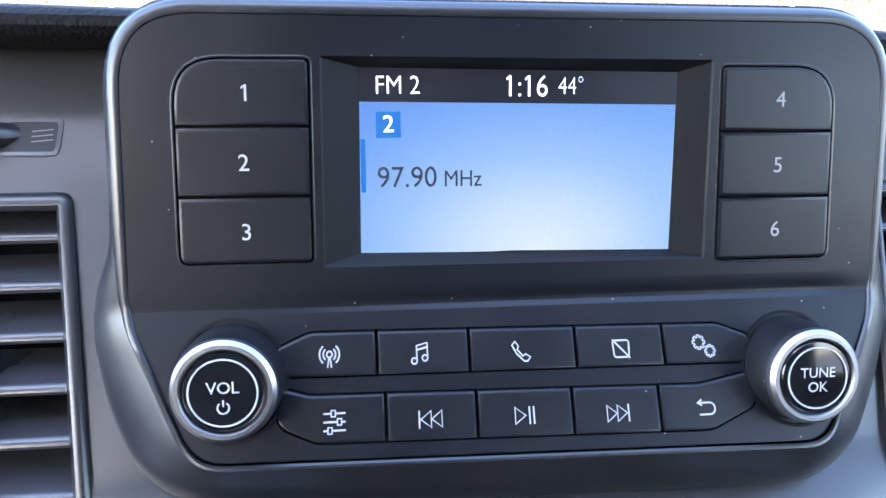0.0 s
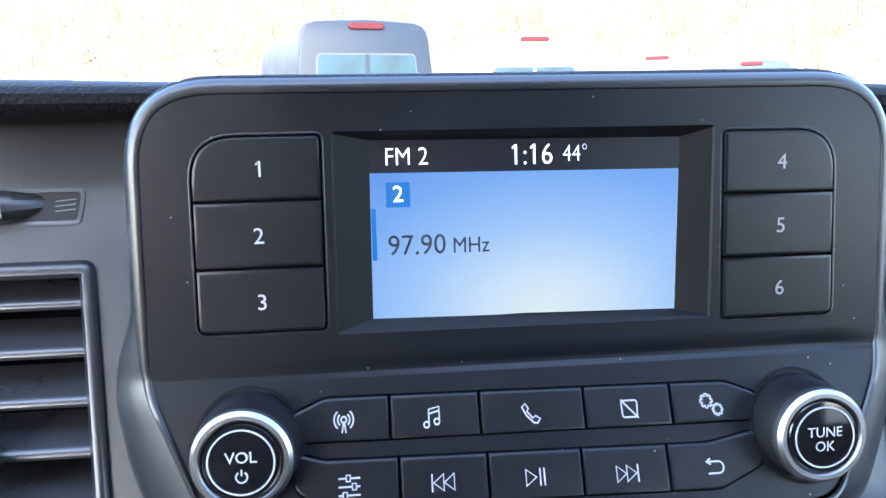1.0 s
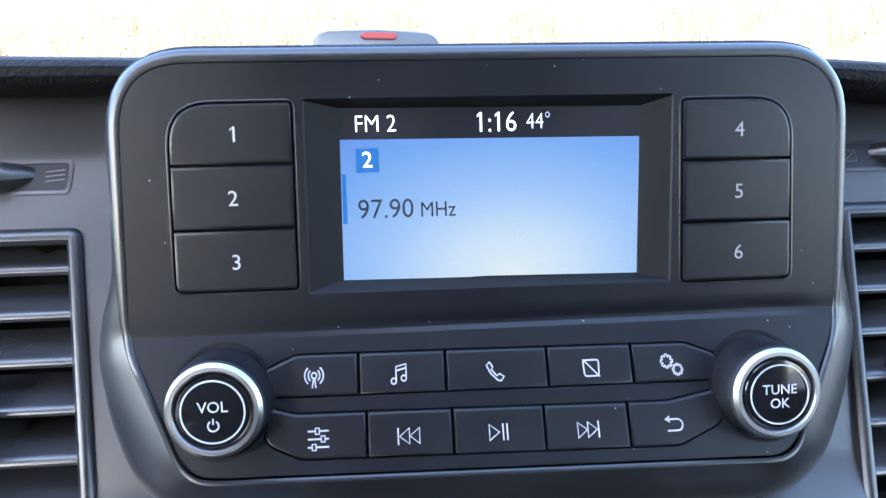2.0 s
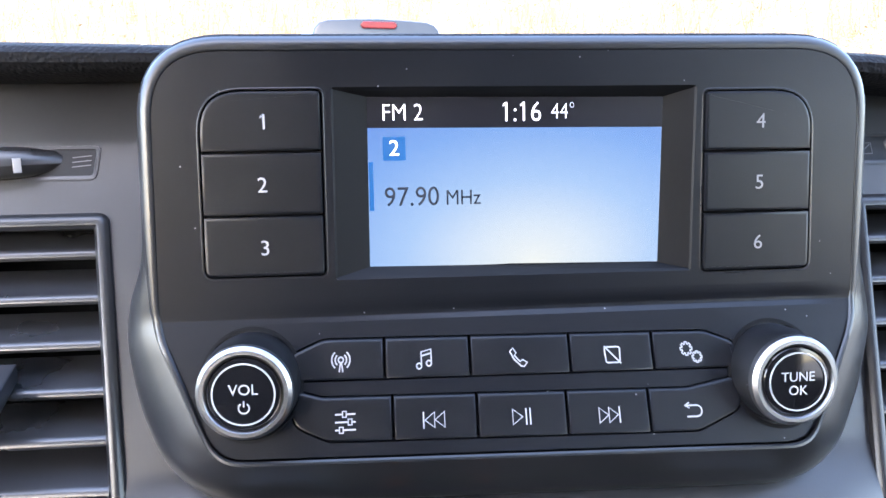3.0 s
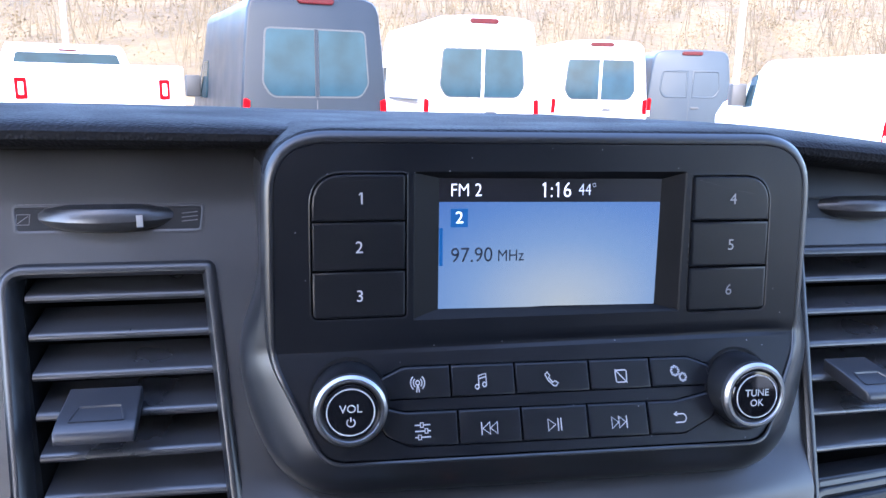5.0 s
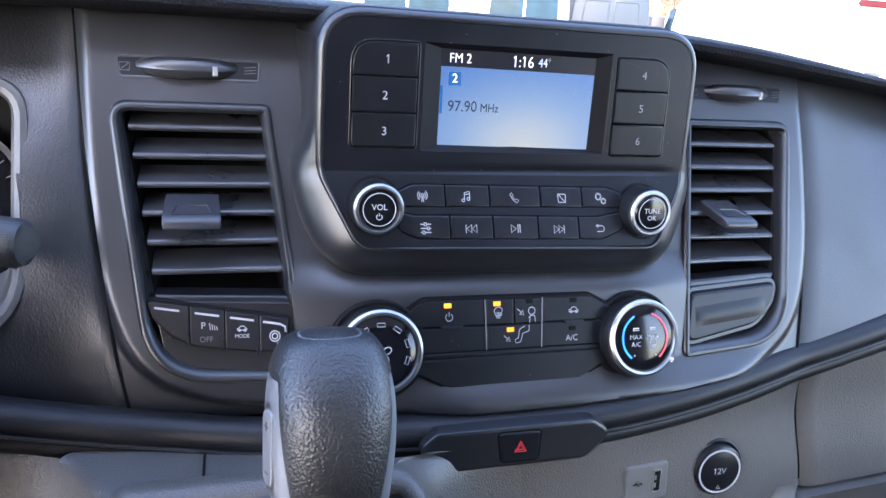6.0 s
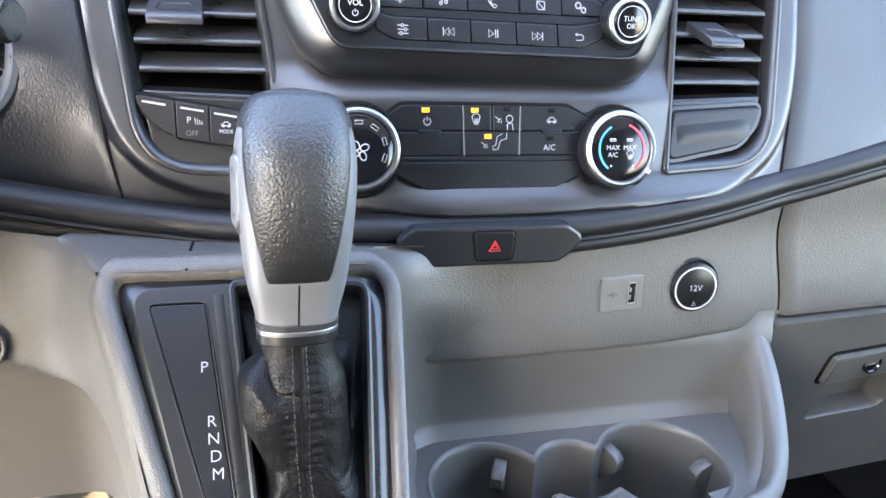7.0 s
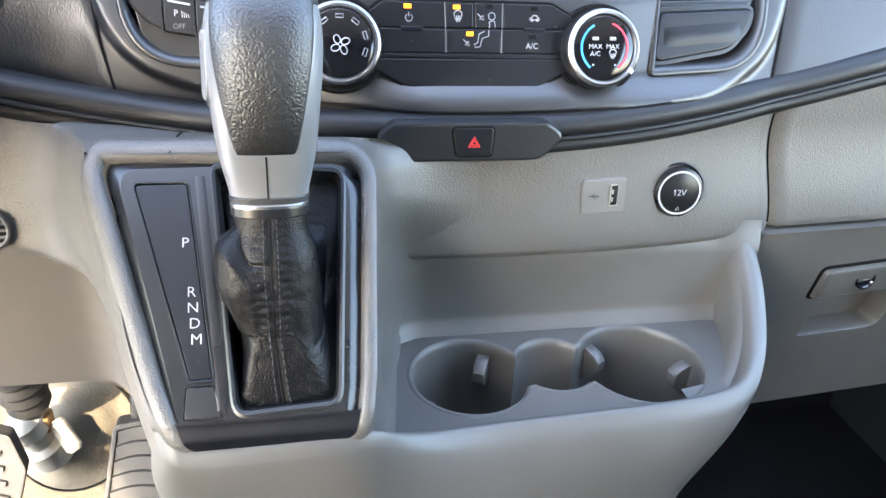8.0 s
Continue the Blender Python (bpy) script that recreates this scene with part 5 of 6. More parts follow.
# ---- gear console ----
con = thing("gear_console", (-0.09, 0.06, 1.20), "black gear selector surround set in the grey console", "gear console")
GOUT = rounded([(-0.1640, 0.1175), (-0.1300, 0.0300), (-0.1235, 0.0165), (-0.0350, 0.0165), (-0.0325, 0.0250), (-0.0255, 0.1000), (-0.0330, 0.1165)], [0.008, 0.02, 0.001, 0.001, 0.012, 0.012, 0.008], 6)
GPL = rounded([(-0.1460, 0.1060), (-0.1170, 0.0315), (-0.1060, 0.0315), (-0.1190, 0.1060)], [0.002, 0.001, 0.001, 0.002], 3)
GATE = rounded([(-0.1060, 0.1120), (-0.0375, 0.1095), (-0.0455, 0.0205), (-0.0955, 0.0190)], [0.003, 0.006, 0.006, 0.006], 5)
GST = rounded([(-0.1190, 0.0295), (-0.1060, 0.0295), (-0.1015, 0.0180), (-0.1200, 0.0180)], 0.001, 3)
GIN = rounded([(-0.1545, 0.1115), (-0.1262, 0.0310), (-0.1218, 0.0168), (-0.0425, 0.0168), (-0.0410, 0.0250), (-0.0345, 0.0990), (-0.0385, 0.1130)], [0.008, 0.02, 0.001, 0.001, 0.012, 0.012, 0.008], 6)
GIN = [(a[0], max(a[1], 0.0168)) for a in GIN]
part("surround", holed(GIN, [GPL, GATE, GST], gear, -0.004, 0.0), M_BEZEL, con, smooth=False)
chamfer = [[gear(a[0] + (b[0] - a[0]) * k, a[1] + (b[1] - a[1]) * k, d) for a, b in zip(GOUT, GIN)] for k, d in ((-0.15, -0.0110), (-0.03, -0.0075), (0.0, -0.0062), (0.12, -0.0046), (0.55, -0.0018), (0.85, -0.0004), (0.95, 0.0), (1.0, 0.0))]
part("surround_chamfer", loft(bmesh.new(), chamfer, True), M_BEZEL, con, "rounded chamfer round the plate")
rib = [Vector((-0.1128, 0.1085)), Vector((-0.1010, 0.0205))]
part("dividing_rib", loft(bmesh.new(), [[gear(rib[0].x + (rib[1].x - rib[0].x) * t + w, rib[0].y + (rib[1].y - rib[0].y) * t, h) for w, h in ((-0.0034, -0.0003), (-0.0022, 0.0001), (-0.0008, 0.0003), (0.0008, 0.0003), (0.0022, 0.0001), (0.0034, -0.0003))] for t in (0.0, 0.02, 0.25, 0.5, 0.75, 0.98, 1.0)], True, True, True), M_BEZEL, con)
part("gate_rim", sweep(GATE, gear, [(0.0022, -0.001), (0.0020, 0.0008), (0.0008, 0.0016), (-0.0006, 0.0012), (-0.0016, -0.002), (-0.0022, -0.012)]), M_RIM, con)
part("backing", plate(offset(GOUT, -0.004), gear, -0.050, -0.046, 0.001), M_GAP, con)
part("gate_wall", loft(bmesh.new(), [[gear(x, y, d) for x, y in offset(GATE, o)] for o, d in ((-0.0020, -0.010), (-0.0022, -0.025), (-0.0030, -0.046))], True), M_GAP, con)
selector = part("selector_plate", plate(offset(GPL, -0.0005), gear, -0.004, -0.0004, 0.0003), M_KEY, con)
part("stub_plate", plate(offset(GST, -0.0004), gear, -0.004, -0.0002, 0.0004), M_RIM, con, smooth=False)
for ch, x, y in (("P", -0.1198, 0.0822), ("R", -0.1166, 0.0634), ("N", -0.1158, 0.0576), ("D", -0.1149, 0.0518), ("M", -0.1140, 0.0460)):
    part("letter", letters(ch, 0.0054, lambda a, b, d: gear(a, y + b * 0.72, d), x, 0.0, -0.0004, bold=-0.012), M_WHITE, selector)
part("plate_edge", sweep(GPL, gear, [(0.0012, -0.0010), (0.0009, 0.0003), (0.0003, 0.0004), (-0.0001, 0.0001), (-0.0002, -0.0020)]), M_KEY, con)
# black upright foot of the surround


def skirt(u, v):
    s_ = 0.0172 - 0.0100 * v
    inset = 0.0055 * v + 0.003 * max(0, (v - 0.7) / 0.3) ** 2
    return gear_fold(-0.1237 + inset + (0.0885 - inset - 0.0035 * v - 0.003 * max(0, (v - 0.7) / 0.3) ** 2) * u, s_, 0.0004)


part("skirt", grid(40, 20, skirt), M_KEY, con)

# grey housing round the surround: a rolled edge that falls away to the tray and the panels
EDGE = rounded([(-0.1675, 0.1120), (-0.1340, 0.0300), (-0.1262, 0.0160), (-0.1195, 0.0055), (-0.0370, 0.0055), (-0.0318, 0.0160), (-0.0290, 0.0300), (-0.0220, 0.1100), (-0.0300, 0.1195), (-0.1650, 0.1205)], [0.008, 0.02, 0.006, 0.004, 0.004, 0.006, 0.02, 0.012, 0.012, 0.008], 8)


EDGE = resample(EDGE, 240)
ROLL = [(-0.0050, -0.0040), (-0.0040, -0.0014), (-0.0026, -0.0002), (-0.0006, 0.0003), (0.0014, 0.0), (0.0032, -0.0010)]
FALL = [(-0.002, -0.020, 0.035, 1.2260), (0.004, -0.016, 0.041, 1.1990), (0.020, -0.010, 0.055, 1.1985), (0.050, -0.001, 0.120, 1.1985), (0.066, 0.004, 0.150, 1.2050), (0.076, 0.006, 0.1500, 1.2350), (0.083, 0.014, 0.1480, 1.2600), (0.089, 0.036, 0.1465, 1.2740), (0.097, 0.058, 0.1485, 1.2980), (0.106, 0.062, 0.1520, 1.3200), (0.114, 0.055, 0.1545, 1.3330), (0.121, 0.020, 0.1560, 1.3420)]
loops = [[gear_fold(x, s_, d) for x, s_ in offset(EDGE, o)] for o, d in ROLL]
fall = [[] for _ in range(14)]
outer = offset(EDGE, 0.001)
for i, (x, s_) in enumerate(EDGE):
    nx, ns = (outer[i][0] - x) * 1000, (outer[i][1] - s_) * 1000
    a, a0 = loops[-1][i], loops[-2][i]
    right = smooth01(0.55, 0.95, nx) if s_ < 0.10 else smooth01(0.02, 0.45, nx)
    under = smooth01(0.55, 0.95, -ns)
    deep = gear_fold(x + nx * 0.0085, s_ + ns * 0.0085 * (1 - under), -0.0105)
    er = Vector([curve([(r[0], r[c]) for r in FALL], s_) for c in (1, 2, 3)])
    kk = smooth01(0.066, 0.092, s_)
    er.y += (lower_y(er.x, max(er.z, 1.262)) + 0.0004 - er.y) * smooth01(0.086, 0.096, s_)
    wy, wz = 0.55 + 0.45 * kk, 0.92 - 0.42 * kk
    cr = Vector((a.x + 0.006, a.y + (er.y - a.y) * wy, a.z + (er.z - a.z) * wz))
    eu, cu_ = a + Vector((0, 0.0030, -0.012)), a + Vector((0, -0.0008, -0.005))
    e = deep.lerp(er, right).lerp(eu, under)
    c = (a + (a - a0) * 1.2).lerp(cr, right).lerp(cu_, under)
    for k in range(14):
        t = (k + 1) / 14
        fall[k].append(a * (1 - t) ** 2 + c * 2 * t * (1 - t) + e * t * t)
part("console_edge", loft(bmesh.new(), loops + fall, True), M_GREY, con, "grained grey raised edge")

# ---- gear lever ----
lev = thing("gear_lever", (-0.075, 0.06, 1.30), "silver and black leather automatic gear lever with a stitched leather boot", "gear lever")
K0, K1 = Vector((-0.0755, 0.0720, 1.3430)), Vector((-0.0735, 0.0950, 1.4480))
kax = (K1 - K0).normalized()
ku = Vector((1, 0, 0))
kv = kax.cross(ku).normalized()          # towards the dashboard
if kv.y < 0:
    kv = -kv


def knob_point(t, a, grow=0.0):
    """The grip of the lever: t from the collar to the top, a round it (0: right, 270: towards the driver)."""
    w = flow([(0, 0.0185), (0.06, 0.0195), (0.2, 0.0225), (0.4, 0.0248), (0.6, 0.0265), (0.75, 0.0264), (0.86, 0.0242), (0.94, 0.0205), (0.98, 0.0145), (1.0, 0.0001)], t)
    dp = flow([(0, 0.0160), (0.06, 0.0165), (0.2, 0.0200), (0.4, 0.0245), (0.6, 0.0275), (0.75, 0.0280), (0.86, 0.0250), (0.94, 0.0195), (0.98, 0.013), (1.0, 0.0001)], t)
    lean = -0.010 * math.sin(math.pi * min(1, t * 1.1)) * 0.8
    c, s = math.cos(a), math.sin(a)
    e = 0.78
    x = math.copysign(abs(c) ** e, c) * (w + grow)
    v = math.copysign(abs(s) ** e, s) * (dp + grow)
    return K0 + kax * (0.1065 * t) + ku * x + kv * (v + lean)


def knob_bm(t0, t1, rows, grow, a0=0, a1=360, cols=64):
    closed = a1 - a0 == 360
    loops = []
    for j in range(rows + 1):
        t = t0 + (t1 - t0) * j / rows
        loops.append([knob_point(t, radians(a0 + (a1 - a0) * i / cols), grow) for i in range(cols if closed else cols + 1)])
    return loft(bmesh.new(), loops, closed, closed, False)


part("grip", knob_bm(0.0, 1.0, 60, 0.0), M_SILVER, lev, "silver painted grip")


def pad_sheet(front):
    def f(u, v):
        t = (0.215 + 0.640 * v) if front else (0.10 + 0.85 * v)
        half = curve([(0.215, 28), (0.25, 33), (0.4, 42), (0.6, 50), (0.8, 58), (0.95, 80)], t)
        if not front:
            half = 60
        a = radians((270 if front else 90) + half * (2 * u - 1))
        e = min(u, 1 - u, v * 1.3 if front else v, 1)
        return knob_point(t, a, 0.0010 * smooth01(-0.01, 0.06, e) - 0.0004)
    return f


part("leather_pad", grid(44, 54, pad_sheet(True)), M_LEATHER, lev, "black grained leather pad")
part("top_cap", loft(bmesh.new(), [[knob_point(t, radians(360 * i / 64), g) for i in range(64)] for t, g in [(0.842, -0.0006), (0.845, 0.0003)] + [(0.85 + 0.15 * j / 12, 0.0006) for j in range(13)]], True, False, True), M_LEATHER, lev)
part("front_seam", tube([knob_point(t, radians(270), 0.0001) for t in (0.0, 0.05, 0.1, 0.15, 0.2, 0.215)], 0.0004, 6), M_GAP, lev)
# side rocker
rn = (ku * -0.96 - kv * 0.28).normalized()
rt = (ku * -0.28 + kv * 0.96).normalized()
rk = lambda a, b, d: K0 + kax * (0.062 + b) + kv * -0.006 + rn * (0.0250 + d) + rt * (a - 0.002)
part("rocker_base", plate(rounded([(-0.0075, 0.020), (0.0075, 0.020), (0.0075, -0.018), (-0.0075, -0.018)], 0.0075), rk, -0.006, 0.0020, 0.0016), M_CHROME, lev, "bright silver rocker surround")
rocker = part("rocker_button", plate(rounded([(-0.0055, 0.0165), (0.0055, 0.0165), (0.0055, -0.0145), (-0.0055, -0.0145)], 0.005), rk, 0.0, 0.0034, 0.0012), M_SILVER, lev, "silver shift rocker")
part("symbols", stroke([[(-0.0018, 0.010), (0.0018, 0.010)], [(0, 0.0082), (0, 0.0118)], [(-0.0018, -0.009), (0.0018, -0.009)]], rk, 0.0006, 0.0035), M_BEZEL, rocker)
part("collar", loft(bmesh.new(), [[K0 + kax * h + ku * math.copysign(abs(math.cos(radians(6 * i))) ** 0.75, math.cos(radians(6 * i))) * (0.0182 + g) + kv * math.copysign(abs(math.sin(radians(6 * i))) ** 0.75, math.sin(radians(6 * i))) * (0.0158 + g) for i in range(60)] for h, g in ((-0.0036, 0.0), (-0.0034, 0.0007), (-0.0018, 0.0008), (-0.0012, 0.0004), (-0.0010, -0.001))], True), M_CHROME, lev, "thin chrome collar")

def collar_ring(rows):
    sq = lambda w: math.copysign(abs(w) ** 0.75, w)
    return loft(bmesh.new(), [[K0 + kax * h + ku * sq(math.cos(radians(6 * i))) * (0.0182 + g) + kv * sq(math.sin(radians(6 * i))) * (0.0158 + g) for i in range(60)] for h, g in rows], True)


part("collar_band", collar_ring(((-0.0032, 0.0002), (-0.0034, 0.0006), (-0.0075, 0.0006), (-0.0080, 0.0002), (-0.0080, -0.001))), M_BEZEL, lev, "black band under the collar")
part("collar_gasket", collar_ring(((-0.0012, 0.0002), (-0.0010, 0.0008), (0.0016, 0.0012), (0.0022, 0.0009), (0.0024, -0.001))), M_STUB, lev, "black grained gasket")

# the boot: from the collar down to the gate, in folds
gate_in = offset(GATE, -0.0012)
gc = Vector((-0.0725, 0.065))


def gate_ray(a):
    d = Vector((math.cos(a), math.sin(a)))
    best = 0.02
    for i in range(len(gate_in)):
        p, q = Vector(gate_in[i - 1]), Vector(gate_in[i])
        e = q - p
        den = d.x * e.y - d.y * e.x
        if abs(den) < 1e-12:
            continue
        w = p - gc
        t = (w.x * e.y - w.y * e.x) / den
        s = (w.x * d.y - w.y * d.x) / den
        if t > 0 and -1e-6 <= s <= 1 + 1e-6:
            best = t
    return gc + d * best


def boot_point(u, v):
    a = 2 * math.pi * u
    c, s = math.cos(a), math.sin(a)
    top = K0 - kax * 0.003 + ku * math.copysign(abs(c) ** 0.75, c) * 0.0178 + kv * math.copysign(abs(s) ** 0.75, s) * 0.0155
    g = gate_ray(a)
    low = gear(g.x, g.y, -0.006 - 0.026 * smooth01(0.030, 0.062, g.y + 0.25 * max(0, -0.062 - g.x)) * (1 - 0.75 * smooth01(0.0, 0.5, c)) * (1 - 0.6 * smooth01(0.3, 0.8, s)))
    # the sleeve hangs from the collar, then the leather spreads to the gate; at the back it is drawn out like a tent
    back_ = smooth01(0.15, 0.8, s)
    slim = 1 - 0.08 * smooth01(0.35, 0.6, v)
    axis_ = K0 - kax * 0.003
    fall_ = min(v, 0.60) + 0.10 * smooth01(0.60, 1.0, v)
    mid = axis_ + (top - axis_) * slim - Vector((0, 0.33, 0.944)) * (0.103 * fall_) + (ku * c * 0.004 + kv * s * 0.003) * smooth01(0.10, 0.25, v) * (1 - 0.8 * smooth01(0.3, 0.7, v))
    start = 0.60 - 0.40 * smooth01(0.25, 0.85, c) * (1 - back_) - 0.48 * back_
    p = mid.lerp(low, smooth01(start, 1.0, v) ** (1.0 - 0.25 * back_))
    near = 1 - smooth01(0.72, 0.95, v)
    left_ = smooth01(-0.10, 0.45, -c) * (1 - back_)
    onset = 0.27 - 0.17 * smooth01(0.3, 1.0, -c)         # the sleeve sags over itself on the driver's side
    fold = (0.0016 + 0.0048 * smooth01(0.2, 1.0, -c)) * smooth01(onset, onset + 0.09, v) * (1 - smooth01(0.34, 0.66, v)) * left_
    fold -= 0.0017 * math.exp(-((v - onset + 0.004) / 0.013) ** 2) * left_
    fold += 0.0005 * noise.noise(Vector((c * 1.6, s * 1.6, v * 5.0))) * smooth01(0.1, 0.35, v) * near
    # puckers along the two rows of stitches
    off = abs(u - 0.75)
    fold -= 0.0004 * math.exp(-(off / 0.004) ** 2)
    fold -= 0.00050 * max(0, math.sin(2 * math.pi * v * 24)) * math.exp(-((off - 0.034) / 0.022) ** 2) * smooth01(0.05, 0.15, v) * (1 - smooth01(0.55, 0.68, v))
    fold += 0.00045 * noise.noise(Vector((c * 6, s * 6, v * 22))) * smooth01(0.1, 0.3, v)
    return p + (ku * c + kv * s) * fold


part("boot", grid(160, 150, lambda u, v: boot_point(u, v)), M_BOOT, lev, "black leather boot in folds")
for du in (-0.016, 0.016):
    th = bmesh.new()
    for k in range(30):
        v0, v1 = 0.02 + k * 0.0315, 0.02 + k * 0.0315 + 0.020
        pts = []
        for v in (v0, v1):
            p = boot_point(0.75 + du * (1 - 0.3 * v), v)
            q = boot_point(0.75 + du * (1 - 0.3 * v) + 0.01, v) - p
            r = boot_point(0.75 + du * (1 - 0.3 * v), v + 0.01) - p
            nrm = q.cross(r).normalized()
            nrm = nrm if nrm.y < 0.3 else -nrm
            pts.append(p + nrm * 0.0003)
        tube(pts, 0.00024, 5, th)
    part("stitching", th, M_THREAD, lev, "grey stitching")
part("boot_seam", tube([boot_point(0.75, 0.01 + 0.97 * k / 60) for k in range(61)], 0.0006, 6), M_GAP, lev)

# ---- centre console with cup holders ----
bin_ = thing("cup_holder_console", (0.08, 0.08, 0.70), "dark grey plastic console tray with two cup holders", "console")
CUPS = [(0.0430, 0.1010, 0.0385), (0.1020, 0.1060, 0.0275), (0.1625, 0.1020, 0.0430)]
TZ = 1.2000


def cup_edge(x, up):
    ys = [cy + (1 if up else -1) * math.sqrt(max(0, r * r - (x - cx) ** 2)) for cx, cy, r in CUPS if abs(x - cx) <= r]
    return (max(ys) if up else min(ys)) if ys else 0.1


xs = [0.0045 + 0.201 * (0.5 - 0.5 * math.cos(math.pi * k / 70)) for k in range(71)]
CUP = [(x, cup_edge(x, True)) for x in xs] + [(x, max(cup_edge(x, False), 0.0515 + 0.0035 * math.cos((x - 0.09) * 60))) for x in xs[-2:0:-1]]
TRAY = rounded([(0.0000, 0.1530), (0.2440, 0.1530), (0.2420, 0.1200), (0.2250, 0.0780), (0.2050, 0.0560), (0.1500, 0.0480), (-0.0200, 0.0330)], [0.012, 0.016, 0.03, 0.03, 0.02, 0.02, 0.004], 5)
tray_s = lambda x, y, d: Vector((x, y, TZ + d))
part("tray", holed(TRAY, [CUP], tray_s, -0.004, 0.0), M_GREYS, bin_, smooth=False)
part("cup_rim", sweep(CUP, tray_s, [(0.0032, -0.001), (0.0028, 0.0003), (0.0014, 0.0005), (0.0, -0.0002), (-0.0010, -0.0018), (-0.0014, -0.0045), (-0.0014, -0.009), (0.0010, -0.009)]), M_GREYS, bin_)
part("cup_wall", loft(bmesh.new(), [[tray_s(x, y, d) for x, y in offset(CUP, o)] for o, d in ((-0.0005, -0.003), (-0.0015, -0.02), (-0.0025, -0.05), (-0.0045, -0.072), (-0.010, -0.075))], True, False, True), M_GREYS, bin_)
for (cx, cy, r), angs in zip((CUPS[0], CUPS[2]), ((62, 205), (125, 10))):
    for a in angs:
        t = radians(a)
        px, py = cx + (r - 0.003) * math.cos(t), cy + (r - 0.003) * math.sin(t)
        ex, ey = Vector((-math.sin(t), math.cos(t), 0)), Vector((-math.cos(t), -math.sin(t), 0))
        bm = bmesh.new()
        rows = []
        for h, dep, w in ((-0.010, 0.0005, 0.0042), (-0.013, 0.0075, 0.0044), (-0.017, 0.0105, 0.0046), (-0.024, 0.0105, 0.0048), (-0.032, 0.004, 0.0048), (-0.036, 0.0, 0.0048)):
            o = Vector((px, py, TZ + h))
            rows.append([o - ex * w - ey * 0.004, o - ex * w + ey * dep, o - ex * w * 0.8 + ey * (dep + 0.001), o + ex * w * 0.8 + ey * (dep + 0.001), o + ex * w + ey * dep, o + ex * w - ey * 0.004])
        part("cup_grip", loft(bm, rows, True, True, True), M_GREYS, bin_, "sprung cup grip")

# back wall and side of the tray, with rounded corners
def back_wall(u, v):
    x = -0.012 + 0.284 * u
    z = 1.274 - (1.274 - TZ) * v
    y = (0.163 - 0.005 * smooth01(0, 0.3, v) - 0.006 * v) + 0.004 * smooth01(0.05, 0.25, x) * (1 - v) - 0.004 * smooth01(0.235, 0.262, x) - 0.012 * smooth01(0.02, -0.015, x) * (0.4 + 0.6 * v)
    fillet = 0.006 * smooth01(0.88, 1.0, v)
    return Vector((x - 0.008 * v * smooth01(0.2, 0.26, x), y - fillet, z))


part("back_wall", grid(60, 20, back_wall), M_GREYS, bin_)
LIP = [(-0.1335, 0.0260, 1.2410), (-0.1275, 0.0145, 1.2350), (-0.1150, 0.0112, 1.2310), (-0.0800, 0.0108, 1.2315), (-0.0450, 0.0116, 1.2320), (-0.0280, 0.0158, 1.2300), (-0.0110, 0.0232, 1.2200), (0.0150, 0.0318, 1.2090), (0.0500, 0.0392, 1.2035), (0.1000, 0.0430, 1.2020), (0.1500, 0.0455, 1.2020), (0.1900, 0.0500, 1.2020), (0.2170, 0.0590, 1.2040), (0.2370, 0.0800, 1.2120), (0.2525, 0.1080, 1.2250), (0.2622, 0.1380, 1.2440), (0.2655, 0.1660, 1.2635)]
FOOT = [(-0.1500, 0.0720, 1.13), (-0.1340, 0.0430, 1.13), (-0.1150, 0.0260, 1.13), (-0.0900, 0.0190, 1.13), (-0.0500, 0.0140, 1.13), (-0.0300, 0.0150, 1.13), (-0.0150, 0.0170, 1.13), (0.0150, 0.0200, 1.13), (0.0500, 0.0240, 1.13), (0.0900, 0.0280, 1.13), (0.1250, 0.0320, 1.13), (0.1550, 0.0370, 1.13), (0.1750, 0.0450, 1.13), (0.1880, 0.0650, 1.13), (0.1980, 0.0950, 1.13), (0.2060, 0.1300, 1.13), (0.2150, 0.1650, 1.13)]


def front(u, v):
    a, b = along(LIP, u), along(FOOT, u)
    e = 0.004
    t = along(LIP, min(1, u + e)) - along(LIP, max(0, u - e))
    inw = Vector((-t.y, t.x, 0)).normalized()
    lipw = 0.0135 * smooth01(0.34, 0.44, u)
    if v < 0.3:                                   # the rounded lip
        k = v / 0.3
        crown = 0.0058 * math.sin(math.pi * min(1, (1 - k) * 1.15)) * smooth01(0.34, 0.46, u) * (1 - 0.6 * smooth01(0.72, 0.85, u))
        p = a + inw * lipw * (1 - k) + Vector((0, 0, crown - 0.006 * (1 - k) ** 4 - 0.0035 * k * k))
        p -= inw * 0.0025 * k * k
        tuck = 1 - smooth01(0.34, 0.44, u)
        p += (inw * 0.0045 * (1 - k) ** 2 + Vector((0, 0, 0.009 * (1 - k)))) * tuck
        return p
    if v < 0.7:
        k = (v - 0.3) / 0.4
        p0 = a - inw * 0.0025 - Vector((0, 0, 0.0035))
        p = p0.lerp(b, k)
        p -= inw * 0.006 * math.sin(math.pi * k) * (1 - k)
        return p
    k = (v - 0.7) / 0.3
    return b + Vector((0.0, 0.10 * k, -0.45 * k))


part("front_panel", grid(110, 44, front), M_GREYS, bin_, "smooth grey console front with light scuffs")
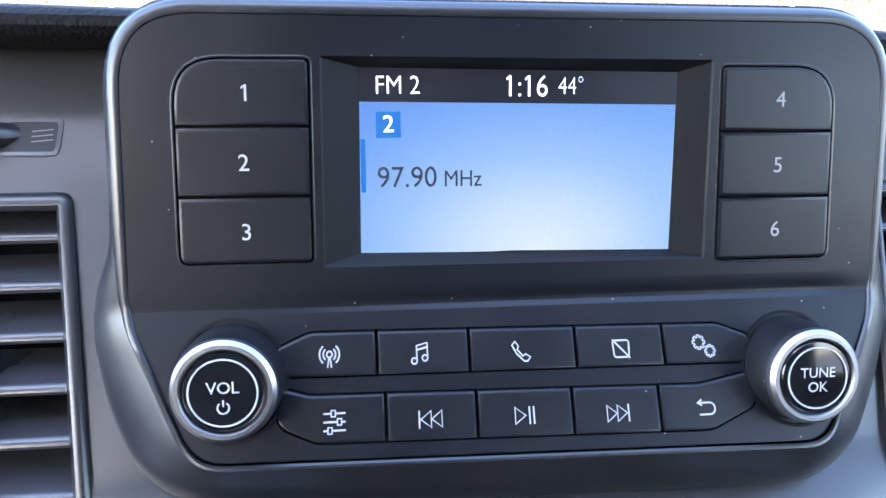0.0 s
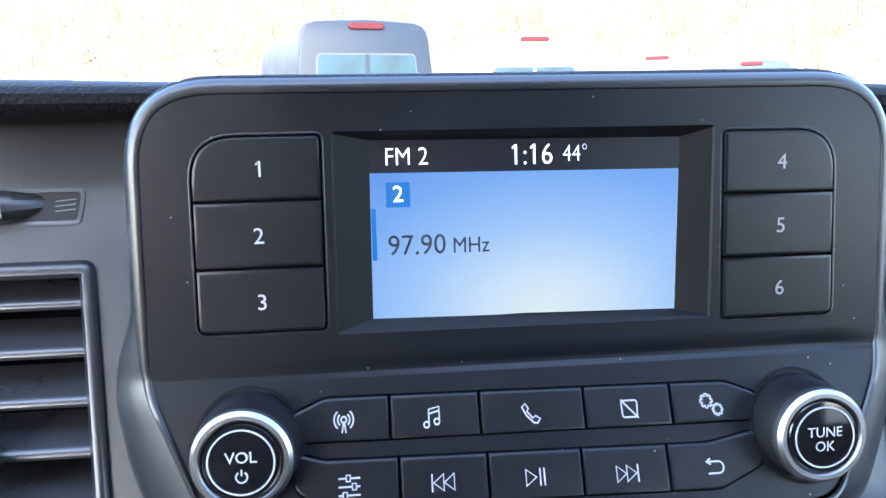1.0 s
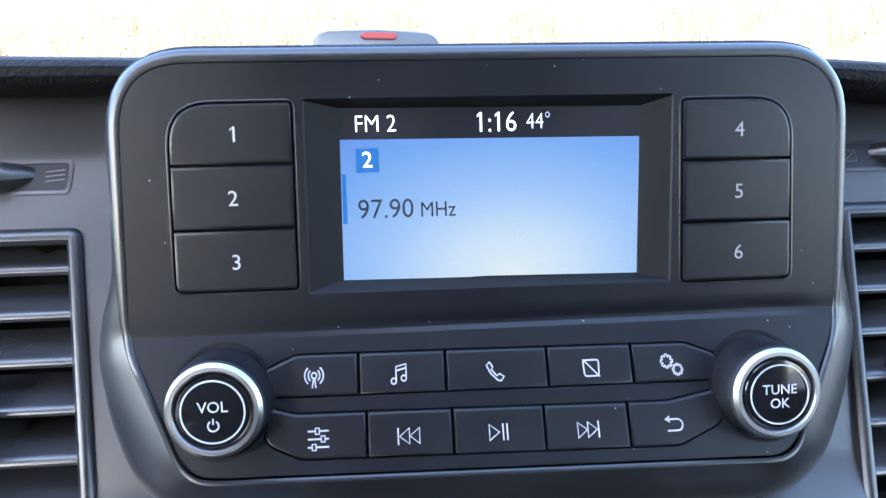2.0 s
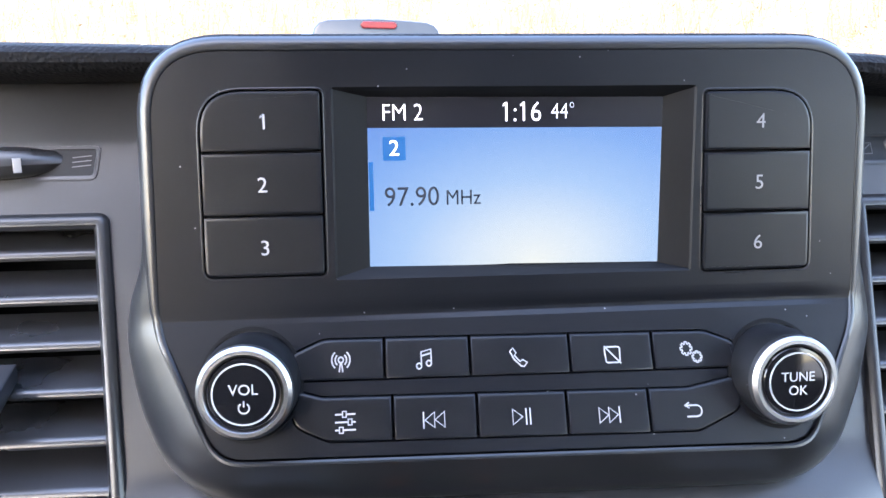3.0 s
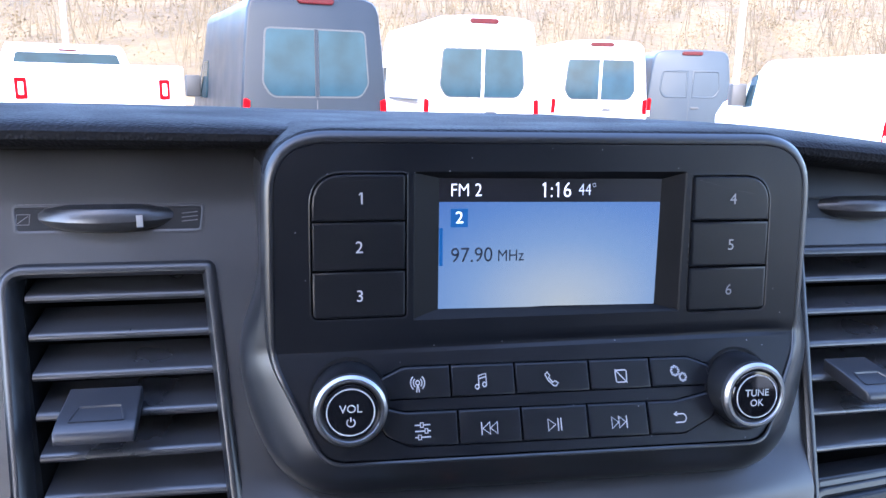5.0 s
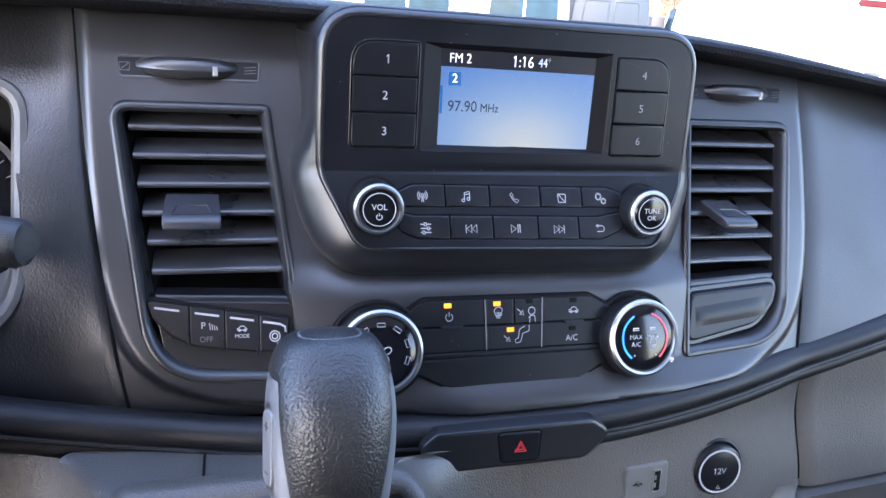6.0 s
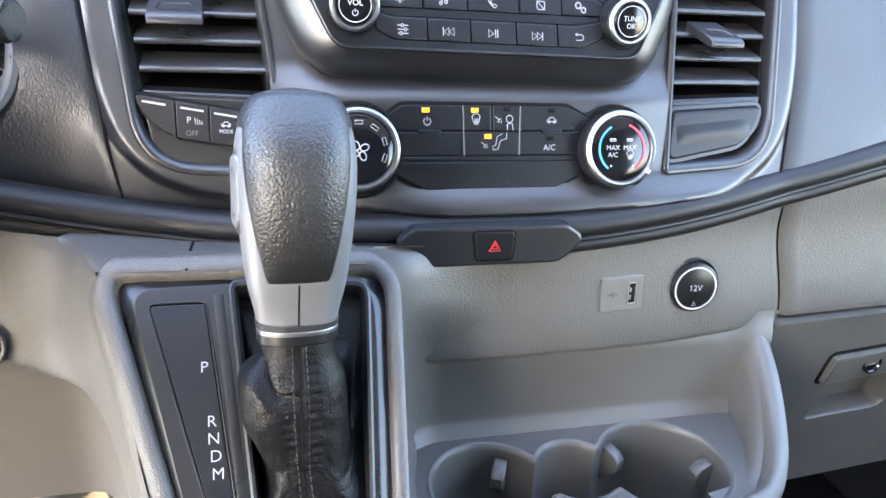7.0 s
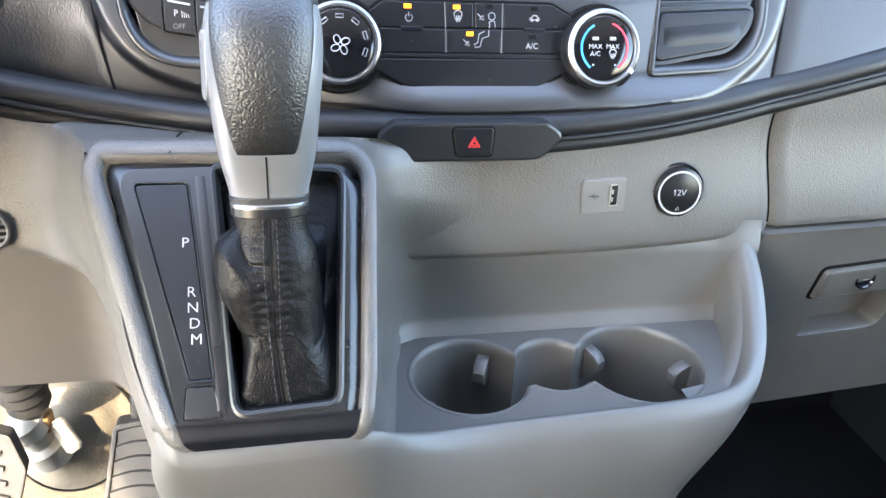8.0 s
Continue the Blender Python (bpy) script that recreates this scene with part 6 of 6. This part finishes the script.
# inside of the tall side wall
def side_wall(u, v):
    w = 0.67 + 0.33 * u
    a = along(LIP, w)
    t = along(LIP, min(1, w + 0.004)) - along(LIP, max(0, w - 0.004))
    inw = Vector((-t.y, t.x, 0)).normalized()
    p = a + inw * (0.0132 + 0.010 * v ** 0.5) + Vector((0, 0, -0.004))
    p.z += (TZ - 0.001 - p.z) * v
    return p


part("side_wall", grid(30, 10, side_wall), M_GREYS, bin_)
# ---- glove box ----
glove = thing("glove_box", (0.52, 0.18, 1.06), "dark grey glove box with a recessed latch and lock", "glove box")
gl_s = lambda x, z, d: Vector((x, 0.1605 + 0.25 * (1.263 - z) + 0.06 * max(0, x - 0.3) - d, z))
GD = rounded([(0.2735, 1.2625), (0.74, 1.2640), (0.74, 1.055), (0.300, 1.046)], [0.006, 0.01, 0.02, 0.02])
LREC = rounded([(0.3600, 1.1990), (0.4450, 1.2030), (0.4450, 1.1440), (0.3620, 1.1410)], [0.002, 0.01, 0.012, 0.004])
part("door", holed(GD, [LREC], gl_s, -0.02, 0.0), M_GREYS, glove, smooth=False)
part("recess", loft(bmesh.new(), [[gl_s(x, z, d) for x, z in offset(LREC, o)] for o, d in ((0.0, 0.0), (-0.002, -0.003), (-0.004, -0.022))], True, False, True), M_GREYS, glove)
LATCH = rounded([(0.3490, 1.2215), (0.45, 1.2275), (0.45, 1.1960), (0.3490, 1.1915)], [0.004, 0.01, 0.01, 0.003])
latch = part("latch", plate(LATCH, gl_s, -0.014, 0.006, 0.003), M_GREYS, glove, "grey latch handle")
part("latch_gap", plate(offset(LATCH, 0.0030), gl_s, -0.010, 0.0006, 0.0003), M_GAP, glove)
lk = gl_s(0.3895, 1.2105, 0.006)
part("lock", lathe([(0.0090, -0.002), (0.0088, 0.0008), (0.0075, 0.0010), (0.0065, -0.0005), (0.0001, -0.0005)], lk, (0, -1, 0.05), 32), M_GLOSS, latch, "black key lock")
part("keyhole", stroke([[(-0.003, 0), (0.003, 0)]], face_of(lk, (0, -1, 0.05)), 0.0012, 0.0), M_STEEL, latch)

# ---- footwell ----
def pedal(name, outline, surf, ribs, x0, x1, sag, arm, label):
    p = thing(name, tuple(surf(*outline[0], 0)), label, "pedal")
    part("pad", plate(rounded(outline, 0.007), surf, -0.012, 0.0, 0.003), M_RUBBER, p)
    part("pad_edge", sweep(rounded(outline, 0.007), surf, [(0.0005, -0.002), (0.0008, 0.0030), (-0.0012, 0.0036), (-0.0030, 0.0030), (-0.0034, -0.001)]), M_RUBBER, p)
    for z in ribs:
        f = (z - ribs[0]) / (ribs[-1] - ribs[0])
        a, b = x0[0] + (x0[1] - x0[0]) * f, x1[0] + (x1[1] - x1[0]) * f
        line = [(a + (b - a) * k / 8, z + sag * math.sin(math.pi * k / 8)) for k in range(9)]
        part("rib", stroke([line], surf, 0.0046, -0.0005, thick=0.0036), M_RUBBER, p)
    part("arm", tube(arm, 0.008, 8), M_BEZEL, p)


pf = lambda x, z, d: Vector((x, 0.300 + 0.55 * (z - 0.975) - d, z))
pedal("brake_pedal", [(-0.2450, 1.0020), (-0.2000, 1.0060), (-0.2000, 0.9240), (-0.2600, 0.9200)], pf, [0.932 + 0.0125 * k for k in range(6)], (-0.2530, -0.2420), (-0.2030, -0.2030), 0.0035, [(-0.225, 0.325, 1.0), (-0.224, 0.36, 1.08), (-0.223, 0.38, 1.2)], "black ribbed rubber brake pedal on a black arm")
af = lambda x, z, d: Vector((x, 0.330 + 0.55 * (z - 0.95) - d, z))
pedal("parking_brake_pedal", [(-0.410, 0.992), (-0.352, 0.975), (-0.338, 0.945), (-0.348, 0.905), (-0.410, 0.893)], af, [0.908 + 0.0130 * k for k in range(6)], (-0.402, -0.402), (-0.352, -0.362), 0.0045, [(-0.372, 0.35, 0.97), (-0.372, 0.38, 1.08), (-0.372, 0.40, 1.2)], "worn grey rubber pedal with curved ribs")
M_RUST = material("rusty_steel", (0.34, 0.18, 0.08), 0.6, metal=0.3, vary=0.4, spread=0.01)
M_CAST = material("pale_cast_metal", (0.52, 0.49, 0.44), 0.45, metal=0.3, grain=0.4, size=0.003, vary=0.2, spread=0.02)
shaft = thing("steering_shaft", (-0.345, 0.40, 0.90), "pale steel steering shaft joint with a black ribbed boot", "steering shaft")
part("boot", lathe([(0.030 - 0.0035 * (k % 2) - 0.0008 * k, -0.075 + 0.010 * k) for k in range(12)], (-0.348, 0.385, 1.000), (-0.02, 0.33, -0.94), 28), M_RUBBER, shaft, "black ribbed rubber boot")
part("joint", lathe([(0.012, -0.030), (0.020, -0.026), (0.022, -0.010), (0.017, -0.004), (0.017, 0.010), (0.024, 0.016), (0.024, 0.040), (0.015, 0.050)], (-0.354, 0.400, 0.925), (0.25, 0.25, -0.93), 24), M_CAST, shaft, "pale cast joint")
part("yoke", box(-0.352, -0.334, 0.392, 0.412, 0.930, 0.952, 0.004), M_RUST, shaft, "rusty yoke")
part("clamp", lathe([(0.006, -0.020), (0.009, -0.016), (0.009, 0.016), (0.006, 0.020)], (-0.322, 0.395, 0.925), (0.5, -0.4, -0.75), 16), M_CAST, shaft)
M_SEAL = material("seal_beige", (0.17, 0.148, 0.113), 0.6, grain=0.4, size=0.004, vary=0.2, spread=0.02)
cover = thing("floor_seal", (-0.325, 0.44, 0.83), "beige round seal plate where the steering shaft meets the floor", "seal")
part("plate", lathe([(0.066, 0.0), (0.064, 0.008), (0.058, 0.010), (0.050, 0.012), (0.040, 0.022), (0.030, 0.030), (0.0001, 0.034)], (-0.330, 0.447, 0.885), (0.15, -0.80, 0.58), 40), M_SEAL, cover)
part("rim", lathe([(0.066, -0.004), (0.068, 0.003), (0.066, 0.008), (0.064, 0.005)], (-0.330, 0.447, 0.885), (0.15, -0.80, 0.58), 40, cap=False), M_RUBBER, cover, "dark rubber rim")

# ---- cab shell ----
def slab(name, x0, x1, y0, y1, z0, z1, mat, label):
    ob = part(name, box(x0, x1, y0, y1, z0, z1), mat, None, "", smooth=False)
    return tagged(ob, label, name.split("_")[0], kind="structure")


M_TRIM = material("cab_trim", (0.22, 0.21, 0.20), 0.7, grain=0.4, size=0.003)
# Dark trim and headliner are toned for what the dashboard reflects.
M_DARKTRIM = material("dark_trim", (0.014, 0.014, 0.015), 0.7, grain=0.4, size=0.003)
M_HEADL = material("headliner", (0.76, 0.75, 0.73), 0.9, grain=0.5, size=0.002)
slab("floor", -0.85, 0.95, -1.20, 0.75, 0.58, 0.62, M_CARPET, "black rubber van floor")
slab("footwell_wall", -0.85, 0.018, 0.475, 0.515, 0.62, 1.25, M_BEIGE, "pale insulated footwell wall")
slab("footwell_side", 0.02, 0.95, 0.66, 0.715, 0.62, 1.25, M_CARPET, "black carpeted passenger footwell wall")
# Closing walls, mostly unseen; their heights and openings shape the light on the dashboard.
slab("ceiling", -0.85, 0.95, -1.20, -0.18, 2.11, 2.15, M_HEADL, "unseen pale van ceiling that brightens reflections on the fascia")
slab("wall_right", 0.91, 0.95, -1.20, 0.75, 0.62, 1.32, M_CARPET, "dark side trim below the windows")
slab("wall_left", -0.85, -0.81, -1.20, -0.05, 0.62, 1.18, M_DARKTRIM, "unseen dark side wall beside the open doorway that limits light from the left")
slab("wall_header_left", -0.85, -0.81, -1.20, -0.25, 1.93, 2.11, M_TRIM, "grey trim over the side windows")
slab("wall_back", -0.81, 0.91, -1.20, -1.16, 0.62, 2.11, M_DARKTRIM, "unseen dark wall behind the cab that keeps reflections dark")
slab("wall_header_right", 0.91, 0.95, -1.20, -0.25, 1.93, 2.11, M_TRIM, "grey trim over the side windows")
slab("wall_pillar_right", 0.91, 0.95, -1.20, -1.10, 1.32, 1.93, M_TRIM, "grey pillar between the side windows")

# ---- outside ----
M_SNOW = material("snowy_mud", (0.36, 0.34, 0.31), 0.8, grain=0.8, size=0.15, vary=0.35, spread=1.5)
ground = part("ground", grid(60, 60, lambda u, v: Vector((400 * (2 * u - 1) ** 3, 400 * (2 * v - 1) ** 3, 0.06 * noise.noise(Vector((u * 30, v * 30, 0)))))), M_SNOW, None)
tagged(ground, "trampled snow and mud over a parking lot", "ground", kind="structure")

M_VWHITE = material("van_white", (0.80, 0.80, 0.80), 0.3, coat=0.3, vary=0.04, spread=0.5)
M_VDARK = material("van_dark_blue", (0.012, 0.015, 0.020), 0.35, spec=0.2, vary=0.1, spread=0.5)
M_VGREY = material("van_grey", (0.026, 0.033, 0.040), 0.35, spec=0.25, vary=0.06, spread=0.5)
M_VGLASS = material("tinted_glass", (0.010, 0.026, 0.036), 0.06, vary=0.35, spread=0.5, spec=0.17)
M_LAMP = material("lamp_red", (0.34, 0.0004, 0.0020), 0.4, spec=0.03, vary=0.1)
M_HIGHLAMP = material("lamp_maroon", (0.045, 0.004, 0.005), 0.35, spec=0.15)
M_TYRE = material("tyre", (0.02, 0.02, 0.02), 0.8)
M_BUMP = material("bumper_black", (0.03, 0.03, 0.03), 0.6)
M_RAIL = material("rail_grey", (0.10, 0.11, 0.12), 0.5)


def rear(x, z, d):
    return Vector((x, -d, z))


def van(at, heading, height, paint, label, length=5.6, window=None, cab_window=(0.62, 0.76), lamp=(0.98, 1.42), rail=False):
    """A delivery van seen from behind; heading: degrees to the left of straight ahead; window: its lower and upper edge."""
    v = thing("cargo_van", (0, 0, 0), label, "van", "vans parked across the lot")
    H = height

    def ring(u):
        y = length * u
        top = H - 0.05 * (1 - u) if u < 0.70 else H - 0.05 - (H - 1.25) * ((u - 0.70) / 0.30) ** 1.3 if u > 0.72 else H
        half = 1 - 0.03 * (1 - u)
        side = [(half, 0.35), (half, 0.75), (half * 1.01, 1.15), (half * 0.985, 1.45), (half * 0.93, (1.45 + top) / 2), (half * 0.88, top - 0.20), (half * 0.85, top - 0.11), (half * 0.79, top - 0.05), (half * 0.68, top - 0.015), (half * 0.4, top + 0.01)]
        side = [(x, min(z, max(top, 0.9))) for x, z in side]
        return [Vector((-x, y, z)) for x, z in side] + [Vector((0, y, max(top, 0.9) + 0.015))] + [Vector((x, y, z)) for x, z in side[::-1]]

    loops = [[Vector((p.x * 0.965, 0, p.z - 0.035 * (p.z > 1.0))) for p in ring(0.0)], [Vector((p.x * 0.985, 0.010, p.z - 0.015 * (p.z > 1.0))) for p in ring(0.0)]]
    loops += [ring(u) for u in (0.007, 0.02, 0.1, 0.4, 0.7, 0.74, 0.78, 0.82, 0.86, 0.90, 0.95, 1.0)]
    part("body", loft(bmesh.new(), loops, True, True, True), paint, v)
    zb, zt = window or (1.42, H - 0.50)
    pair = rounded([(-0.66, zt), (0.66, zt), (0.71, zb + 0.18), (0.60, zb), (-0.60, zb), (-0.71, zb + 0.18)], [0.09, 0.09, 0.17, 0.17, 0.17, 0.17], 7)
    if window:
        part("window_frame", plate(pair, rear, -0.02, 0.006, 0.003), M_BUMP, v)
        for lo, hi in ((-0.9, -0.028), (0.028, 0.9)):
            part("rear_window", plate(clip(offset(pair, -0.022), lo, hi), rear, -0.01, 0.012, 0.004), M_VGLASS, v)
        part("centre_bar", plate([(-0.020, zt - 0.01), (0.020, zt - 0.01), (0.020, zb + 0.01), (-0.020, zb + 0.01)], rear, -0.01, 0.016, 0.003), paint, v)
    else:
        for lo, hi in ((-0.9, -0.05), (0.05, 0.9)):
            part("door_pressing", sweep(clip(pair, lo, hi), rear, [(0.0, -0.004), (0.0, 0.004), (-0.015, 0.014), (-0.030, 0.014), (-0.045, 0.004), (-0.045, -0.004)]), paint, v)
    part("door_gap", plate([(-0.006, zb - 0.03), (0.006, zb - 0.03), (0.006, 0.75), (-0.006, 0.75)], rear, -0.02, 0.004, 0.001), M_BUMP, v)
    part("door_handle", plate(rounded([(0.05, 1.22), (0.24, 1.22), (0.24, 1.17), (0.05, 1.17)], 0.02, 3), rear, -0.01, 0.03, 0.01), M_BUMP, v)
    for sgn in (-1, 1):
        lo, hi = lamp
        light = part("tail_lamp", plate(rounded([(sgn * 0.865, hi - 0.03), (sgn * 0.945, hi), (sgn * 0.965, lo), (sgn * 0.885, lo)], [0.03, 0.03, 0.02, 0.02], 4), rear, -0.06, 0.030, 0.016), M_LAMP, v, "red tail lamp")
        part("reverse_lens", plate(rounded([(sgn * 0.887, lo + 0.14), (sgn * 0.953, lo + 0.14), (sgn * 0.958, lo + 0.01), (sgn * 0.890, lo + 0.01)], 0.012, 3), rear, 0.0, 0.036, 0.008), M_VWHITE, light, "clear reversing lens")
        for yy in (0.95, length - 1.0):
            part("wheel", lathe([(0.20, 0.0), (0.33, 0.0), (0.35, 0.03), (0.35, 0.20), (0.33, 0.22)], (sgn * 0.80, yy, 0.34), (sgn, 0, 0), 24, up=(0, 1, 0)), M_TYRE, v)
        f0, f1 = cab_window
        pane = [(sgn * 0.985, a, b) for a, b in ((length * f0, 1.35), (length * f1, 1.33), (length * (f1 - 0.02), min(1.95, H - 0.3)), (length * f0, min(1.95, H - 0.25)))]
        bm = loft(bmesh.new(), [[Vector((x * (k if b < 1.5 else k - 0.07), a, b)) for x, a, b in pane] for k in (1.0, 1.025)], True, True, True)
        part("side_window", bm, M_VGLASS, v)
        if rail:
            part("side_rail", box(min(sgn * 0.985, sgn * 1.012), max(sgn * 0.985, sgn * 1.012), 0.25, length * 0.50, 1.36, 1.40, 0.008), M_RAIL, v)
        part("door_mirror", box(sgn * 1.0 if sgn > 0 else -1.25, 1.25 if sgn > 0 else -1.0, length * 0.74, length * 0.78, 1.35, 1.72, 0.03), M_BUMP, v)
    part("high_lamp", plate(rounded([(-0.21, H - 0.080), (0.21, H - 0.080), (0.25, H - 0.125), (0.21, H - 0.165), (-0.21, H - 0.165), (-0.25, H - 0.125)], 0.03, 4), rear, -0.02, 0.035, 0.016), M_HIGHLAMP, v, "dark red high brake lamp")
    part("bumper", box(-0.98, 0.98, -0.09, 0.06, 0.45, 0.72, 0.03), M_BUMP, v)
    v.matrix_world = pose(at[0], at[1], 0, 0, 0, heading)
    return v


def polar(az, d):
    return (-0.08 + d * math.sin(radians(az)), -0.14 + d * math.cos(radians(az)))


van(polar(0.7, 9.9), 14, 2.75, M_VDARK, "dark blue high-roof cargo van with tinted rear windows", window=(1.42, 2.29))
van(polar(13.2, 11.9), 4, 2.72, M_VWHITE, "white high-roof van with two dark rear windows", window=(1.42, 2.19), rail=True)
van(polar(22.0, 15.0), -6, 2.56, M_VWHITE, "white passenger van with two dark rear windows", window=(1.38, 2.16))
van(polar(28.4, 18.3), -12, 2.55, M_VGREY, "grey-blue cargo van with solid rear doors")
van(polar(45.5, 10.4), -12, 2.12, M_VWHITE, "white low-roof van parked at an angle", cab_window=(0.70, 0.76), lamp=(0.98, 1.30))

# service truck
truck = thing("service_truck", (0, 0, 0), "white pickup truck with a tall service body", "truck")
part("service_body", box(-1.0, 1.0, 0, 2.6, 0.75, 1.78, 0.03), M_VWHITE, truck)
cabbm = loft(bmesh.new(), [[Vector((x, y, z)) for x, z in ((-0.95, 0.7), (-0.95, 1.5), (-0.75, h), (0.75, h), (0.95, 1.5), (0.95, 0.7))] for y, h in ((2.7, 2.05), (3.1, 2.12), (4.3, 2.1), (4.9, 1.52), (6.2, 1.35))], True, True, True)
part("cab", cabbm, M_VWHITE, truck)
part("back_window", plate(rounded([(-0.66, 1.98), (0.66, 1.98), (0.78, 1.58), (-0.78, 1.58)], 0.05, 3), lambda x, z, d: Vector((x, 2.7 - d, z)), -0.02, 0.02, 0.006), M_VGLASS, truck)
for sgn in (-1, 1):
    part("tail_lamp", plate(rounded([(sgn * 0.70, 1.62), (sgn * 0.82, 1.62), (sgn * 0.82, 1.38), (sgn * 0.70, 1.38)], 0.02, 3), lambda x, z, d: Vector((x, -d, z)), -0.02, 0.03, 0.008), M_LAMP, truck)
    part("lamp_lens", plate(rounded([(sgn * 0.735, 1.57), (sgn * 0.785, 1.57), (sgn * 0.785, 1.43), (sgn * 0.735, 1.43)], 0.01, 3), lambda x, z, d: Vector((x, -d, z)), 0.0, 0.036, 0.004), M_VWHITE, truck)
    for yy in (0.9, 5.0):
        part("wheel", lathe([(0.2, 0.0), (0.36, 0.0), (0.38, 0.03), (0.38, 0.22)], (sgn * 0.75, yy, 0.38), (sgn, 0, 0), 24, up=(0, 1, 0)), M_TYRE, truck)
part("high_lamp", plate(rounded([(-0.12, 2.035), (0.12, 2.035), (0.12, 2.005), (-0.12, 2.005)], 0.01, 3), lambda x, z, d: Vector((x, 2.7 - d, z)), -0.02, 0.03, 0.008), M_HIGHLAMP, truck, "dark red high brake lamp")
truck.matrix_world = pose(*polar(-14.6, 9.6), 0, 0, 0, 22)

# light poles
for az, d in ((31.5, 26), (-16.4, 30)):
    pole = thing("light_pole", (*polar(az, d), 0), "pale steel light pole at the lot's edge", "pole", "poles at the lot's edge")
    part("shaft", lathe([(0.11, 0), (0.10, 2), (0.07, 9)], (*polar(az, d), 0), (0, 0, 1), 16, up=(0, 1, 0)), M_VWHITE, pole)
    part("base", lathe([(0.16, 0), (0.16, 0.4), (0.12, 0.45)], (*polar(az, d), 0), (0, 0, 1), 16, up=(0, 1, 0)), M_VGREY, pole)

# wooded hillside
M_HILL = material("bare_hillside", (0.118, 0.084, 0.042), 0.95, grain=0.6, size=0.8, vary=0.3, spread=4.0)
hill = part("hillside", grid(90, 10, lambda u, v: Vector((70 * math.sin(radians(-75 + 160 * u)), (34 + 40 * v) * math.cos(radians(-75 + 160 * u)) ** 0.35 + 6, 15 * v ** 0.8 + 0.8 * noise.noise(Vector((u * 22, v * 4, 2.0))) * v - 0.05)) if abs(-75 + 160 * u) < 89 else Vector((70, 6, 0))), M_HILL, None)
tagged(hill, "dry brown hillside behind the parking lot", "hillside", kind="structure")


# bare brush on the hillside
def brush(count, seed):
    rnd = random.Random(seed)
    bm = bmesh.new()
    for _ in range(count):
        az = radians(rnd.uniform(-40, 72))
        d = rnd.uniform(38, 70)
        x, y = d * math.sin(az), d * math.cos(az) + 2
        base = 15 * max(0, min(1, (math.hypot(x * 0.6, y) - 36) / 45)) ** 0.8 - 0.6
        h = rnd.uniform(1.5, 6.5)
        for _k in range(rnd.randint(2, 5)):
            lean = Vector((rnd.uniform(-0.35, 0.35), rnd.uniform(-0.2, 0.2), 1)).normalized()
            a = Vector((x + rnd.uniform(-0.8, 0.8), y, base + rnd.uniform(0, 0.5)))
            hh = h * rnd.uniform(0.5, 1.0)
            r = rnd.uniform(0.012, 0.045)
            ring = [Vector((r, 0, 0)), Vector((-r * 0.5, r * 0.87, 0)), Vector((-r * 0.5, -r * 0.87, 0))]
            vs = [bm.verts.new(a + q) for q in ring]
            ms = [bm.verts.new(a + lean * hh * 0.6 + q * 0.7) for q in ring]
            tip = bm.verts.new(a + lean * hh + Vector((rnd.uniform(-0.5, 0.5), 0, 0)))
            for i in range(3):
                bm.faces.new((vs[i], vs[(i + 1) % 3], ms[(i + 1) % 3], ms[i]))
                bm.faces.new((ms[i], ms[(i + 1) % 3], tip))
    return bm


def clumps(count, seed, az0, az1, size):
    rnd = random.Random(seed)
    bm = bmesh.new()
    for _ in range(count):
        az = radians(rnd.uniform(az0, az1))
        d = rnd.uniform(40, 66)
        x, y = d * math.sin(az), d * math.cos(az) + 2
        base = 15 * max(0, min(1, (math.hypot(x * 0.6, y) - 36) / 45)) ** 0.8 - 0.3
        c = Vector((x, y, base + rnd.uniform(0, size)))
        for _k in range(70):
            o = c + Vector((rnd.gauss(0, size * 0.4), rnd.gauss(0, size * 0.3), rnd.gauss(0, size * 0.4)))
            e = rnd.uniform(0.04, 0.12)
            p = [Vector((rnd.uniform(-e, e), rnd.uniform(-e, e), rnd.uniform(-e, e))) for _i in range(3)]
            bm.faces.new([bm.verts.new(o + q) for q in p])
    return bm


M_TWIG = material("bare_twigs", (0.100, 0.075, 0.042), 0.9, vary=0.35, spread=3.0)
M_DRY = material("dry_brush", (0.118, 0.085, 0.043), 0.9, vary=0.4, spread=2.0)
M_GREEN = material("evergreen", (0.030, 0.038, 0.017), 0.9, vary=0.5, spread=2.0)
tagged(part("bare_brush", brush(900, 5), M_TWIG, None, smooth=False), "bare leafless brush and saplings on the hillside", "brush", kind="stuff")
tagged(part("dry_shrubs", clumps(900, 8, -40, 72, 1.0), M_DRY, None, smooth=False), "dry tan shrubs on the hillside", "shrubs", kind="stuff")
tagged(part("evergreen_shrubs", clumps(160, 9, 44, 66, 2.2), M_GREEN, None, smooth=False), "dark green evergreen shrubs on the hillside", "shrubs", kind="stuff")
